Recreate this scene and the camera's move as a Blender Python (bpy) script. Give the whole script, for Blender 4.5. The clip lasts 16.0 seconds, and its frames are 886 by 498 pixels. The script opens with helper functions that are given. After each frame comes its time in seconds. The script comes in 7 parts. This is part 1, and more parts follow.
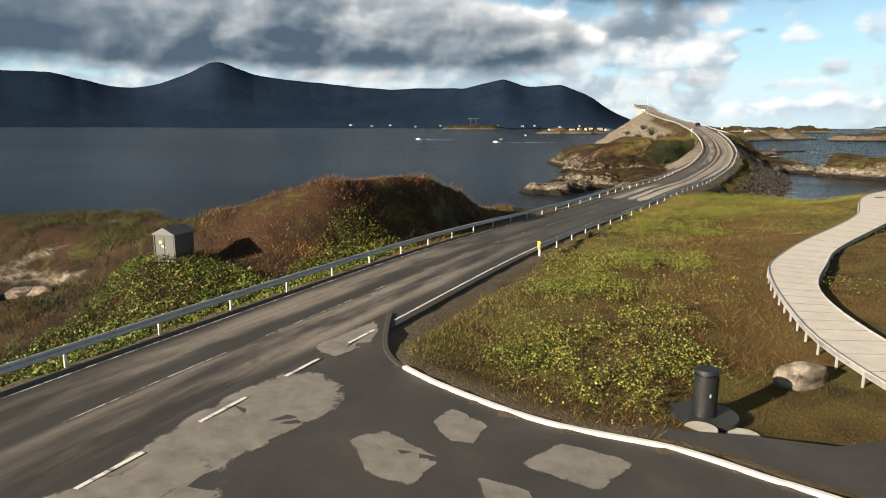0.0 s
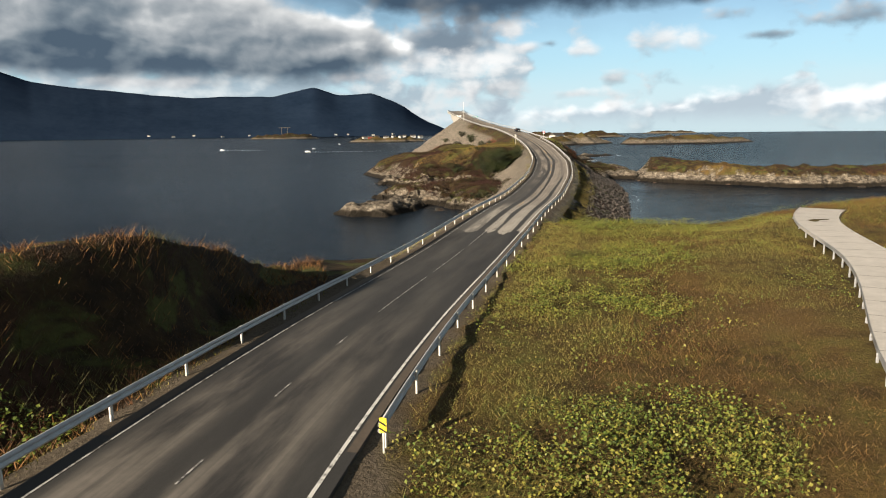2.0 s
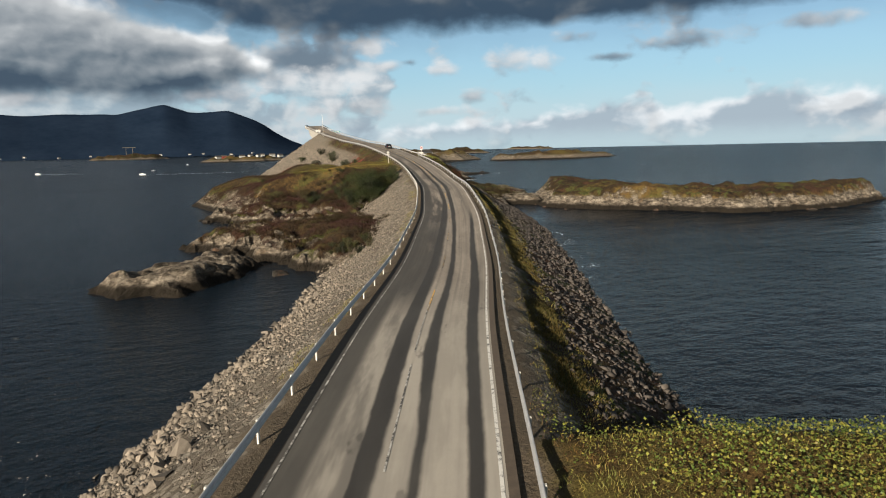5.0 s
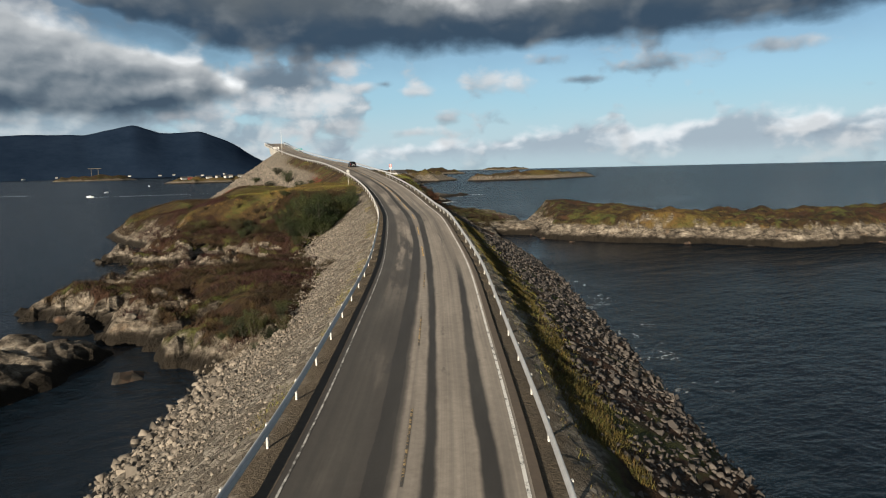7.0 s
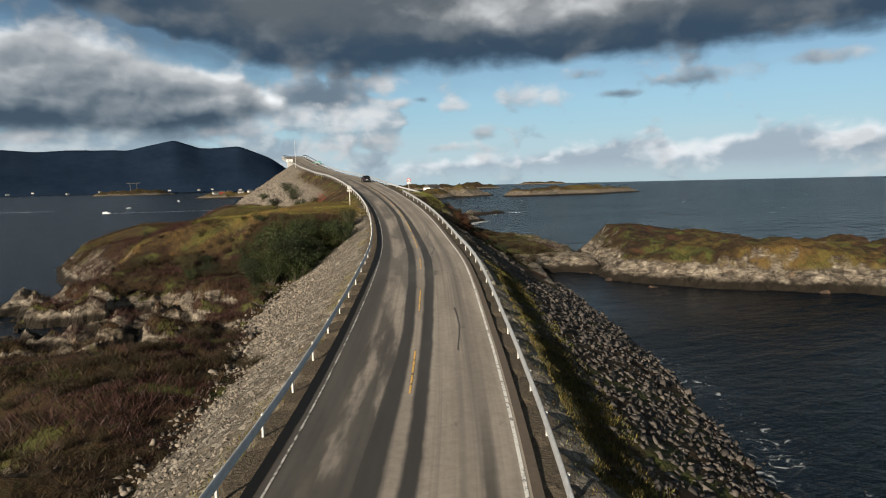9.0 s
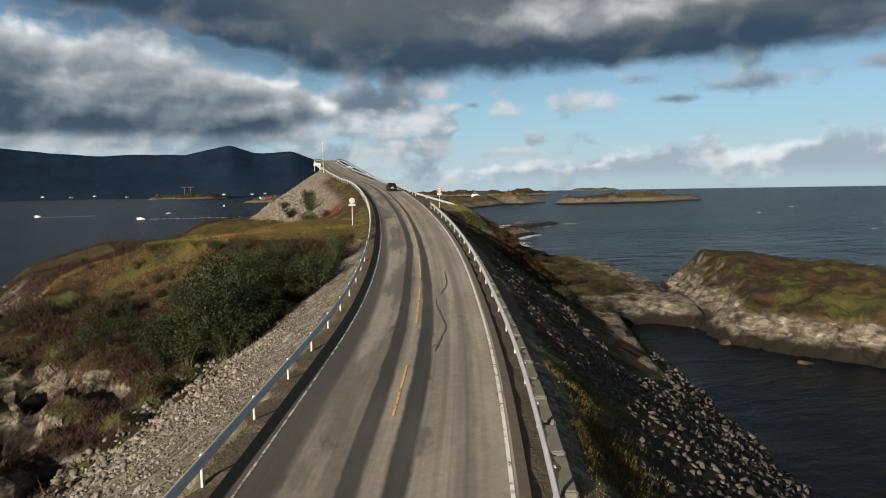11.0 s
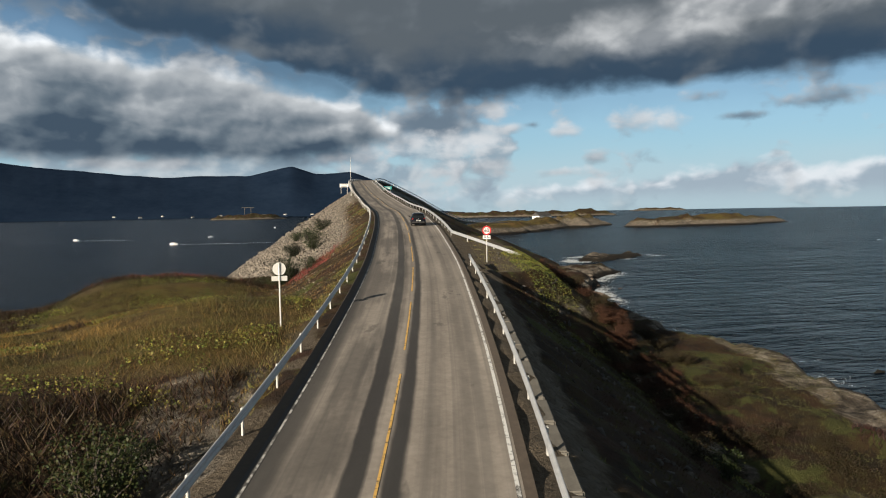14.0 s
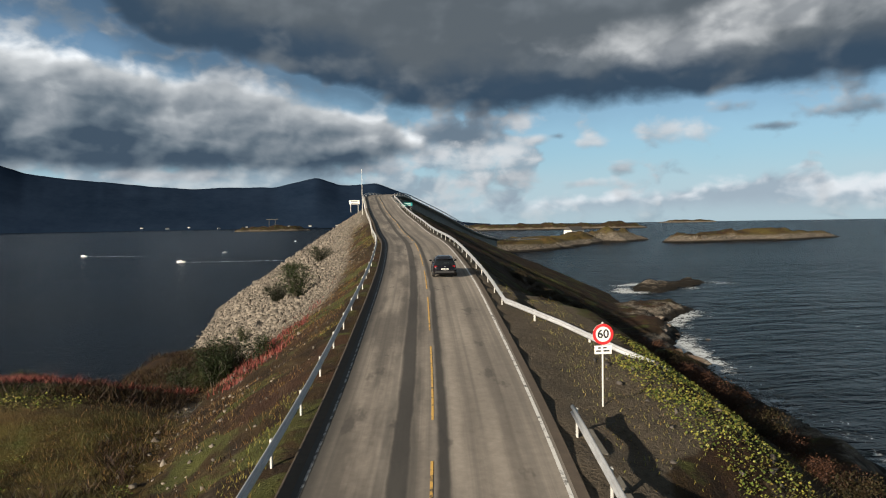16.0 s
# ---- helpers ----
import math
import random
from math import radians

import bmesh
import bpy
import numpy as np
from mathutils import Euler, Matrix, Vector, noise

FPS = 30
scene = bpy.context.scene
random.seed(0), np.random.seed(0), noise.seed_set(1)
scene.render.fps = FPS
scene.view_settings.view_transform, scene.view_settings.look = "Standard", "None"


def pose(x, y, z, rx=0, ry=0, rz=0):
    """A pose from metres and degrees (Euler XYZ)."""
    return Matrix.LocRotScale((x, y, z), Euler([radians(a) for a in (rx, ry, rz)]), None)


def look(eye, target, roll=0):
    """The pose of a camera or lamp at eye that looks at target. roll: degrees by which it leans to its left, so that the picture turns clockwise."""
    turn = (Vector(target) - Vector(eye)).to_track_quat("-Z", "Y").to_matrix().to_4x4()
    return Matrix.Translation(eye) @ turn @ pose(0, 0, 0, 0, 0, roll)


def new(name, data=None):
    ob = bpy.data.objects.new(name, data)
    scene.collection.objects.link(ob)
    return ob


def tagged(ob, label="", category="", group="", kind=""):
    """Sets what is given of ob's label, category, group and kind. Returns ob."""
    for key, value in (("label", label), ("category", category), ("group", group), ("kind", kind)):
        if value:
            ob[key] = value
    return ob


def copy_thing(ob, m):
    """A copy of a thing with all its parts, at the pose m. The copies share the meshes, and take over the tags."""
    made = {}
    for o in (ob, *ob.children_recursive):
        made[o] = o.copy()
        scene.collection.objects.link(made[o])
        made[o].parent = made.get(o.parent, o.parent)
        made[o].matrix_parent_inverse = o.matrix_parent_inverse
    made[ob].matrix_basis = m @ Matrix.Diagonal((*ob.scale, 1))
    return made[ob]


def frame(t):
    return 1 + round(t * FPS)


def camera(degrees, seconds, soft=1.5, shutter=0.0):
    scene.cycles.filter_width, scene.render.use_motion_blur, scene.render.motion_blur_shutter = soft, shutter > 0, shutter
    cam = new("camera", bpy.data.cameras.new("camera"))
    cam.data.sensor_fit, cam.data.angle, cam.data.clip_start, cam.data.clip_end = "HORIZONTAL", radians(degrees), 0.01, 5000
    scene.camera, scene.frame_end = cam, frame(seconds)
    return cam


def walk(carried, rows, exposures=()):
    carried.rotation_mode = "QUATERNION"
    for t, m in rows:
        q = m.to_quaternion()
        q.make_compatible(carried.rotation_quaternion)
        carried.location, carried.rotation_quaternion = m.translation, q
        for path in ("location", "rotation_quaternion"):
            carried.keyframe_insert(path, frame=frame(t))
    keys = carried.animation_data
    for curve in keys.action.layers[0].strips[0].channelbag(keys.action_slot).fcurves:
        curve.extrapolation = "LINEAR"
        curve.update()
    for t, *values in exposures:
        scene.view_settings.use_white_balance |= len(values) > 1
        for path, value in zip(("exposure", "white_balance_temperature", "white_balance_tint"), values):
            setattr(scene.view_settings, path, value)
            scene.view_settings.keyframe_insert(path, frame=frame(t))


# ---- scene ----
cam = camera(66.2, 16.0, soft=1.1)
PATH = [
    (0, (0.422, -0.444, 14.716), (0.368, 1.523, 14.357), 0.2),
    (0.5, (0.371, 4.819, 14.743), (0.471, 6.788, 14.403), -0.1),
    (1, (0.833, 11.553, 14.592), (1.062, 13.513, 14.27), -0.5),
    (1.5, (1.825, 19.76, 14.686), (2.186, 21.7, 14.358), -0.3),
    (2, (3.187, 27.633, 14.495), (3.654, 29.549, 14.158), -0.6),
    (2.5, (4.798, 35.546, 14.167), (5.365, 37.436, 13.84), -0.5),
    (3, (6.888, 42.099, 14.462), (7.532, 43.964, 14.135), -0.7),
    (3.5, (9.402, 49.474, 14.443), (10.102, 51.321, 14.13), -0.6),
    (4, (11.851, 57.249, 14.251), (12.596, 59.079, 13.938), -0.7),
    (4.2, (12.839, 60.273, 14.254), (13.602, 62.096, 13.944), -0.8),
    (6.3, (26.892, 93.948, 13.899), (27.797, 95.712, 13.632), -1.3),
    (6.5, (28.405, 96.517, 13.807), (29.309, 98.281, 13.545), -1.1),
    (7, (32.044, 103.444, 13.526), (32.945, 105.214, 13.291), -1.3),
    (7.5, (35.958, 110.745, 13.312), (36.844, 112.525, 13.097), -1.3),
    (8, (39.934, 117.985, 13.366), (40.805, 119.775, 13.169), -1.3),
    (8.5, (43.844, 125.3, 13.597), (44.689, 127.103, 13.404), -1.4),
    (9, (47.901, 132.653, 13.723), (48.711, 134.472, 13.532), -1.3),
    (9.2, (49.225, 135.456, 13.573), (50.025, 137.28, 13.39), -1.3),
    (11.3, (63.084, 162.85, 14.67), (63.74, 164.732, 14.501), -0.9),
    (11.5, (64.24, 165.393, 14.792), (64.884, 167.28, 14.627), -0.9),
    (12, (67.145, 172.301, 14.934), (67.754, 174.199, 14.775), -0.8),
    (12.5, (69.87, 179.028, 15.156), (70.446, 180.938, 15.009), -0.9),
    (13, (72.265, 185.854, 15.498), (72.816, 187.772, 15.363), -1.0),
    (13.5, (74.642, 192.905, 15.737), (75.172, 194.829, 15.614), -1.0),
    (14, (76.845, 199.991, 16.162), (77.358, 201.921, 16.05), -1.0),
    (14.5, (79.19, 207.314, 16.819), (79.677, 209.251, 16.712), -1.0),
    (15, (81.197, 215.157, 17.275), (81.657, 217.101, 17.18), -1.1),
    (15.5, (82.543, 222.306, 17.754), (82.992, 224.253, 17.666), -1.1),
    (16, (83.707, 230.289, 18.528), (84.15, 232.238, 18.45), -0.9),
]
# The picture grows a little darker and cooler on the way.
walk(cam, [(t, look(eye, target, roll)) for t, eye, target, roll in PATH], [(0, 1.36, 6450, 10), (3, 1.06, 6300, 10), (6.5, 0.82, 6150, 9), (10, 0.75, 6100, 9), (16, 0.72, 6050, 9)])

# ---- light ----
SUN_TO = Vector((-0.78, -0.62, 0.0)).normalized()      # where the sun stands, seen from above
SUN_HEIGHT = 17.0
sun = new("sun", bpy.data.lights.new("sun", "SUN"))
sun.data.energy, sun.data.angle, sun.data.color = 5.0, radians(0.6), (1.0, 0.84, 0.64)
e = radians(SUN_HEIGHT)
sun.matrix_world = look((0, 0, 0), (-SUN_TO.x * math.cos(e), -SUN_TO.y * math.cos(e), -math.sin(e)))
world = bpy.data.worlds.new("sky")
scene.world = world
world.use_nodes = True


class Nodes:
    """Short ways of adding nodes to a tree."""

    def __init__(self, tree):
        self.tree = tree
        tree.nodes.clear()

    def add(self, kind, **values):
        node = self.tree.nodes.new(kind)
        for key, value in values.items():
            setattr(node, key, value)
        return node

    def put(self, socket, value):
        if isinstance(value, bpy.types.NodeSocket):
            self.tree.links.new(value, socket)
        elif value is not None:
            socket.default_value = value

    def math(self, op, a, b=None, c=None, clamp=False):
        node = self.add("ShaderNodeMath", operation=op, use_clamp=clamp)
        for socket, value in zip(node.inputs, (a, b, c)):
            self.put(socket, value)
        return node.outputs[0]

    def vec(self, op, a, b=None, scale=None):
        node = self.add("ShaderNodeVectorMath", operation=op)
        self.put(node.inputs[0], a)
        if b is not None:
            self.put(node.inputs[1], b)
        if scale is not None:
            self.put(node.inputs["Scale"], scale)
        return node.outputs["Value" if op in ("LENGTH", "DOT_PRODUCT", "DISTANCE") else "Vector"]

    def noise(self, vector, scale, detail=4.0, rough=0.55, distort=0.0, dims="3D"):
        node = self.add("ShaderNodeTexNoise", noise_dimensions=dims)
        self.put(node.inputs["Vector"], vector)
        for key, value in (("Scale", scale), ("Detail", detail), ("Roughness", rough), ("Distortion", distort)):
            self.put(node.inputs[key], value)
        return node.outputs["Fac"]

    def ramp(self, fac, *stops):
        """Stops of place and colour (a grey number or a triple)."""
        node = self.add("ShaderNodeValToRGB")
        self.put(node.inputs[0], fac)
        ramp = node.color_ramp
        while len(ramp.elements) < len(stops):
            ramp.elements.new(0.5)
        for element, (place, colour) in zip(ramp.elements, stops):
            element.position = place
            element.color = (*colour, 1) if isinstance(colour, tuple) else (colour, colour, colour, 1)
        return node.outputs[0]

    def span(self, value, a, b, c=0.0, d=1.0, smooth=True):
        node = self.add("ShaderNodeMapRange", interpolation_type="SMOOTHSTEP" if smooth else "LINEAR")
        for socket, v in zip(node.inputs, (value, a, b, c, d)):
            self.put(socket, v)
        return node.outputs[0]

    def mix(self, fac, a, b, blend="MIX"):
        node = self.add("ShaderNodeMix", data_type="RGBA", blend_type=blend)
        for key, value in ((0, fac), (6, a), (7, b)):
            if isinstance(value, tuple) and len(value) == 3:
                value = (*value, 1)
            self.put(node.inputs[key], value)
        return node.outputs[2]

    def bump(self, height, strength=0.3, distance=0.05, normal=None):
        node = self.add("ShaderNodeBump")
        for key, value in (("Height", height), ("Strength", strength), ("Distance", distance), ("Normal", normal)):
            self.put(node.inputs[key], value)
        return node.outputs[0]

    def join(self, x, y, z=0.0):
        node = self.add("ShaderNodeCombineXYZ")
        for socket, v in zip(node.inputs, (x, y, z)):
            self.put(socket, v)
        return node.outputs[0]

    def split(self, v):
        node = self.add("ShaderNodeSeparateXYZ")
        self.put(node.inputs[0], v)
        return node.outputs


# The sky's cloud layers, over degrees to the right of north: where their edges run, in degrees up.
DECK_EDGE = [(-60, 17.5), (-24, 17.0), (-14, 16.2), (-9.5, 13.2), (-4.5, 12.7), (0, 11.8), (5, 10.6), (10, 8.9), (16, 8.8), (24, 9.3), (34, 9.5), (44, 9.8), (57, 10.2), (70, 10.6)]
HEAP_TOP = [(-60, 12.0), (-34, 12.0), (-20, 12.9), (-12, 12.9), (-8, 11.8), (-4.5, 12.2), (0, 11.0), (4, 10.0), (8, 9.1), (10, 8.0), (12, 6.2), (15, 3.0), (70, 0.0)]
BANK_TOP = [(-60, 0.0), (10, 1.0), (20, 2.0), (29, 2.4), (33, 2.7), (37, 3.3), (40, 3.7), (44.5, 2.9), (48, 3.6), (51, 4.5), (54, 3.7), (60, 3.8), (70, 3.4)]
# Single small clouds: degrees right, degrees up, half-size, how bright.
PUFFS = [(13.6, 7.5, 5.2, 1.8, 0.12), (9.8, 4.9, 2.4, 1.3, 0.85), (12.6, 5.9, 1.8, 0.8, 0.9), (17.6, 5.4, 4.2, 1.2, 0.8), (19.6, 8.0, 1.8, 1.1, 0.8), (25.4, 6.4, 2.4, 0.8, 0.7), (22.5, 6.95, 1.3, 0.5, 0.1), (20.8, 6.7, 2.6, 0.8, 0.62), (31.8, 7.0, 3.4, 1.2, 0.62), (36.3, 8.6, 2.6, 0.8, 0.3)]
WISPS = [(38.5, 6.85, 2.4, 0.45, 0.2), (45, 7.75, 5.0, 0.8, 0.35), (27.7, 4.2, 1.1, 0.7, 0.35), (18.6, 3.6, 4.0, 0.8, 0.5), (15.2, 3.2, 3.0, 0.7, 0.55), (24.5, 3.0, 4.0, 0.6, 0.6), (53, 8.4, 4.0, 0.7, 0.4), (6.0, 4.4, 3.0, 0.7, 0.6), (-9, 4.0, 7.0, 0.6, 0.55)]


def build_sky():
    n = Nodes(world.node_tree)
    ray = n.add("ShaderNodeTexCoord").outputs["Generated"]
    x, y, z = n.split(ray)
    az = n.math("MULTIPLY", n.math("ARCTAN2", x, y), 180 / math.pi)
    el = n.math("MULTIPLY", n.math("ARCSINE", z), 180 / math.pi)

    def line(points):
        """Degrees up along a line of points."""
        fac = n.math("DIVIDE", n.math("ADD", az, 60.0), 130.0)
        return n.math("MULTIPLY", n.ramp(fac, *[((a + 60) / 130, b / 20) for a, b in points]), 20.0)

    def grain(scale, detail, rough, high=1.7, shift=0.0):
        flat = n.join(n.math("ADD", az, shift), n.math("MULTIPLY", el, high))
        return n.math("SUBTRACT", n.noise(flat, scale, detail, rough, 0.2, "2D"), 0.5)

    def plus(*values):
        out = values[0]
        for value in values[1:]:
            out = n.math("ADD", out, value)
        return out

    def times(value, k):
        return n.math("MULTIPLY", value, k)

    broad, middle, small = grain(0.06, 3, 0.5, 2.0), grain(0.15, 5, 0.5, 1.7, 40.0), grain(0.45, 7, 0.6, 1.6, 90.0)
    # rounded heads lit from the left and above: how much less cloud there is on that side
    here, beside = grain(0.17, 3, 0.42, 1.5, 15.0), n.math("SUBTRACT", n.noise(n.join(n.math("ADD", az, 13.9), times(n.math("ADD", el, 0.8), 1.5)), 0.17, 3, 0.42, 0.2, "2D"), 0.5)
    fine_here, raised = grain(0.42, 4, 0.45, 1.5, 55.0), n.math("SUBTRACT", n.noise(n.join(n.math("ADD", az, 54.6), times(n.math("ADD", el, 0.3), 1.5)), 0.42, 4, 0.45, 0.2, "2D"), 0.5)
    relief = plus(times(n.math("SUBTRACT", here, beside), 2.4), times(n.math("SUBTRACT", fine_here, raised), 0.9))
    layers = []
    # pale veil low over the sea
    layers.append((times(n.span(plus(el, times(broad, 3.0)), 6.0, 0.2), 0.62), n.mix(n.span(el, 0.0, 4.0), (0.44, 0.50, 0.53), (0.50, 0.53, 0.54))))
    # low bank over the open sea
    top = line(BANK_TOP)
    v = plus(n.math("SUBTRACT", top, el), times(fine_here, 2.2), times(small, 0.6))
    mask = times(n.math("MULTIPLY", n.span(v, -0.3, 0.9), n.span(plus(el, times(small, 0.8)), 0.2, 2.0, 0.35, 1.0)), 0.9)
    tone = n.span(plus(n.math("DIVIDE", el, n.math("ADD", top, 0.3)), times(relief, 0.9), times(middle, 0.5), times(small, 0.3)), 0.40, 1.05)
    layers.append((mask, n.mix(tone, (0.31, 0.36, 0.40), (0.72, 0.715, 0.70))))
    # broken veil of small cloud between the masses
    v = plus(broad, times(middle, 0.9), times(fine_here, 0.9), n.span(az, 30.0, 14.0, -0.16, 0.20), n.span(el, 10.0, 5.0, -0.05, 0.06))
    layers.append((times(n.span(v, -0.02, 0.30), 0.75), n.mix(n.span(plus(relief, small), -0.3, 0.4), (0.24, 0.285, 0.325), (0.50, 0.505, 0.50))))
    # single puffs and wisps
    for a, b, wide, high, bright in PUFFS + WISPS:
        off = n.vec("LENGTH", n.join(n.math("DIVIDE", n.math("SUBTRACT", az, a), wide), n.math("DIVIDE", n.math("SUBTRACT", el, b), high)))
        v = plus(n.math("SUBTRACT", 0.74, off), times(middle, 1.4), times(fine_here, 1.3), times(small, 0.8))
        tone = n.span(plus(times(n.math("DIVIDE", n.math("SUBTRACT", el, b), high), 0.28), times(relief, 0.55), bright - 0.5, times(small, 0.3)), -0.6, 0.6)
        layers.append((times(n.span(v, -0.3, 0.65), 0.85), n.mix(tone, (0.125, 0.160, 0.195), (0.64, 0.63, 0.61))))
    # heaped clouds over the mountains, lit on their heads, dark at the foot
    top = line(HEAP_TOP)
    v = plus(n.math("SUBTRACT", top, el), times(here, 2.6), times(fine_here, 1.5), times(small, 0.5))
    mask = n.math("MULTIPLY", n.span(v, -0.5, 0.9), n.span(plus(el, times(middle, 1.8), times(small, 0.6), n.span(az, 4.0, 13.0, 0.0, -2.2)), 3.4, 5.2))
    rise = n.math("DIVIDE", n.math("SUBTRACT", el, 5.2), n.math("SUBTRACT", n.math("MAXIMUM", top, 7.8), 5.2))
    rim = n.span(v, 2.6, 0.3)
    tone = n.span(plus(times(rise, 0.62), times(rim, 0.30), times(relief, 0.38), times(here, 0.30), times(broad, 0.3), times(small, 0.14)), -0.02, 0.88, smooth=False)
    tone = n.math("MULTIPLY", tone, n.span(az, -32.0, -19.0, 0.45, 1.0))
    layers.append((mask, n.ramp(tone, (0.0, (0.052, 0.076, 0.104)), (0.22, (0.120, 0.148, 0.172)), (0.52, (0.27, 0.287, 0.297)), (0.8, (0.52, 0.52, 0.505)), (1.0, (0.88, 0.865, 0.83)))))
    # the dark deck overhead, with thin bright places in it
    v = plus(n.math("SUBTRACT", el, line(DECK_EDGE)), times(broad, 1.2), times(middle, 2.2), times(fine_here, 0.9), times(small, 0.5))
    mask = n.math("MAXIMUM", n.span(v, -0.9, 1.1), times(n.span(v, -3.2, 0.0), n.span(plus(az, times(middle, 14.0)), 12.0, 4.0, 0.12, 0.55)))
    off = n.vec("LENGTH", n.join(n.math("DIVIDE", n.math("SUBTRACT", az, 39.0), 15.0), n.math("DIVIDE", n.math("SUBTRACT", el, n.span(az, 24.0, 46.0, 13.6, 15.4)), 2.3)))
    thin = n.span(plus(off, times(middle, 1.5), times(fine_here, 0.9)), 1.25, 0.15)
    deck = n.mix(n.span(plus(v, times(middle, 3.0)), 1.2, 5.5), (0.038, 0.063, 0.094), (0.098, 0.112, 0.122))
    deck = n.mix(n.span(plus(here, times(middle, 0.6), times(small, 0.15), times(relief, 0.2)), -0.05, 0.5), deck, (0.150, 0.165, 0.175))
    deck = n.mix(times(thin, 0.85), deck, n.mix(n.span(relief, -0.35, 0.45), (0.29, 0.295, 0.295), (0.60, 0.585, 0.555)))
    layers.append((mask, deck))
    cover, cloud = layers[0]
    for mask, colour in layers[1:]:
        both = n.math("SUBTRACT", 1.0, n.math("MULTIPLY", n.math("SUBTRACT", 1.0, cover), n.math("SUBTRACT", 1.0, mask)))
        cloud = n.mix(n.math("DIVIDE", mask, n.math("MAXIMUM", both, 0.001)), cloud, colour)
        cover = both
    veil = n.span(el, 15.0, 0.0, 0.1, 0.8)
    sky = n.add("ShaderNodeTexSky", sky_type="NISHITA")
    sky.sun_disc = False
    sky.sun_elevation = radians(SUN_HEIGHT)
    sky.sun_rotation = math.atan2(SUN_TO.x, SUN_TO.y) % (2 * math.pi)
    sky.air_density, sky.dust_density, sky.ozone_density = 1.0, 0.0, 2.5
    clear = n.add("ShaderNodeBackground")
    n.put(clear.inputs[0], sky.outputs[0])
    clear.inputs[1].default_value = 0.054
    haze = n.add("ShaderNodeBackground")
    haze.inputs[0].default_value = (0.205, 0.33, 0.39, 1)
    clear_air = n.add("ShaderNodeMixShader")
    n.put(clear_air.inputs[0], veil)
    n.put(clear_air.inputs[1], clear.outputs[0])
    n.put(clear_air.inputs[2], haze.outputs[0])
    over = n.add("ShaderNodeBackground")
    n.put(over.inputs[0], cloud)
    over.inputs[1].default_value = 0.71
    mixed = n.add("ShaderNodeMixShader")
    n.put(mixed.inputs[0], n.math("MULTIPLY", cover, n.span(el, -0.5, 1.5, 0.55, 1.0)))
    n.put(mixed.inputs[1], clear_air.outputs[0])
    n.put(mixed.inputs[2], over.outputs[0])
    out = n.add("ShaderNodeOutputWorld")
    n.put(out.inputs[0], mixed.outputs[0])


build_sky()

# ---- materials ----
MATERIALS = {}


def material(name, build, **shader):
    """A node material: build(n, where) returns a dict of Principled inputs."""
    if name in MATERIALS:
        return MATERIALS[name]
    mat = bpy.data.materials.new(name)
    mat.use_nodes = True
    n = Nodes(mat.node_tree)
    where = n.add("ShaderNodeTexCoord").outputs["Object"]
    bsdf, out = n.add("ShaderNodeBsdfPrincipled"), n.add("ShaderNodeOutputMaterial")
    n.put(out.inputs[0], bsdf.outputs[0])
    for key, value in {**shader, **build(n, where)}.items():
        if isinstance(value, tuple) and len(value) == 3:
            value = (*value, 1)
        n.put(bsdf.inputs[key], value)
    MATERIALS[name] = mat
    return mat


def plain(name, colour, rough=0.5, metal=0.0, grain=8.0, vary=0.15, bump=0.1):
    """Paint, plastic, metal or stone of one colour with some grain and dirt."""
    def build(n, where):
        fac = n.math("ADD", n.math("MULTIPLY", n.noise(where, grain, 5), 0.6), n.math("MULTIPLY", n.noise(where, grain * 7, 3), 0.4))
        low, high = (tuple(min(1, c * k) for c in colour) for k in (1 - vary, 1 + vary))
        return {"Base Color": n.ramp(fac, (0.3, low), (0.7, high)), "Roughness": n.span(fac, 0.3, 0.7, rough * 0.85, min(1, rough * 1.15)),
                "Metallic": metal, "Normal": n.bump(fac, bump, 0.01)}
    return material(name, build)


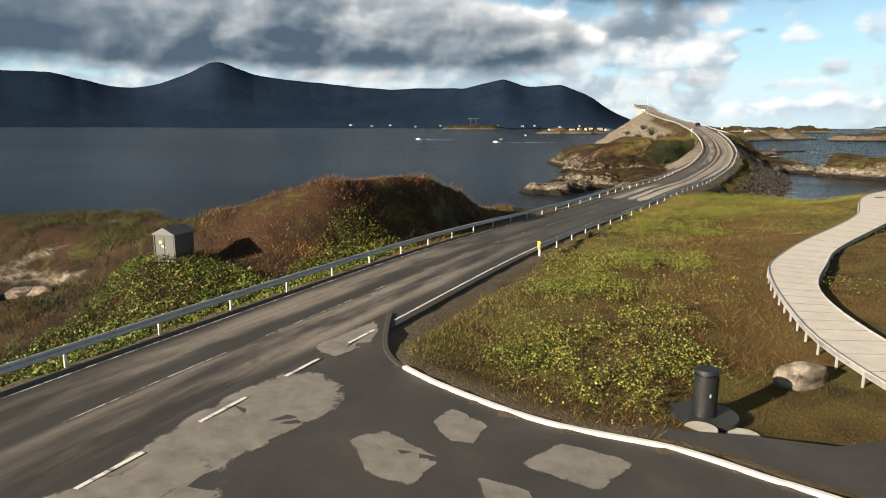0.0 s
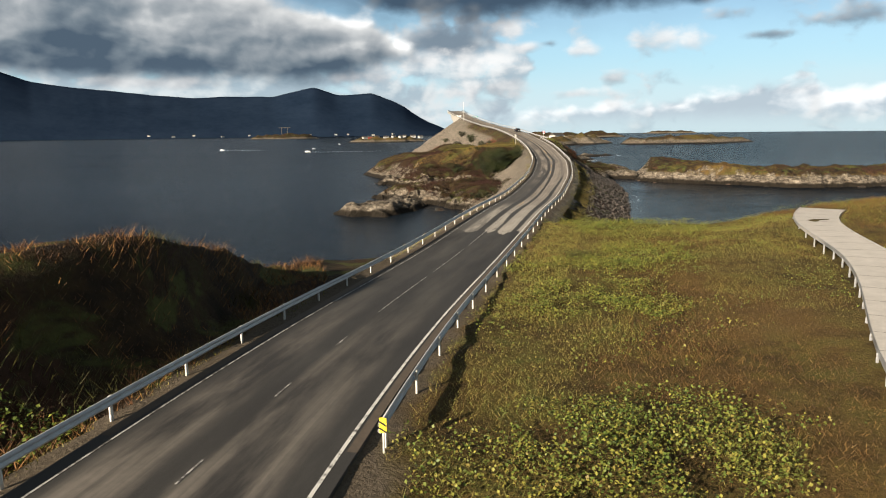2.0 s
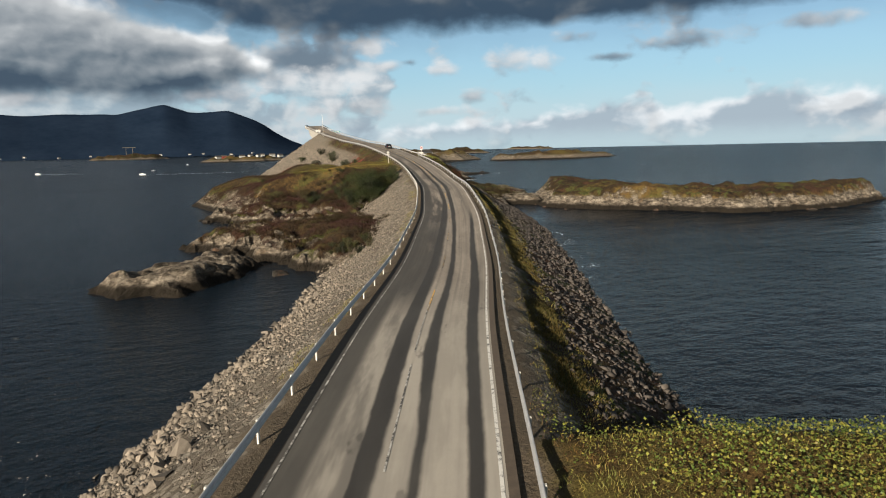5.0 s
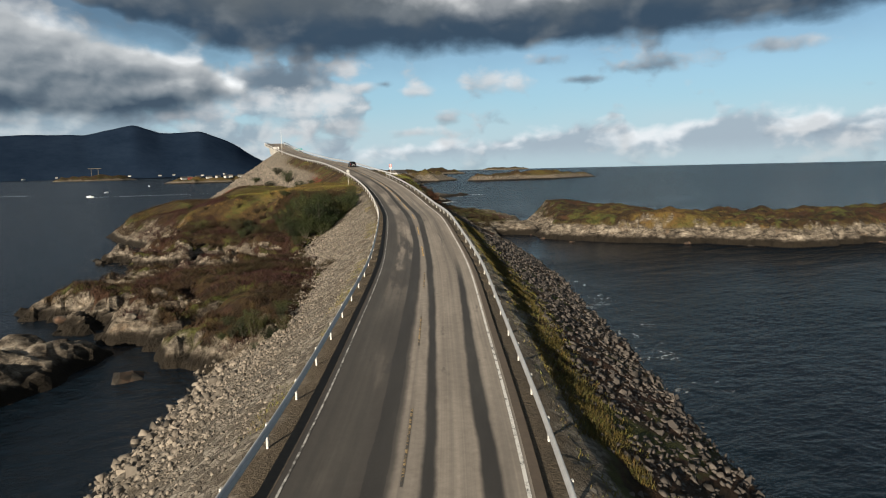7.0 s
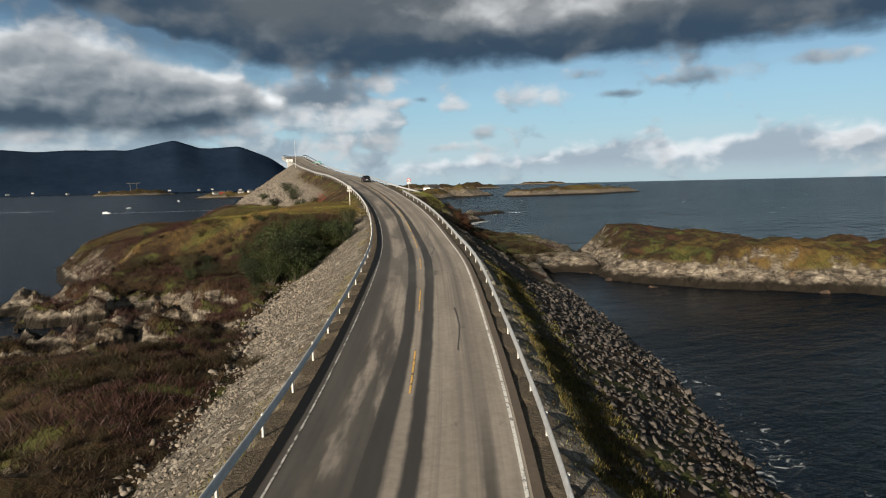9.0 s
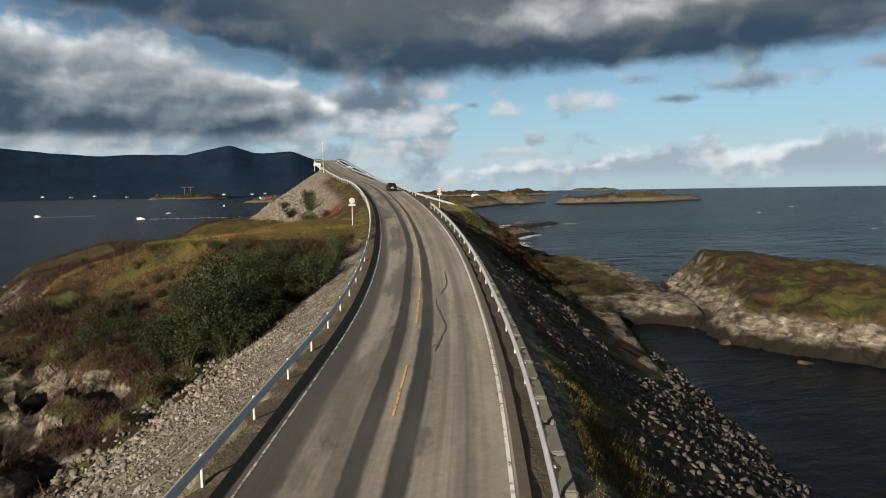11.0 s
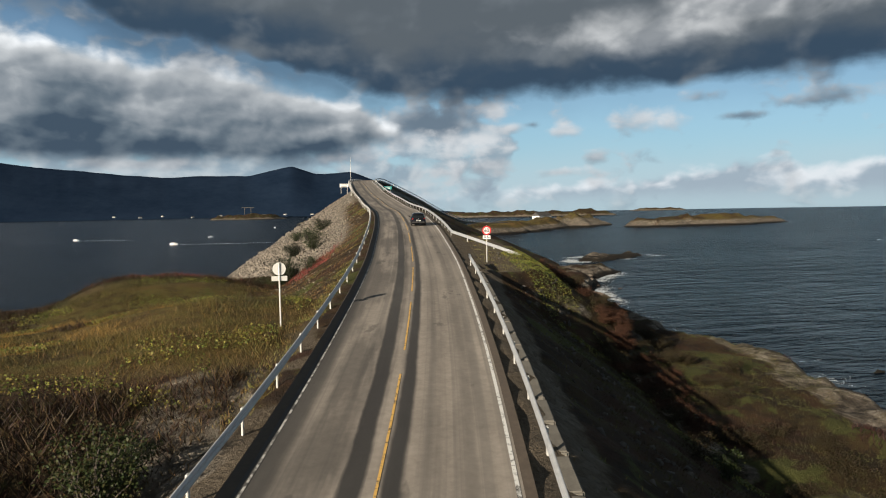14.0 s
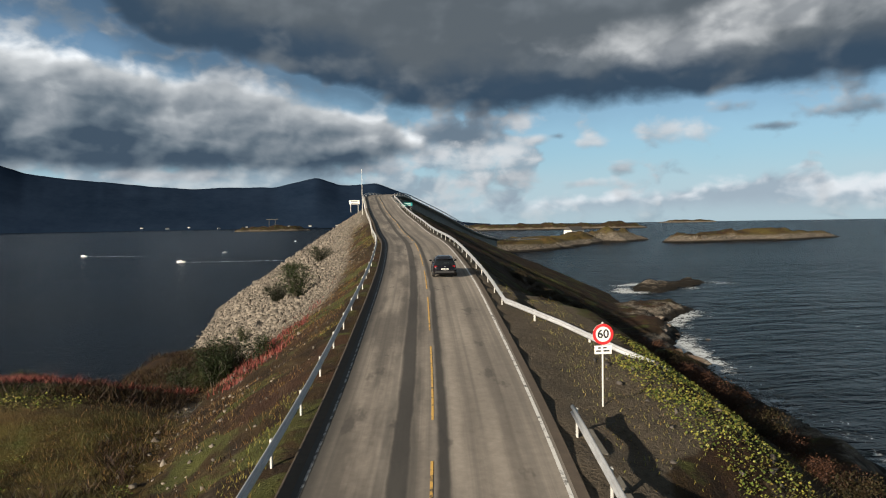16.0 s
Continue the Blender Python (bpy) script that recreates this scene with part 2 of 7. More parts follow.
def sea_build(n, where):
    swell = n.noise(where, 0.055, 3, 0.5, 0.3)
    chop = n.noise(n.vec("MULTIPLY", where, (1.0, 1.6, 1.0)), 0.42, 5, 0.62, 0.4)
    ripple = n.noise(where, 2.2, 3, 0.6)
    calm = n.span(n.noise(n.vec("MULTIPLY", where, (0.35, 1.0, 1.0)), 0.012, 3), 0.35, 0.65, 0.45, 1.0)
    x = n.split(where)[0]
    y = n.split(where)[1]
    open_sea = n.math("MAXIMUM", n.span(x, 35.0, 110.0, 0.42, 1.0), n.span(y, 200.0, 420.0, 0.42, 0.8))
    crest = n.noise(n.vec("MULTIPLY", where, (0.5, 1.3, 1.0)), 0.16, 6, 0.62, 0.6)
    cap = n.math("MULTIPLY", n.span(crest, 0.70, 0.74), n.span(x, 90.0, 150.0))
    rollers = n.math("MULTIPLY", n.noise(n.vec("MULTIPLY", where, (0.5, 1.5, 1.0)), 0.13, 4, 0.6, 0.5), n.span(x, 60.0, 150.0, 0.0, 5.2))
    height = n.math("MULTIPLY", n.math("ADD", n.math("ADD", n.math("MULTIPLY", chop, 0.9), n.math("MULTIPLY", ripple, 0.2)), rollers), calm)
    still = n.span(n.vec("LENGTH", n.vec("SUBTRACT", where, (101.0, 203.0, 0.0))), 16.0, 30.0, 0.12, 1.0)
    still = n.math("MULTIPLY", still, n.span(n.vec("LENGTH", n.vec("SUBTRACT", where, (88.0, 138.0, 0.0))), 36.0, 85.0, 0.16, 1.0))
    normal = n.bump(n.math("MULTIPLY", n.math("MULTIPLY", height, open_sea), still), 1.0, 5.0)
    normal = n.bump(swell, 0.25, 2.0, normal)
    return {"Base Color": n.mix(cap, n.mix(open_sea, (0.0034, 0.0092, 0.0160), (0.0020, 0.0050, 0.0090)), (0.5, 0.54, 0.56)), "Roughness": n.math("MAXIMUM", n.span(x, 20.0, 100.0, 0.22, 0.22), n.span(y, 200.0, 380.0, 0.22, 0.24)), "IOR": 1.33,
            "Specular IOR Level": n.math("MULTIPLY", n.span(x, 20.0, 90.0, 0.58, 0.095), n.span(y, 220.0, 480.0, 1.0, 0.55)), "Normal": normal}


SEA = material("sea_water", sea_build)


def rock_colour(n, where, scale=1.0):
    layered = n.vec("MULTIPLY", where, (0.75, 0.6, 1.9))
    big, mid, fine = n.noise(where, 0.35 * scale, 5, 0.6, 0.6), n.noise(layered, 0.95 * scale, 8, 0.68, 0.5), n.noise(where, 9 * scale, 4)
    base = n.ramp(mid, (0.36, (0.030, 0.025, 0.020)), (0.46, (0.120, 0.100, 0.077)), (0.57, (0.250, 0.215, 0.168)), (0.72, (0.47, 0.42, 0.34)))
    base = n.mix(n.span(big, 0.54, 0.70, 0.0, 0.7), base, (0.19, 0.135, 0.085))
    crack = n.add("ShaderNodeTexVoronoi", feature="DISTANCE_TO_EDGE")
    bent = n.vec("ADD", where, n.vec("SCALE", n.join(big, mid, fine), scale=1.6 / scale))
    n.put(crack.inputs["Vector"], n.vec("MULTIPLY", bent, (0.55, 1.1, 1.8)))
    crack.inputs["Scale"].default_value = 0.55 * scale
    seam = n.span(crack.outputs["Distance"], 0.0, 0.06, 1.0, 0.0)
    base = n.mix(n.math("MULTIPLY", seam, 0.38), base, (0.05, 0.045, 0.04))
    return base, n.math("ADD", n.math("MULTIPLY", mid, 0.6), n.math("ADD", n.math("MULTIPLY", fine, 0.25), n.math("MULTIPLY", seam, -0.22)))


def land_build(n, where):
    attribute = n.add("ShaderNodeAttribute", attribute_name="cover")
    cover, bank = attribute.outputs["Color"], attribute.outputs["Alpha"]
    parts = n.add("ShaderNodeSeparateColor")
    n.put(parts.inputs[0], cover)
    grass, heath, stone = parts.outputs
    ragged = n.math("MULTIPLY", n.math("SUBTRACT", n.noise(where, 0.5, 7, 0.7), 0.5), 1.5)
    heath, stone = (n.math("MULTIPLY", n.span(n.math("ADD", v, ragged), 0.3, 0.7), n.span(v, 0.0, 0.06)) for v in (heath, stone))
    z = n.split(where)[2]
    wide, mid, fine = n.noise(where, 0.09, 4, 0.6), n.noise(where, 0.6, 6, 0.65), n.noise(where, 6.0, 4, 0.7)
    rock, relief = rock_colour(n, where)
    lichen = n.span(n.noise(where, 0.8, 5, 0.7), 0.56, 0.68)
    rock = n.mix(n.math("MULTIPLY", lichen, n.span(z, 1.5, 3.5, 0.0, 0.55)), rock, (0.22, 0.19, 0.05))
    rock = n.mix(n.span(n.math("ADD", z, n.math("MULTIPLY", mid, 1.3)), 1.95, 1.35), rock, (0.020, 0.016, 0.011))
    meadow = n.ramp(mid, (0.30, (0.030, 0.022, 0.008)), (0.45, (0.070, 0.048, 0.014)), (0.56, (0.100, 0.080, 0.021)), (0.72, (0.068, 0.074, 0.017)))
    meadow = n.mix(n.span(wide, 0.46, 0.66, 0.0, 0.7), meadow, (0.130, 0.078, 0.025), "MIX")
    # moor tones are kept low: the headland's shade is put into the colour
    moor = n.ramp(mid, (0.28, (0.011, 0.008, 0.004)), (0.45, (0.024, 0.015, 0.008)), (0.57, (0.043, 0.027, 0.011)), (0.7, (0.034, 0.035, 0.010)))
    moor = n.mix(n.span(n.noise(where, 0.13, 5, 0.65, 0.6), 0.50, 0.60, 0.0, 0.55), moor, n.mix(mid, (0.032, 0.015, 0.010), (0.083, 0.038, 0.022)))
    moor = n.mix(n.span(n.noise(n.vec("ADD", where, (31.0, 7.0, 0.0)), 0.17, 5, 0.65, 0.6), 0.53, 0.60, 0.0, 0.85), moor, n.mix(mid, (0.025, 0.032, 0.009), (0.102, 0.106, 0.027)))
    cells = n.add("ShaderNodeTexVoronoi")
    n.put(cells.inputs["Vector"], n.vec("ADD", where, n.vec("SCALE", n.add("ShaderNodeTexNoise").outputs["Color"], scale=0.02)))
    cells.inputs["Scale"].default_value = 3.4
    gaps = n.add("ShaderNodeTexVoronoi", feature="DISTANCE_TO_EDGE")
    n.put(gaps.inputs["Vector"], where)
    gaps.inputs["Scale"].default_value = 3.4
    joint = n.span(gaps.outputs["Distance"], 0.0, 0.14, 1.0, 0.0)
    tone = n.add("ShaderNodeSeparateColor")
    n.put(tone.inputs[0], cells.outputs["Color"])
    rubble = n.ramp(tone.outputs[0], (0.0, (0.085, 0.074, 0.060)), (0.5, (0.205, 0.180, 0.145)), (1.0, (0.34, 0.31, 0.26)))
    rubble = n.mix(n.math("MULTIPLY", joint, 0.55), rubble, (0.035, 0.030, 0.024))
    soil = n.ramp(fine, (0.3, (0.050, 0.039, 0.027)), (0.7, (0.160, 0.130, 0.093)))
    patchy = n.span(n.noise(where, 0.35, 4, 0.6), 0.42, 0.58)
    soil = n.mix(n.math("MULTIPLY", bank, n.span(patchy, 0.0, 1.0, 1.0, 0.55)), soil, rubble)
    base = n.mix(grass, soil, meadow)
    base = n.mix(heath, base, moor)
    base = n.mix(stone, base, rock)
    base = n.mix(n.span(fine, 0.35, 0.7, 0.0, 0.45), base, n.mix(0.5, base, (0.02, 0.015, 0.008), "MULTIPLY"))
    height = n.math("ADD", n.math("MULTIPLY", relief, n.math("ADD", n.math("MULTIPLY", stone, 2.3), 0.2)), n.math("SUBTRACT", n.math("MULTIPLY", fine, 0.5), n.math("MULTIPLY", n.math("MULTIPLY", joint, bank), 0.14)))
    return {"Base Color": base, "Roughness": 0.92, "Normal": n.bump(height, 0.8, 0.25), "Specular IOR Level": 0.2}


LAND = material("land_cover", land_build)


def asphalt_build(n, where):
    """Across (metres from the middle) and along (metres) are kept in the UV map."""
    uv = n.add("ShaderNodeUVMap", uv_map="road").outputs[0]
    u, v, _ = n.split(uv)
    grit, stain = n.noise(where, 30, 3, 0.7), n.noise(n.vec("MULTIPLY", uv, (1.0, 0.16, 1.0)), 0.55, 5, 0.65)
    edge = n.math("MULTIPLY", n.math("SUBTRACT", n.noise(n.vec("MULTIPLY", uv, (1, 0.4, 1)), 0.9, 6, 0.65), 0.5), 0.5)
    drift = n.math("MULTIPLY", n.math("SUBTRACT", n.noise(n.join(0.0, v), 0.06, 2), 0.5), 0.5)
    uu = n.math("ADD", u, n.math("ADD", edge, drift))
    near_u = n.math("ADD", u, n.math("ADD", n.math("MULTIPLY", edge, 0.45), n.math("MULTIPLY", drift, 0.25)))

    def lane(middle, half, soft=0.16):
        return n.span(n.math("ABSOLUTE", n.math("SUBTRACT", uu, middle)), half + soft, half)

    def total(*values):
        out = values[0]
        for value in values[1:]:
            out = n.math("ADD", out, value)
        return out

    old = n.ramp(stain, (0.3, (0.028, 0.026, 0.025)), (0.55, (0.042, 0.040, 0.037)), (0.75, (0.072, 0.068, 0.061)))
    worn_early = n.math("MULTIPLY", total(lane(-1.9, 0.5, 0.7), lane(0.45, 0.15, 0.45), lane(1.75, 0.35, 0.7)), n.span(stain, 0.36, 0.58))
    def along(*knots):
        """A value that changes along the road."""
        return n.math("SUBTRACT", n.math("MULTIPLY", n.ramp(n.math("DIVIDE", n.math("SUBTRACT", v, 80.0), 240.0), *[((a - 80) / 240, (b + 4) / 8) for a, b in knots]), 8.0), 4.0)

    def stripe(left, right, soft=0.09):
        return n.math("MULTIPLY", n.span(n.math("SUBTRACT", near_u, left), -soft, soft), n.span(n.math("SUBTRACT", near_u, right), soft, -soft))

    ends = n.math("MULTIPLY", n.math("SUBTRACT", n.noise(n.join(n.math("MULTIPLY", u, 0.9), 3.0), 1.0, 2), 0.5), 9.0)
    late = n.span(n.math("ADD", n.math("ADD", v, ends), n.math("MULTIPLY", edge, 2.0)), 86.6, 87.2)
    pale = n.ramp(n.math("ADD", n.math("MULTIPLY", n.noise(where, 3.0, 5, 0.7), 0.5), n.math("MULTIPLY", n.noise(n.vec("MULTIPLY", uv, (1.0, 0.03, 1.0)), 1.1, 3, 0.5), 0.5)), (0.33, (0.235, 0.205, 0.172)), (0.68, (0.385, 0.340, 0.286)))
    streak = n.span(n.noise(n.vec("MULTIPLY", uv, (2.6, 0.012, 1.0)), 1.2, 4, 0.6), 0.42, 0.66, 0.0, 0.45)
    pale = n.mix(streak, pale, (0.115, 0.107, 0.095))
    pale = n.mix(n.math("MULTIPLY", n.math("MULTIPLY", n.span(v, 118, 98), late), 0.75), pale, (0.45, 0.42, 0.365))
    blot = n.span(n.noise(n.vec("MULTIPLY", uv, (0.8, 0.12, 1.0)), 0.8, 4, 0.6), 0.40, 0.62)
    left_edge = n.math("MULTIPLY", stripe(-6.0, along((80, -2.0), (150, -2.3), (162, -2.1), (190, -2.3), (217, -2.5), (250, -2.8), (320, -2.9)), 0.3), 0.9)
    left_track = stripe(along((80, -0.8), (100, -1.1), (150, -1.1), (162, -0.75), (183, -1.0), (204, -1.15), (217, -0.95), (250, -1.18), (320, -1.2)), along((80, -0.2), (125, -0.4), (150, -0.3), (162, -0.15), (183, -0.38), (204, -0.55), (217, -0.35), (250, -0.6), (320, -0.6)))
    middle_track = stripe(along((80, 0.75), (92, 0.7), (100, 0.35), (112, 0.55), (134, 0.43), (147, 0.15), (162, 0.2), (183, 0.29), (204, 0.1), (250, 0.14), (320, 0.15)), along((80, 1.03), (112, 0.97), (134, 0.8), (147, 0.64), (183, 0.95), (204, 0.73), (217, 0.6), (250, 0.48), (320, 0.48)))
    right_track = n.math("MULTIPLY", stripe(along((80, 2.3), (112, 2.2), (125, 2.05), (147, 2.35), (320, 1.9)), along((80, 2.72), (112, 2.84), (125, 2.58), (147, 2.7), (160, 2.6), (320, 2.4))), n.span(v, 144, 156, 1.0, 0.22))
    left_dark = n.math("MULTIPLY", n.math("MULTIPLY", n.span(near_u, -0.15, -0.4), n.span(v, 103, 113)), n.span(n.math("ADD", v, n.math("MULTIPLY", blot, 26.0)), 186, 160))
    left_dark = n.math("MULTIPLY", left_dark, n.span(n.noise(n.vec("MULTIPLY", uv, (0.9, 0.16, 1.0)), 0.9, 3, 0.5), 0.58, 0.74, 0.86, 0.66))
    dark = n.math("MAXIMUM", n.math("MAXIMUM", left_edge, left_track), n.math("MAXIMUM", n.math("MAXIMUM", middle_track, right_track), left_dark))
    left_half = n.math("MULTIPLY", n.span(near_u, -0.1, -0.5), n.span(n.math("ADD", stain, n.math("MULTIPLY", blot, 0.3)), 0.45, 0.85, 0.52, 0.10))
    paths = n.math("MULTIPLY", n.math("ADD", lane(2.25, 0.1, 0.35), lane(1.15, 0.1, 0.3)), n.span(v, 150, 175, 0.0, 0.16))
    worn_late = n.math("SUBTRACT", n.math("SUBTRACT", 1.0, paths), n.math("MAXIMUM", left_half, n.math("MULTIPLY", dark, n.span(v, 190, 330, 0.97, 0.80))))
    worn = n.math("ADD", n.math("MULTIPLY", worn_early, n.math("MULTIPLY", n.math("SUBTRACT", 1.0, late), n.math("MULTIPLY", n.span(v, 34, 52, 0.70, 0.30), n.math("MULTIPLY", n.span(v, 52, 64, 1.0, 0.25), n.span(v, 12, 28, 0.4, 1.0))))), n.math("MULTIPLY", n.math("MULTIPLY", worn_late, late), n.span(blot, 0.0, 1.0, 0.80, 1.0)), clamp=True)
    base = n.mix(worn, old, pale)
    dark_spot = n.math("MULTIPLY", n.span(n.noise(n.vec("MULTIPLY", uv, (1, 0.35, 1)), 0.7, 4, 0.6), 0.62, 0.68), 0.45)
    base = n.mix(dark_spot, base, (0.045, 0.042, 0.04))
    base = n.mix(n.span(grit, 0.4, 0.75, 0.0, 0.12), base, (0.16, 0.15, 0.14))
    return {"Base Color": base, "Roughness": n.span(worn, 0, 1, 0.68, 0.85), "Normal": n.bump(grit, 0.3, 0.01), "Specular IOR Level": 0.3}


ASPHALT = material("worn_asphalt", asphalt_build)


def lot_build(n, where):
    grit, stain = n.noise(where, 26, 3, 0.7), n.noise(where, 0.35, 5, 0.6, 0.5)
    base = n.ramp(stain, (0.3, (0.026, 0.023, 0.023)), (0.6, (0.046, 0.042, 0.040)), (0.8, (0.072, 0.067, 0.061)))
    return {"Base Color": n.mix(n.span(grit, 0.4, 0.8, 0.0, 0.3), base, (0.13, 0.12, 0.11)), "Roughness": 0.75, "Normal": n.bump(grit, 0.25, 0.01)}


LOT = material("dark_asphalt", lot_build)


def wash_build(n, where):
    """A thin pale dressing that frays out towards its edge."""
    fade = n.add("ShaderNodeAttribute", attribute_name="fade").outputs["Fac"]
    grain, grit = n.noise(where, 1.4, 6, 0.65), n.noise(where, 26, 3, 0.7)
    alpha = n.span(n.math("ADD", fade, n.math("MULTIPLY", n.math("SUBTRACT", grain, 0.5), 1.3)), 0.12, 0.34)
    base = n.ramp(n.math("ADD", n.math("MULTIPLY", grain, 0.7), n.math("MULTIPLY", grit, 0.3)), (0.35, (0.128, 0.120, 0.107)), (0.65, (0.240, 0.226, 0.200)))
    return {"Base Color": base, "Roughness": 0.85, "Alpha": alpha, "Normal": n.bump(grit, 0.25, 0.01)}


PALE = material("faded_asphalt", wash_build)


def paint_build(colour, low=0.34):
    def build(n, where):
        wear = n.span(n.noise(where, 2.8, 6, 0.75), low, low + 0.16)
        base = n.mix(wear, (0.07, 0.066, 0.06), colour)
        return {"Base Color": base, "Roughness": 0.7, "Normal": n.bump(wear, 0.1, 0.004)}
    return build


WHITE_LINE = material("worn_white_paint", paint_build((0.70, 0.69, 0.65)))
YELLOW_LINE = material("worn_yellow_paint", paint_build((0.66, 0.40, 0.10)))
FADED_YELLOW = material("faded_yellow_paint", paint_build((0.42, 0.30, 0.14), 0.44))
FADED_WHITE = material("faded_white_paint", paint_build((0.50, 0.49, 0.46), 0.42))
KERB = plain("white_kerb", (0.66, 0.64, 0.58), 0.7, 0.0, 5, 0.14, 0.2)
STEEL = plain("galvanised_steel", (0.43, 0.44, 0.45), 0.55, 0.35, 3, 0.2, 0.05)
POST = plain("zinc_post", (0.62, 0.61, 0.57), 0.6, 0.3, 3, 0.15, 0.05)
DECKING = plain("pale_concrete_deck", (0.50, 0.47, 0.43), 0.85, 0.0, 1.5, 0.16, 0.25)
CONCRETE = plain("weathered_concrete", (0.40, 0.385, 0.35), 0.85, 0.0, 1.0, 0.2, 0.3)

# ---- building blocks ----


def link_mesh(name, verts, faces, mat, parent=None, smooth=False, label="", uv=None):
    mesh = bpy.data.meshes.new(name)
    mesh.from_pydata([tuple(v) for v in verts], [], faces)
    mesh.materials.append(mat)
    if smooth:
        mesh.shade_smooth()
    ob = new(name, mesh)
    if parent is not None:
        ob.parent = parent
    if label:
        ob["label"] = label
    return ob


def bulk_mesh(name, verts, faces, mat, parent=None, smooth=False):
    """A large mesh from arrays: verts n x 3, faces m x 3 or m x 4."""
    verts, faces = np.asarray(verts, np.float32), np.asarray(faces, np.int32)
    mesh = bpy.data.meshes.new(name)
    mesh.vertices.add(len(verts))
    mesh.vertices.foreach_set("co", verts.ravel())
    k = faces.shape[1]
    mesh.loops.add(faces.size)
    mesh.loops.foreach_set("vertex_index", faces.ravel())
    mesh.polygons.add(len(faces))
    mesh.polygons.foreach_set("loop_start", np.arange(0, faces.size, k, dtype=np.int32))
    mesh.update(calc_edges=True)
    mesh.validate()
    mesh.materials.append(mat)
    if smooth:
        mesh.shade_smooth()
    ob = new(name, mesh)
    if parent is not None:
        ob.parent = parent
    return ob


def part(name, bm, mat, parent, label="", smooth=False):
    mesh = bpy.data.meshes.new(name)
    bm.to_mesh(mesh)
    bm.free()
    mesh.materials.append(mat)
    if smooth:
        mesh.shade_smooth()
    ob = new(name, mesh)
    ob.parent = parent
    if label:
        ob["label"] = label
    return ob


def box(size, at=(0, 0, 0), bevel=0.0, turn=0.0):
    bm = bmesh.new()
    bmesh.ops.create_cube(bm, size=1.0, matrix=pose(*at, 0, 0, turn) @ Matrix.Diagonal((*size, 1)))
    if bevel:
        bmesh.ops.bevel(bm, geom=bm.edges[:], offset=bevel, segments=2, affect="EDGES")
    return bm


def tube(radius, length, at=(0, 0, 0), turn=(0, 0, 0), sides=12, top=None, bevel=0.0):
    """A cylinder that stands on at."""
    bm = bmesh.new()
    bmesh.ops.create_cone(bm, cap_ends=True, segments=sides, radius1=radius, radius2=radius if top is None else top, depth=length,
                          matrix=pose(*at, *turn) @ pose(0, 0, length / 2))
    if bevel:
        bmesh.ops.bevel(bm, geom=[e for e in bm.edges if len(e.link_faces) == 2 and e.calc_face_angle(0) > 1], offset=bevel, segments=2, affect="EDGES")
    return bm


def merged(*bms):
    out = bmesh.new()
    for bm in bms:
        mesh = bpy.data.meshes.new("tmp")
        bm.to_mesh(mesh)
        bm.free()
        out.from_mesh(mesh)
        bpy.data.meshes.remove(mesh)
    return out


def thing(name, m, label, category, group="", kind=""):
    ob = new(name)
    ob.matrix_world = m
    return tagged(ob, label, category, group, kind)


# ---- the plan: road, shores, heights ----
ROAD = [(-60, -41.4, 6.2), (-30, -29.6, 6.23), (-15, -23.5, 6.32), (0, -17.4, 6.41), (15, -11.4, 6.54), (30, -5.2, 6.48), (45, 1.0, 6.25), (60, 7.8, 5.82), (75, 15.5, 5.50), (90, 23.3, 5.51), (105, 31.0, 5.41), (120, 39.1, 5.33), (135, 46.7, 5.62), (150, 54.1, 6.06), (165, 60.8, 6.67), (180, 67.1, 7.54), (195, 72.7, 8.02), (210, 77.6, 9.07), (225, 81.8, 10.35), (240, 85.5, 11.52), (252, 88.2, 12.39), (264, 90.6, 13.28), (276, 92.9, 14.14), (288, 95.0, 14.93), (300, 96.9, 15.69), (312, 98.5, 16.38), (324, 99.6, 17.02), (336, 100.8, 17.84), (348, 102.0, 18.78), (360, 103.0, 19.76), (372, 104.1, 20.80), (384, 105.2, 21.95), (396, 106.4, 23.16), (408, 107.6, 24.41), (420, 108.7, 25.66),
        (432, 110.4, 26.7), (446, 113.8, 27.7), (460, 119.0, 27.9), (474, 127.0, 26.0), (490, 138.8, 22.2), (508, 152.6, 17.0), (526, 167.0, 12.6), (545, 183.0, 10.0), (565, 201.0, 9.2), (585, 219.0, 9.0)]
HALF = [(-60, 3.3), (30, 3.45), (80, 3.15), (120, 3.3), (160, 3.45), (240, 3.35), (280, 3.5), (600, 3.5)]


def natural(ky, kv, q):
    """A natural cubic spline through the knots."""
    ky, kv, q = np.asarray(ky, float), np.asarray(kv, float), np.asarray(q, float)
    size, h = len(ky), np.diff(ky)
    a, b = np.eye(size), np.zeros(size)
    for i in range(1, size - 1):
        a[i, i - 1 : i + 2] = h[i - 1], 2 * (h[i - 1] + h[i]), h[i]
        b[i] = 6 * ((kv[i + 1] - kv[i]) / h[i] - (kv[i] - kv[i - 1]) / h[i - 1])
    m = np.linalg.solve(a, b)
    i = np.clip(np.searchsorted(ky, q) - 1, 0, size - 2)
    t, s = q - ky[i], ky[i + 1] - q
    return m[i] * s**3 / (6 * h[i]) + m[i + 1] * t**3 / (6 * h[i]) + (kv[i] / h[i] - m[i] * h[i] / 6) * s + (kv[i + 1] / h[i] - m[i + 1] * h[i] / 6) * t


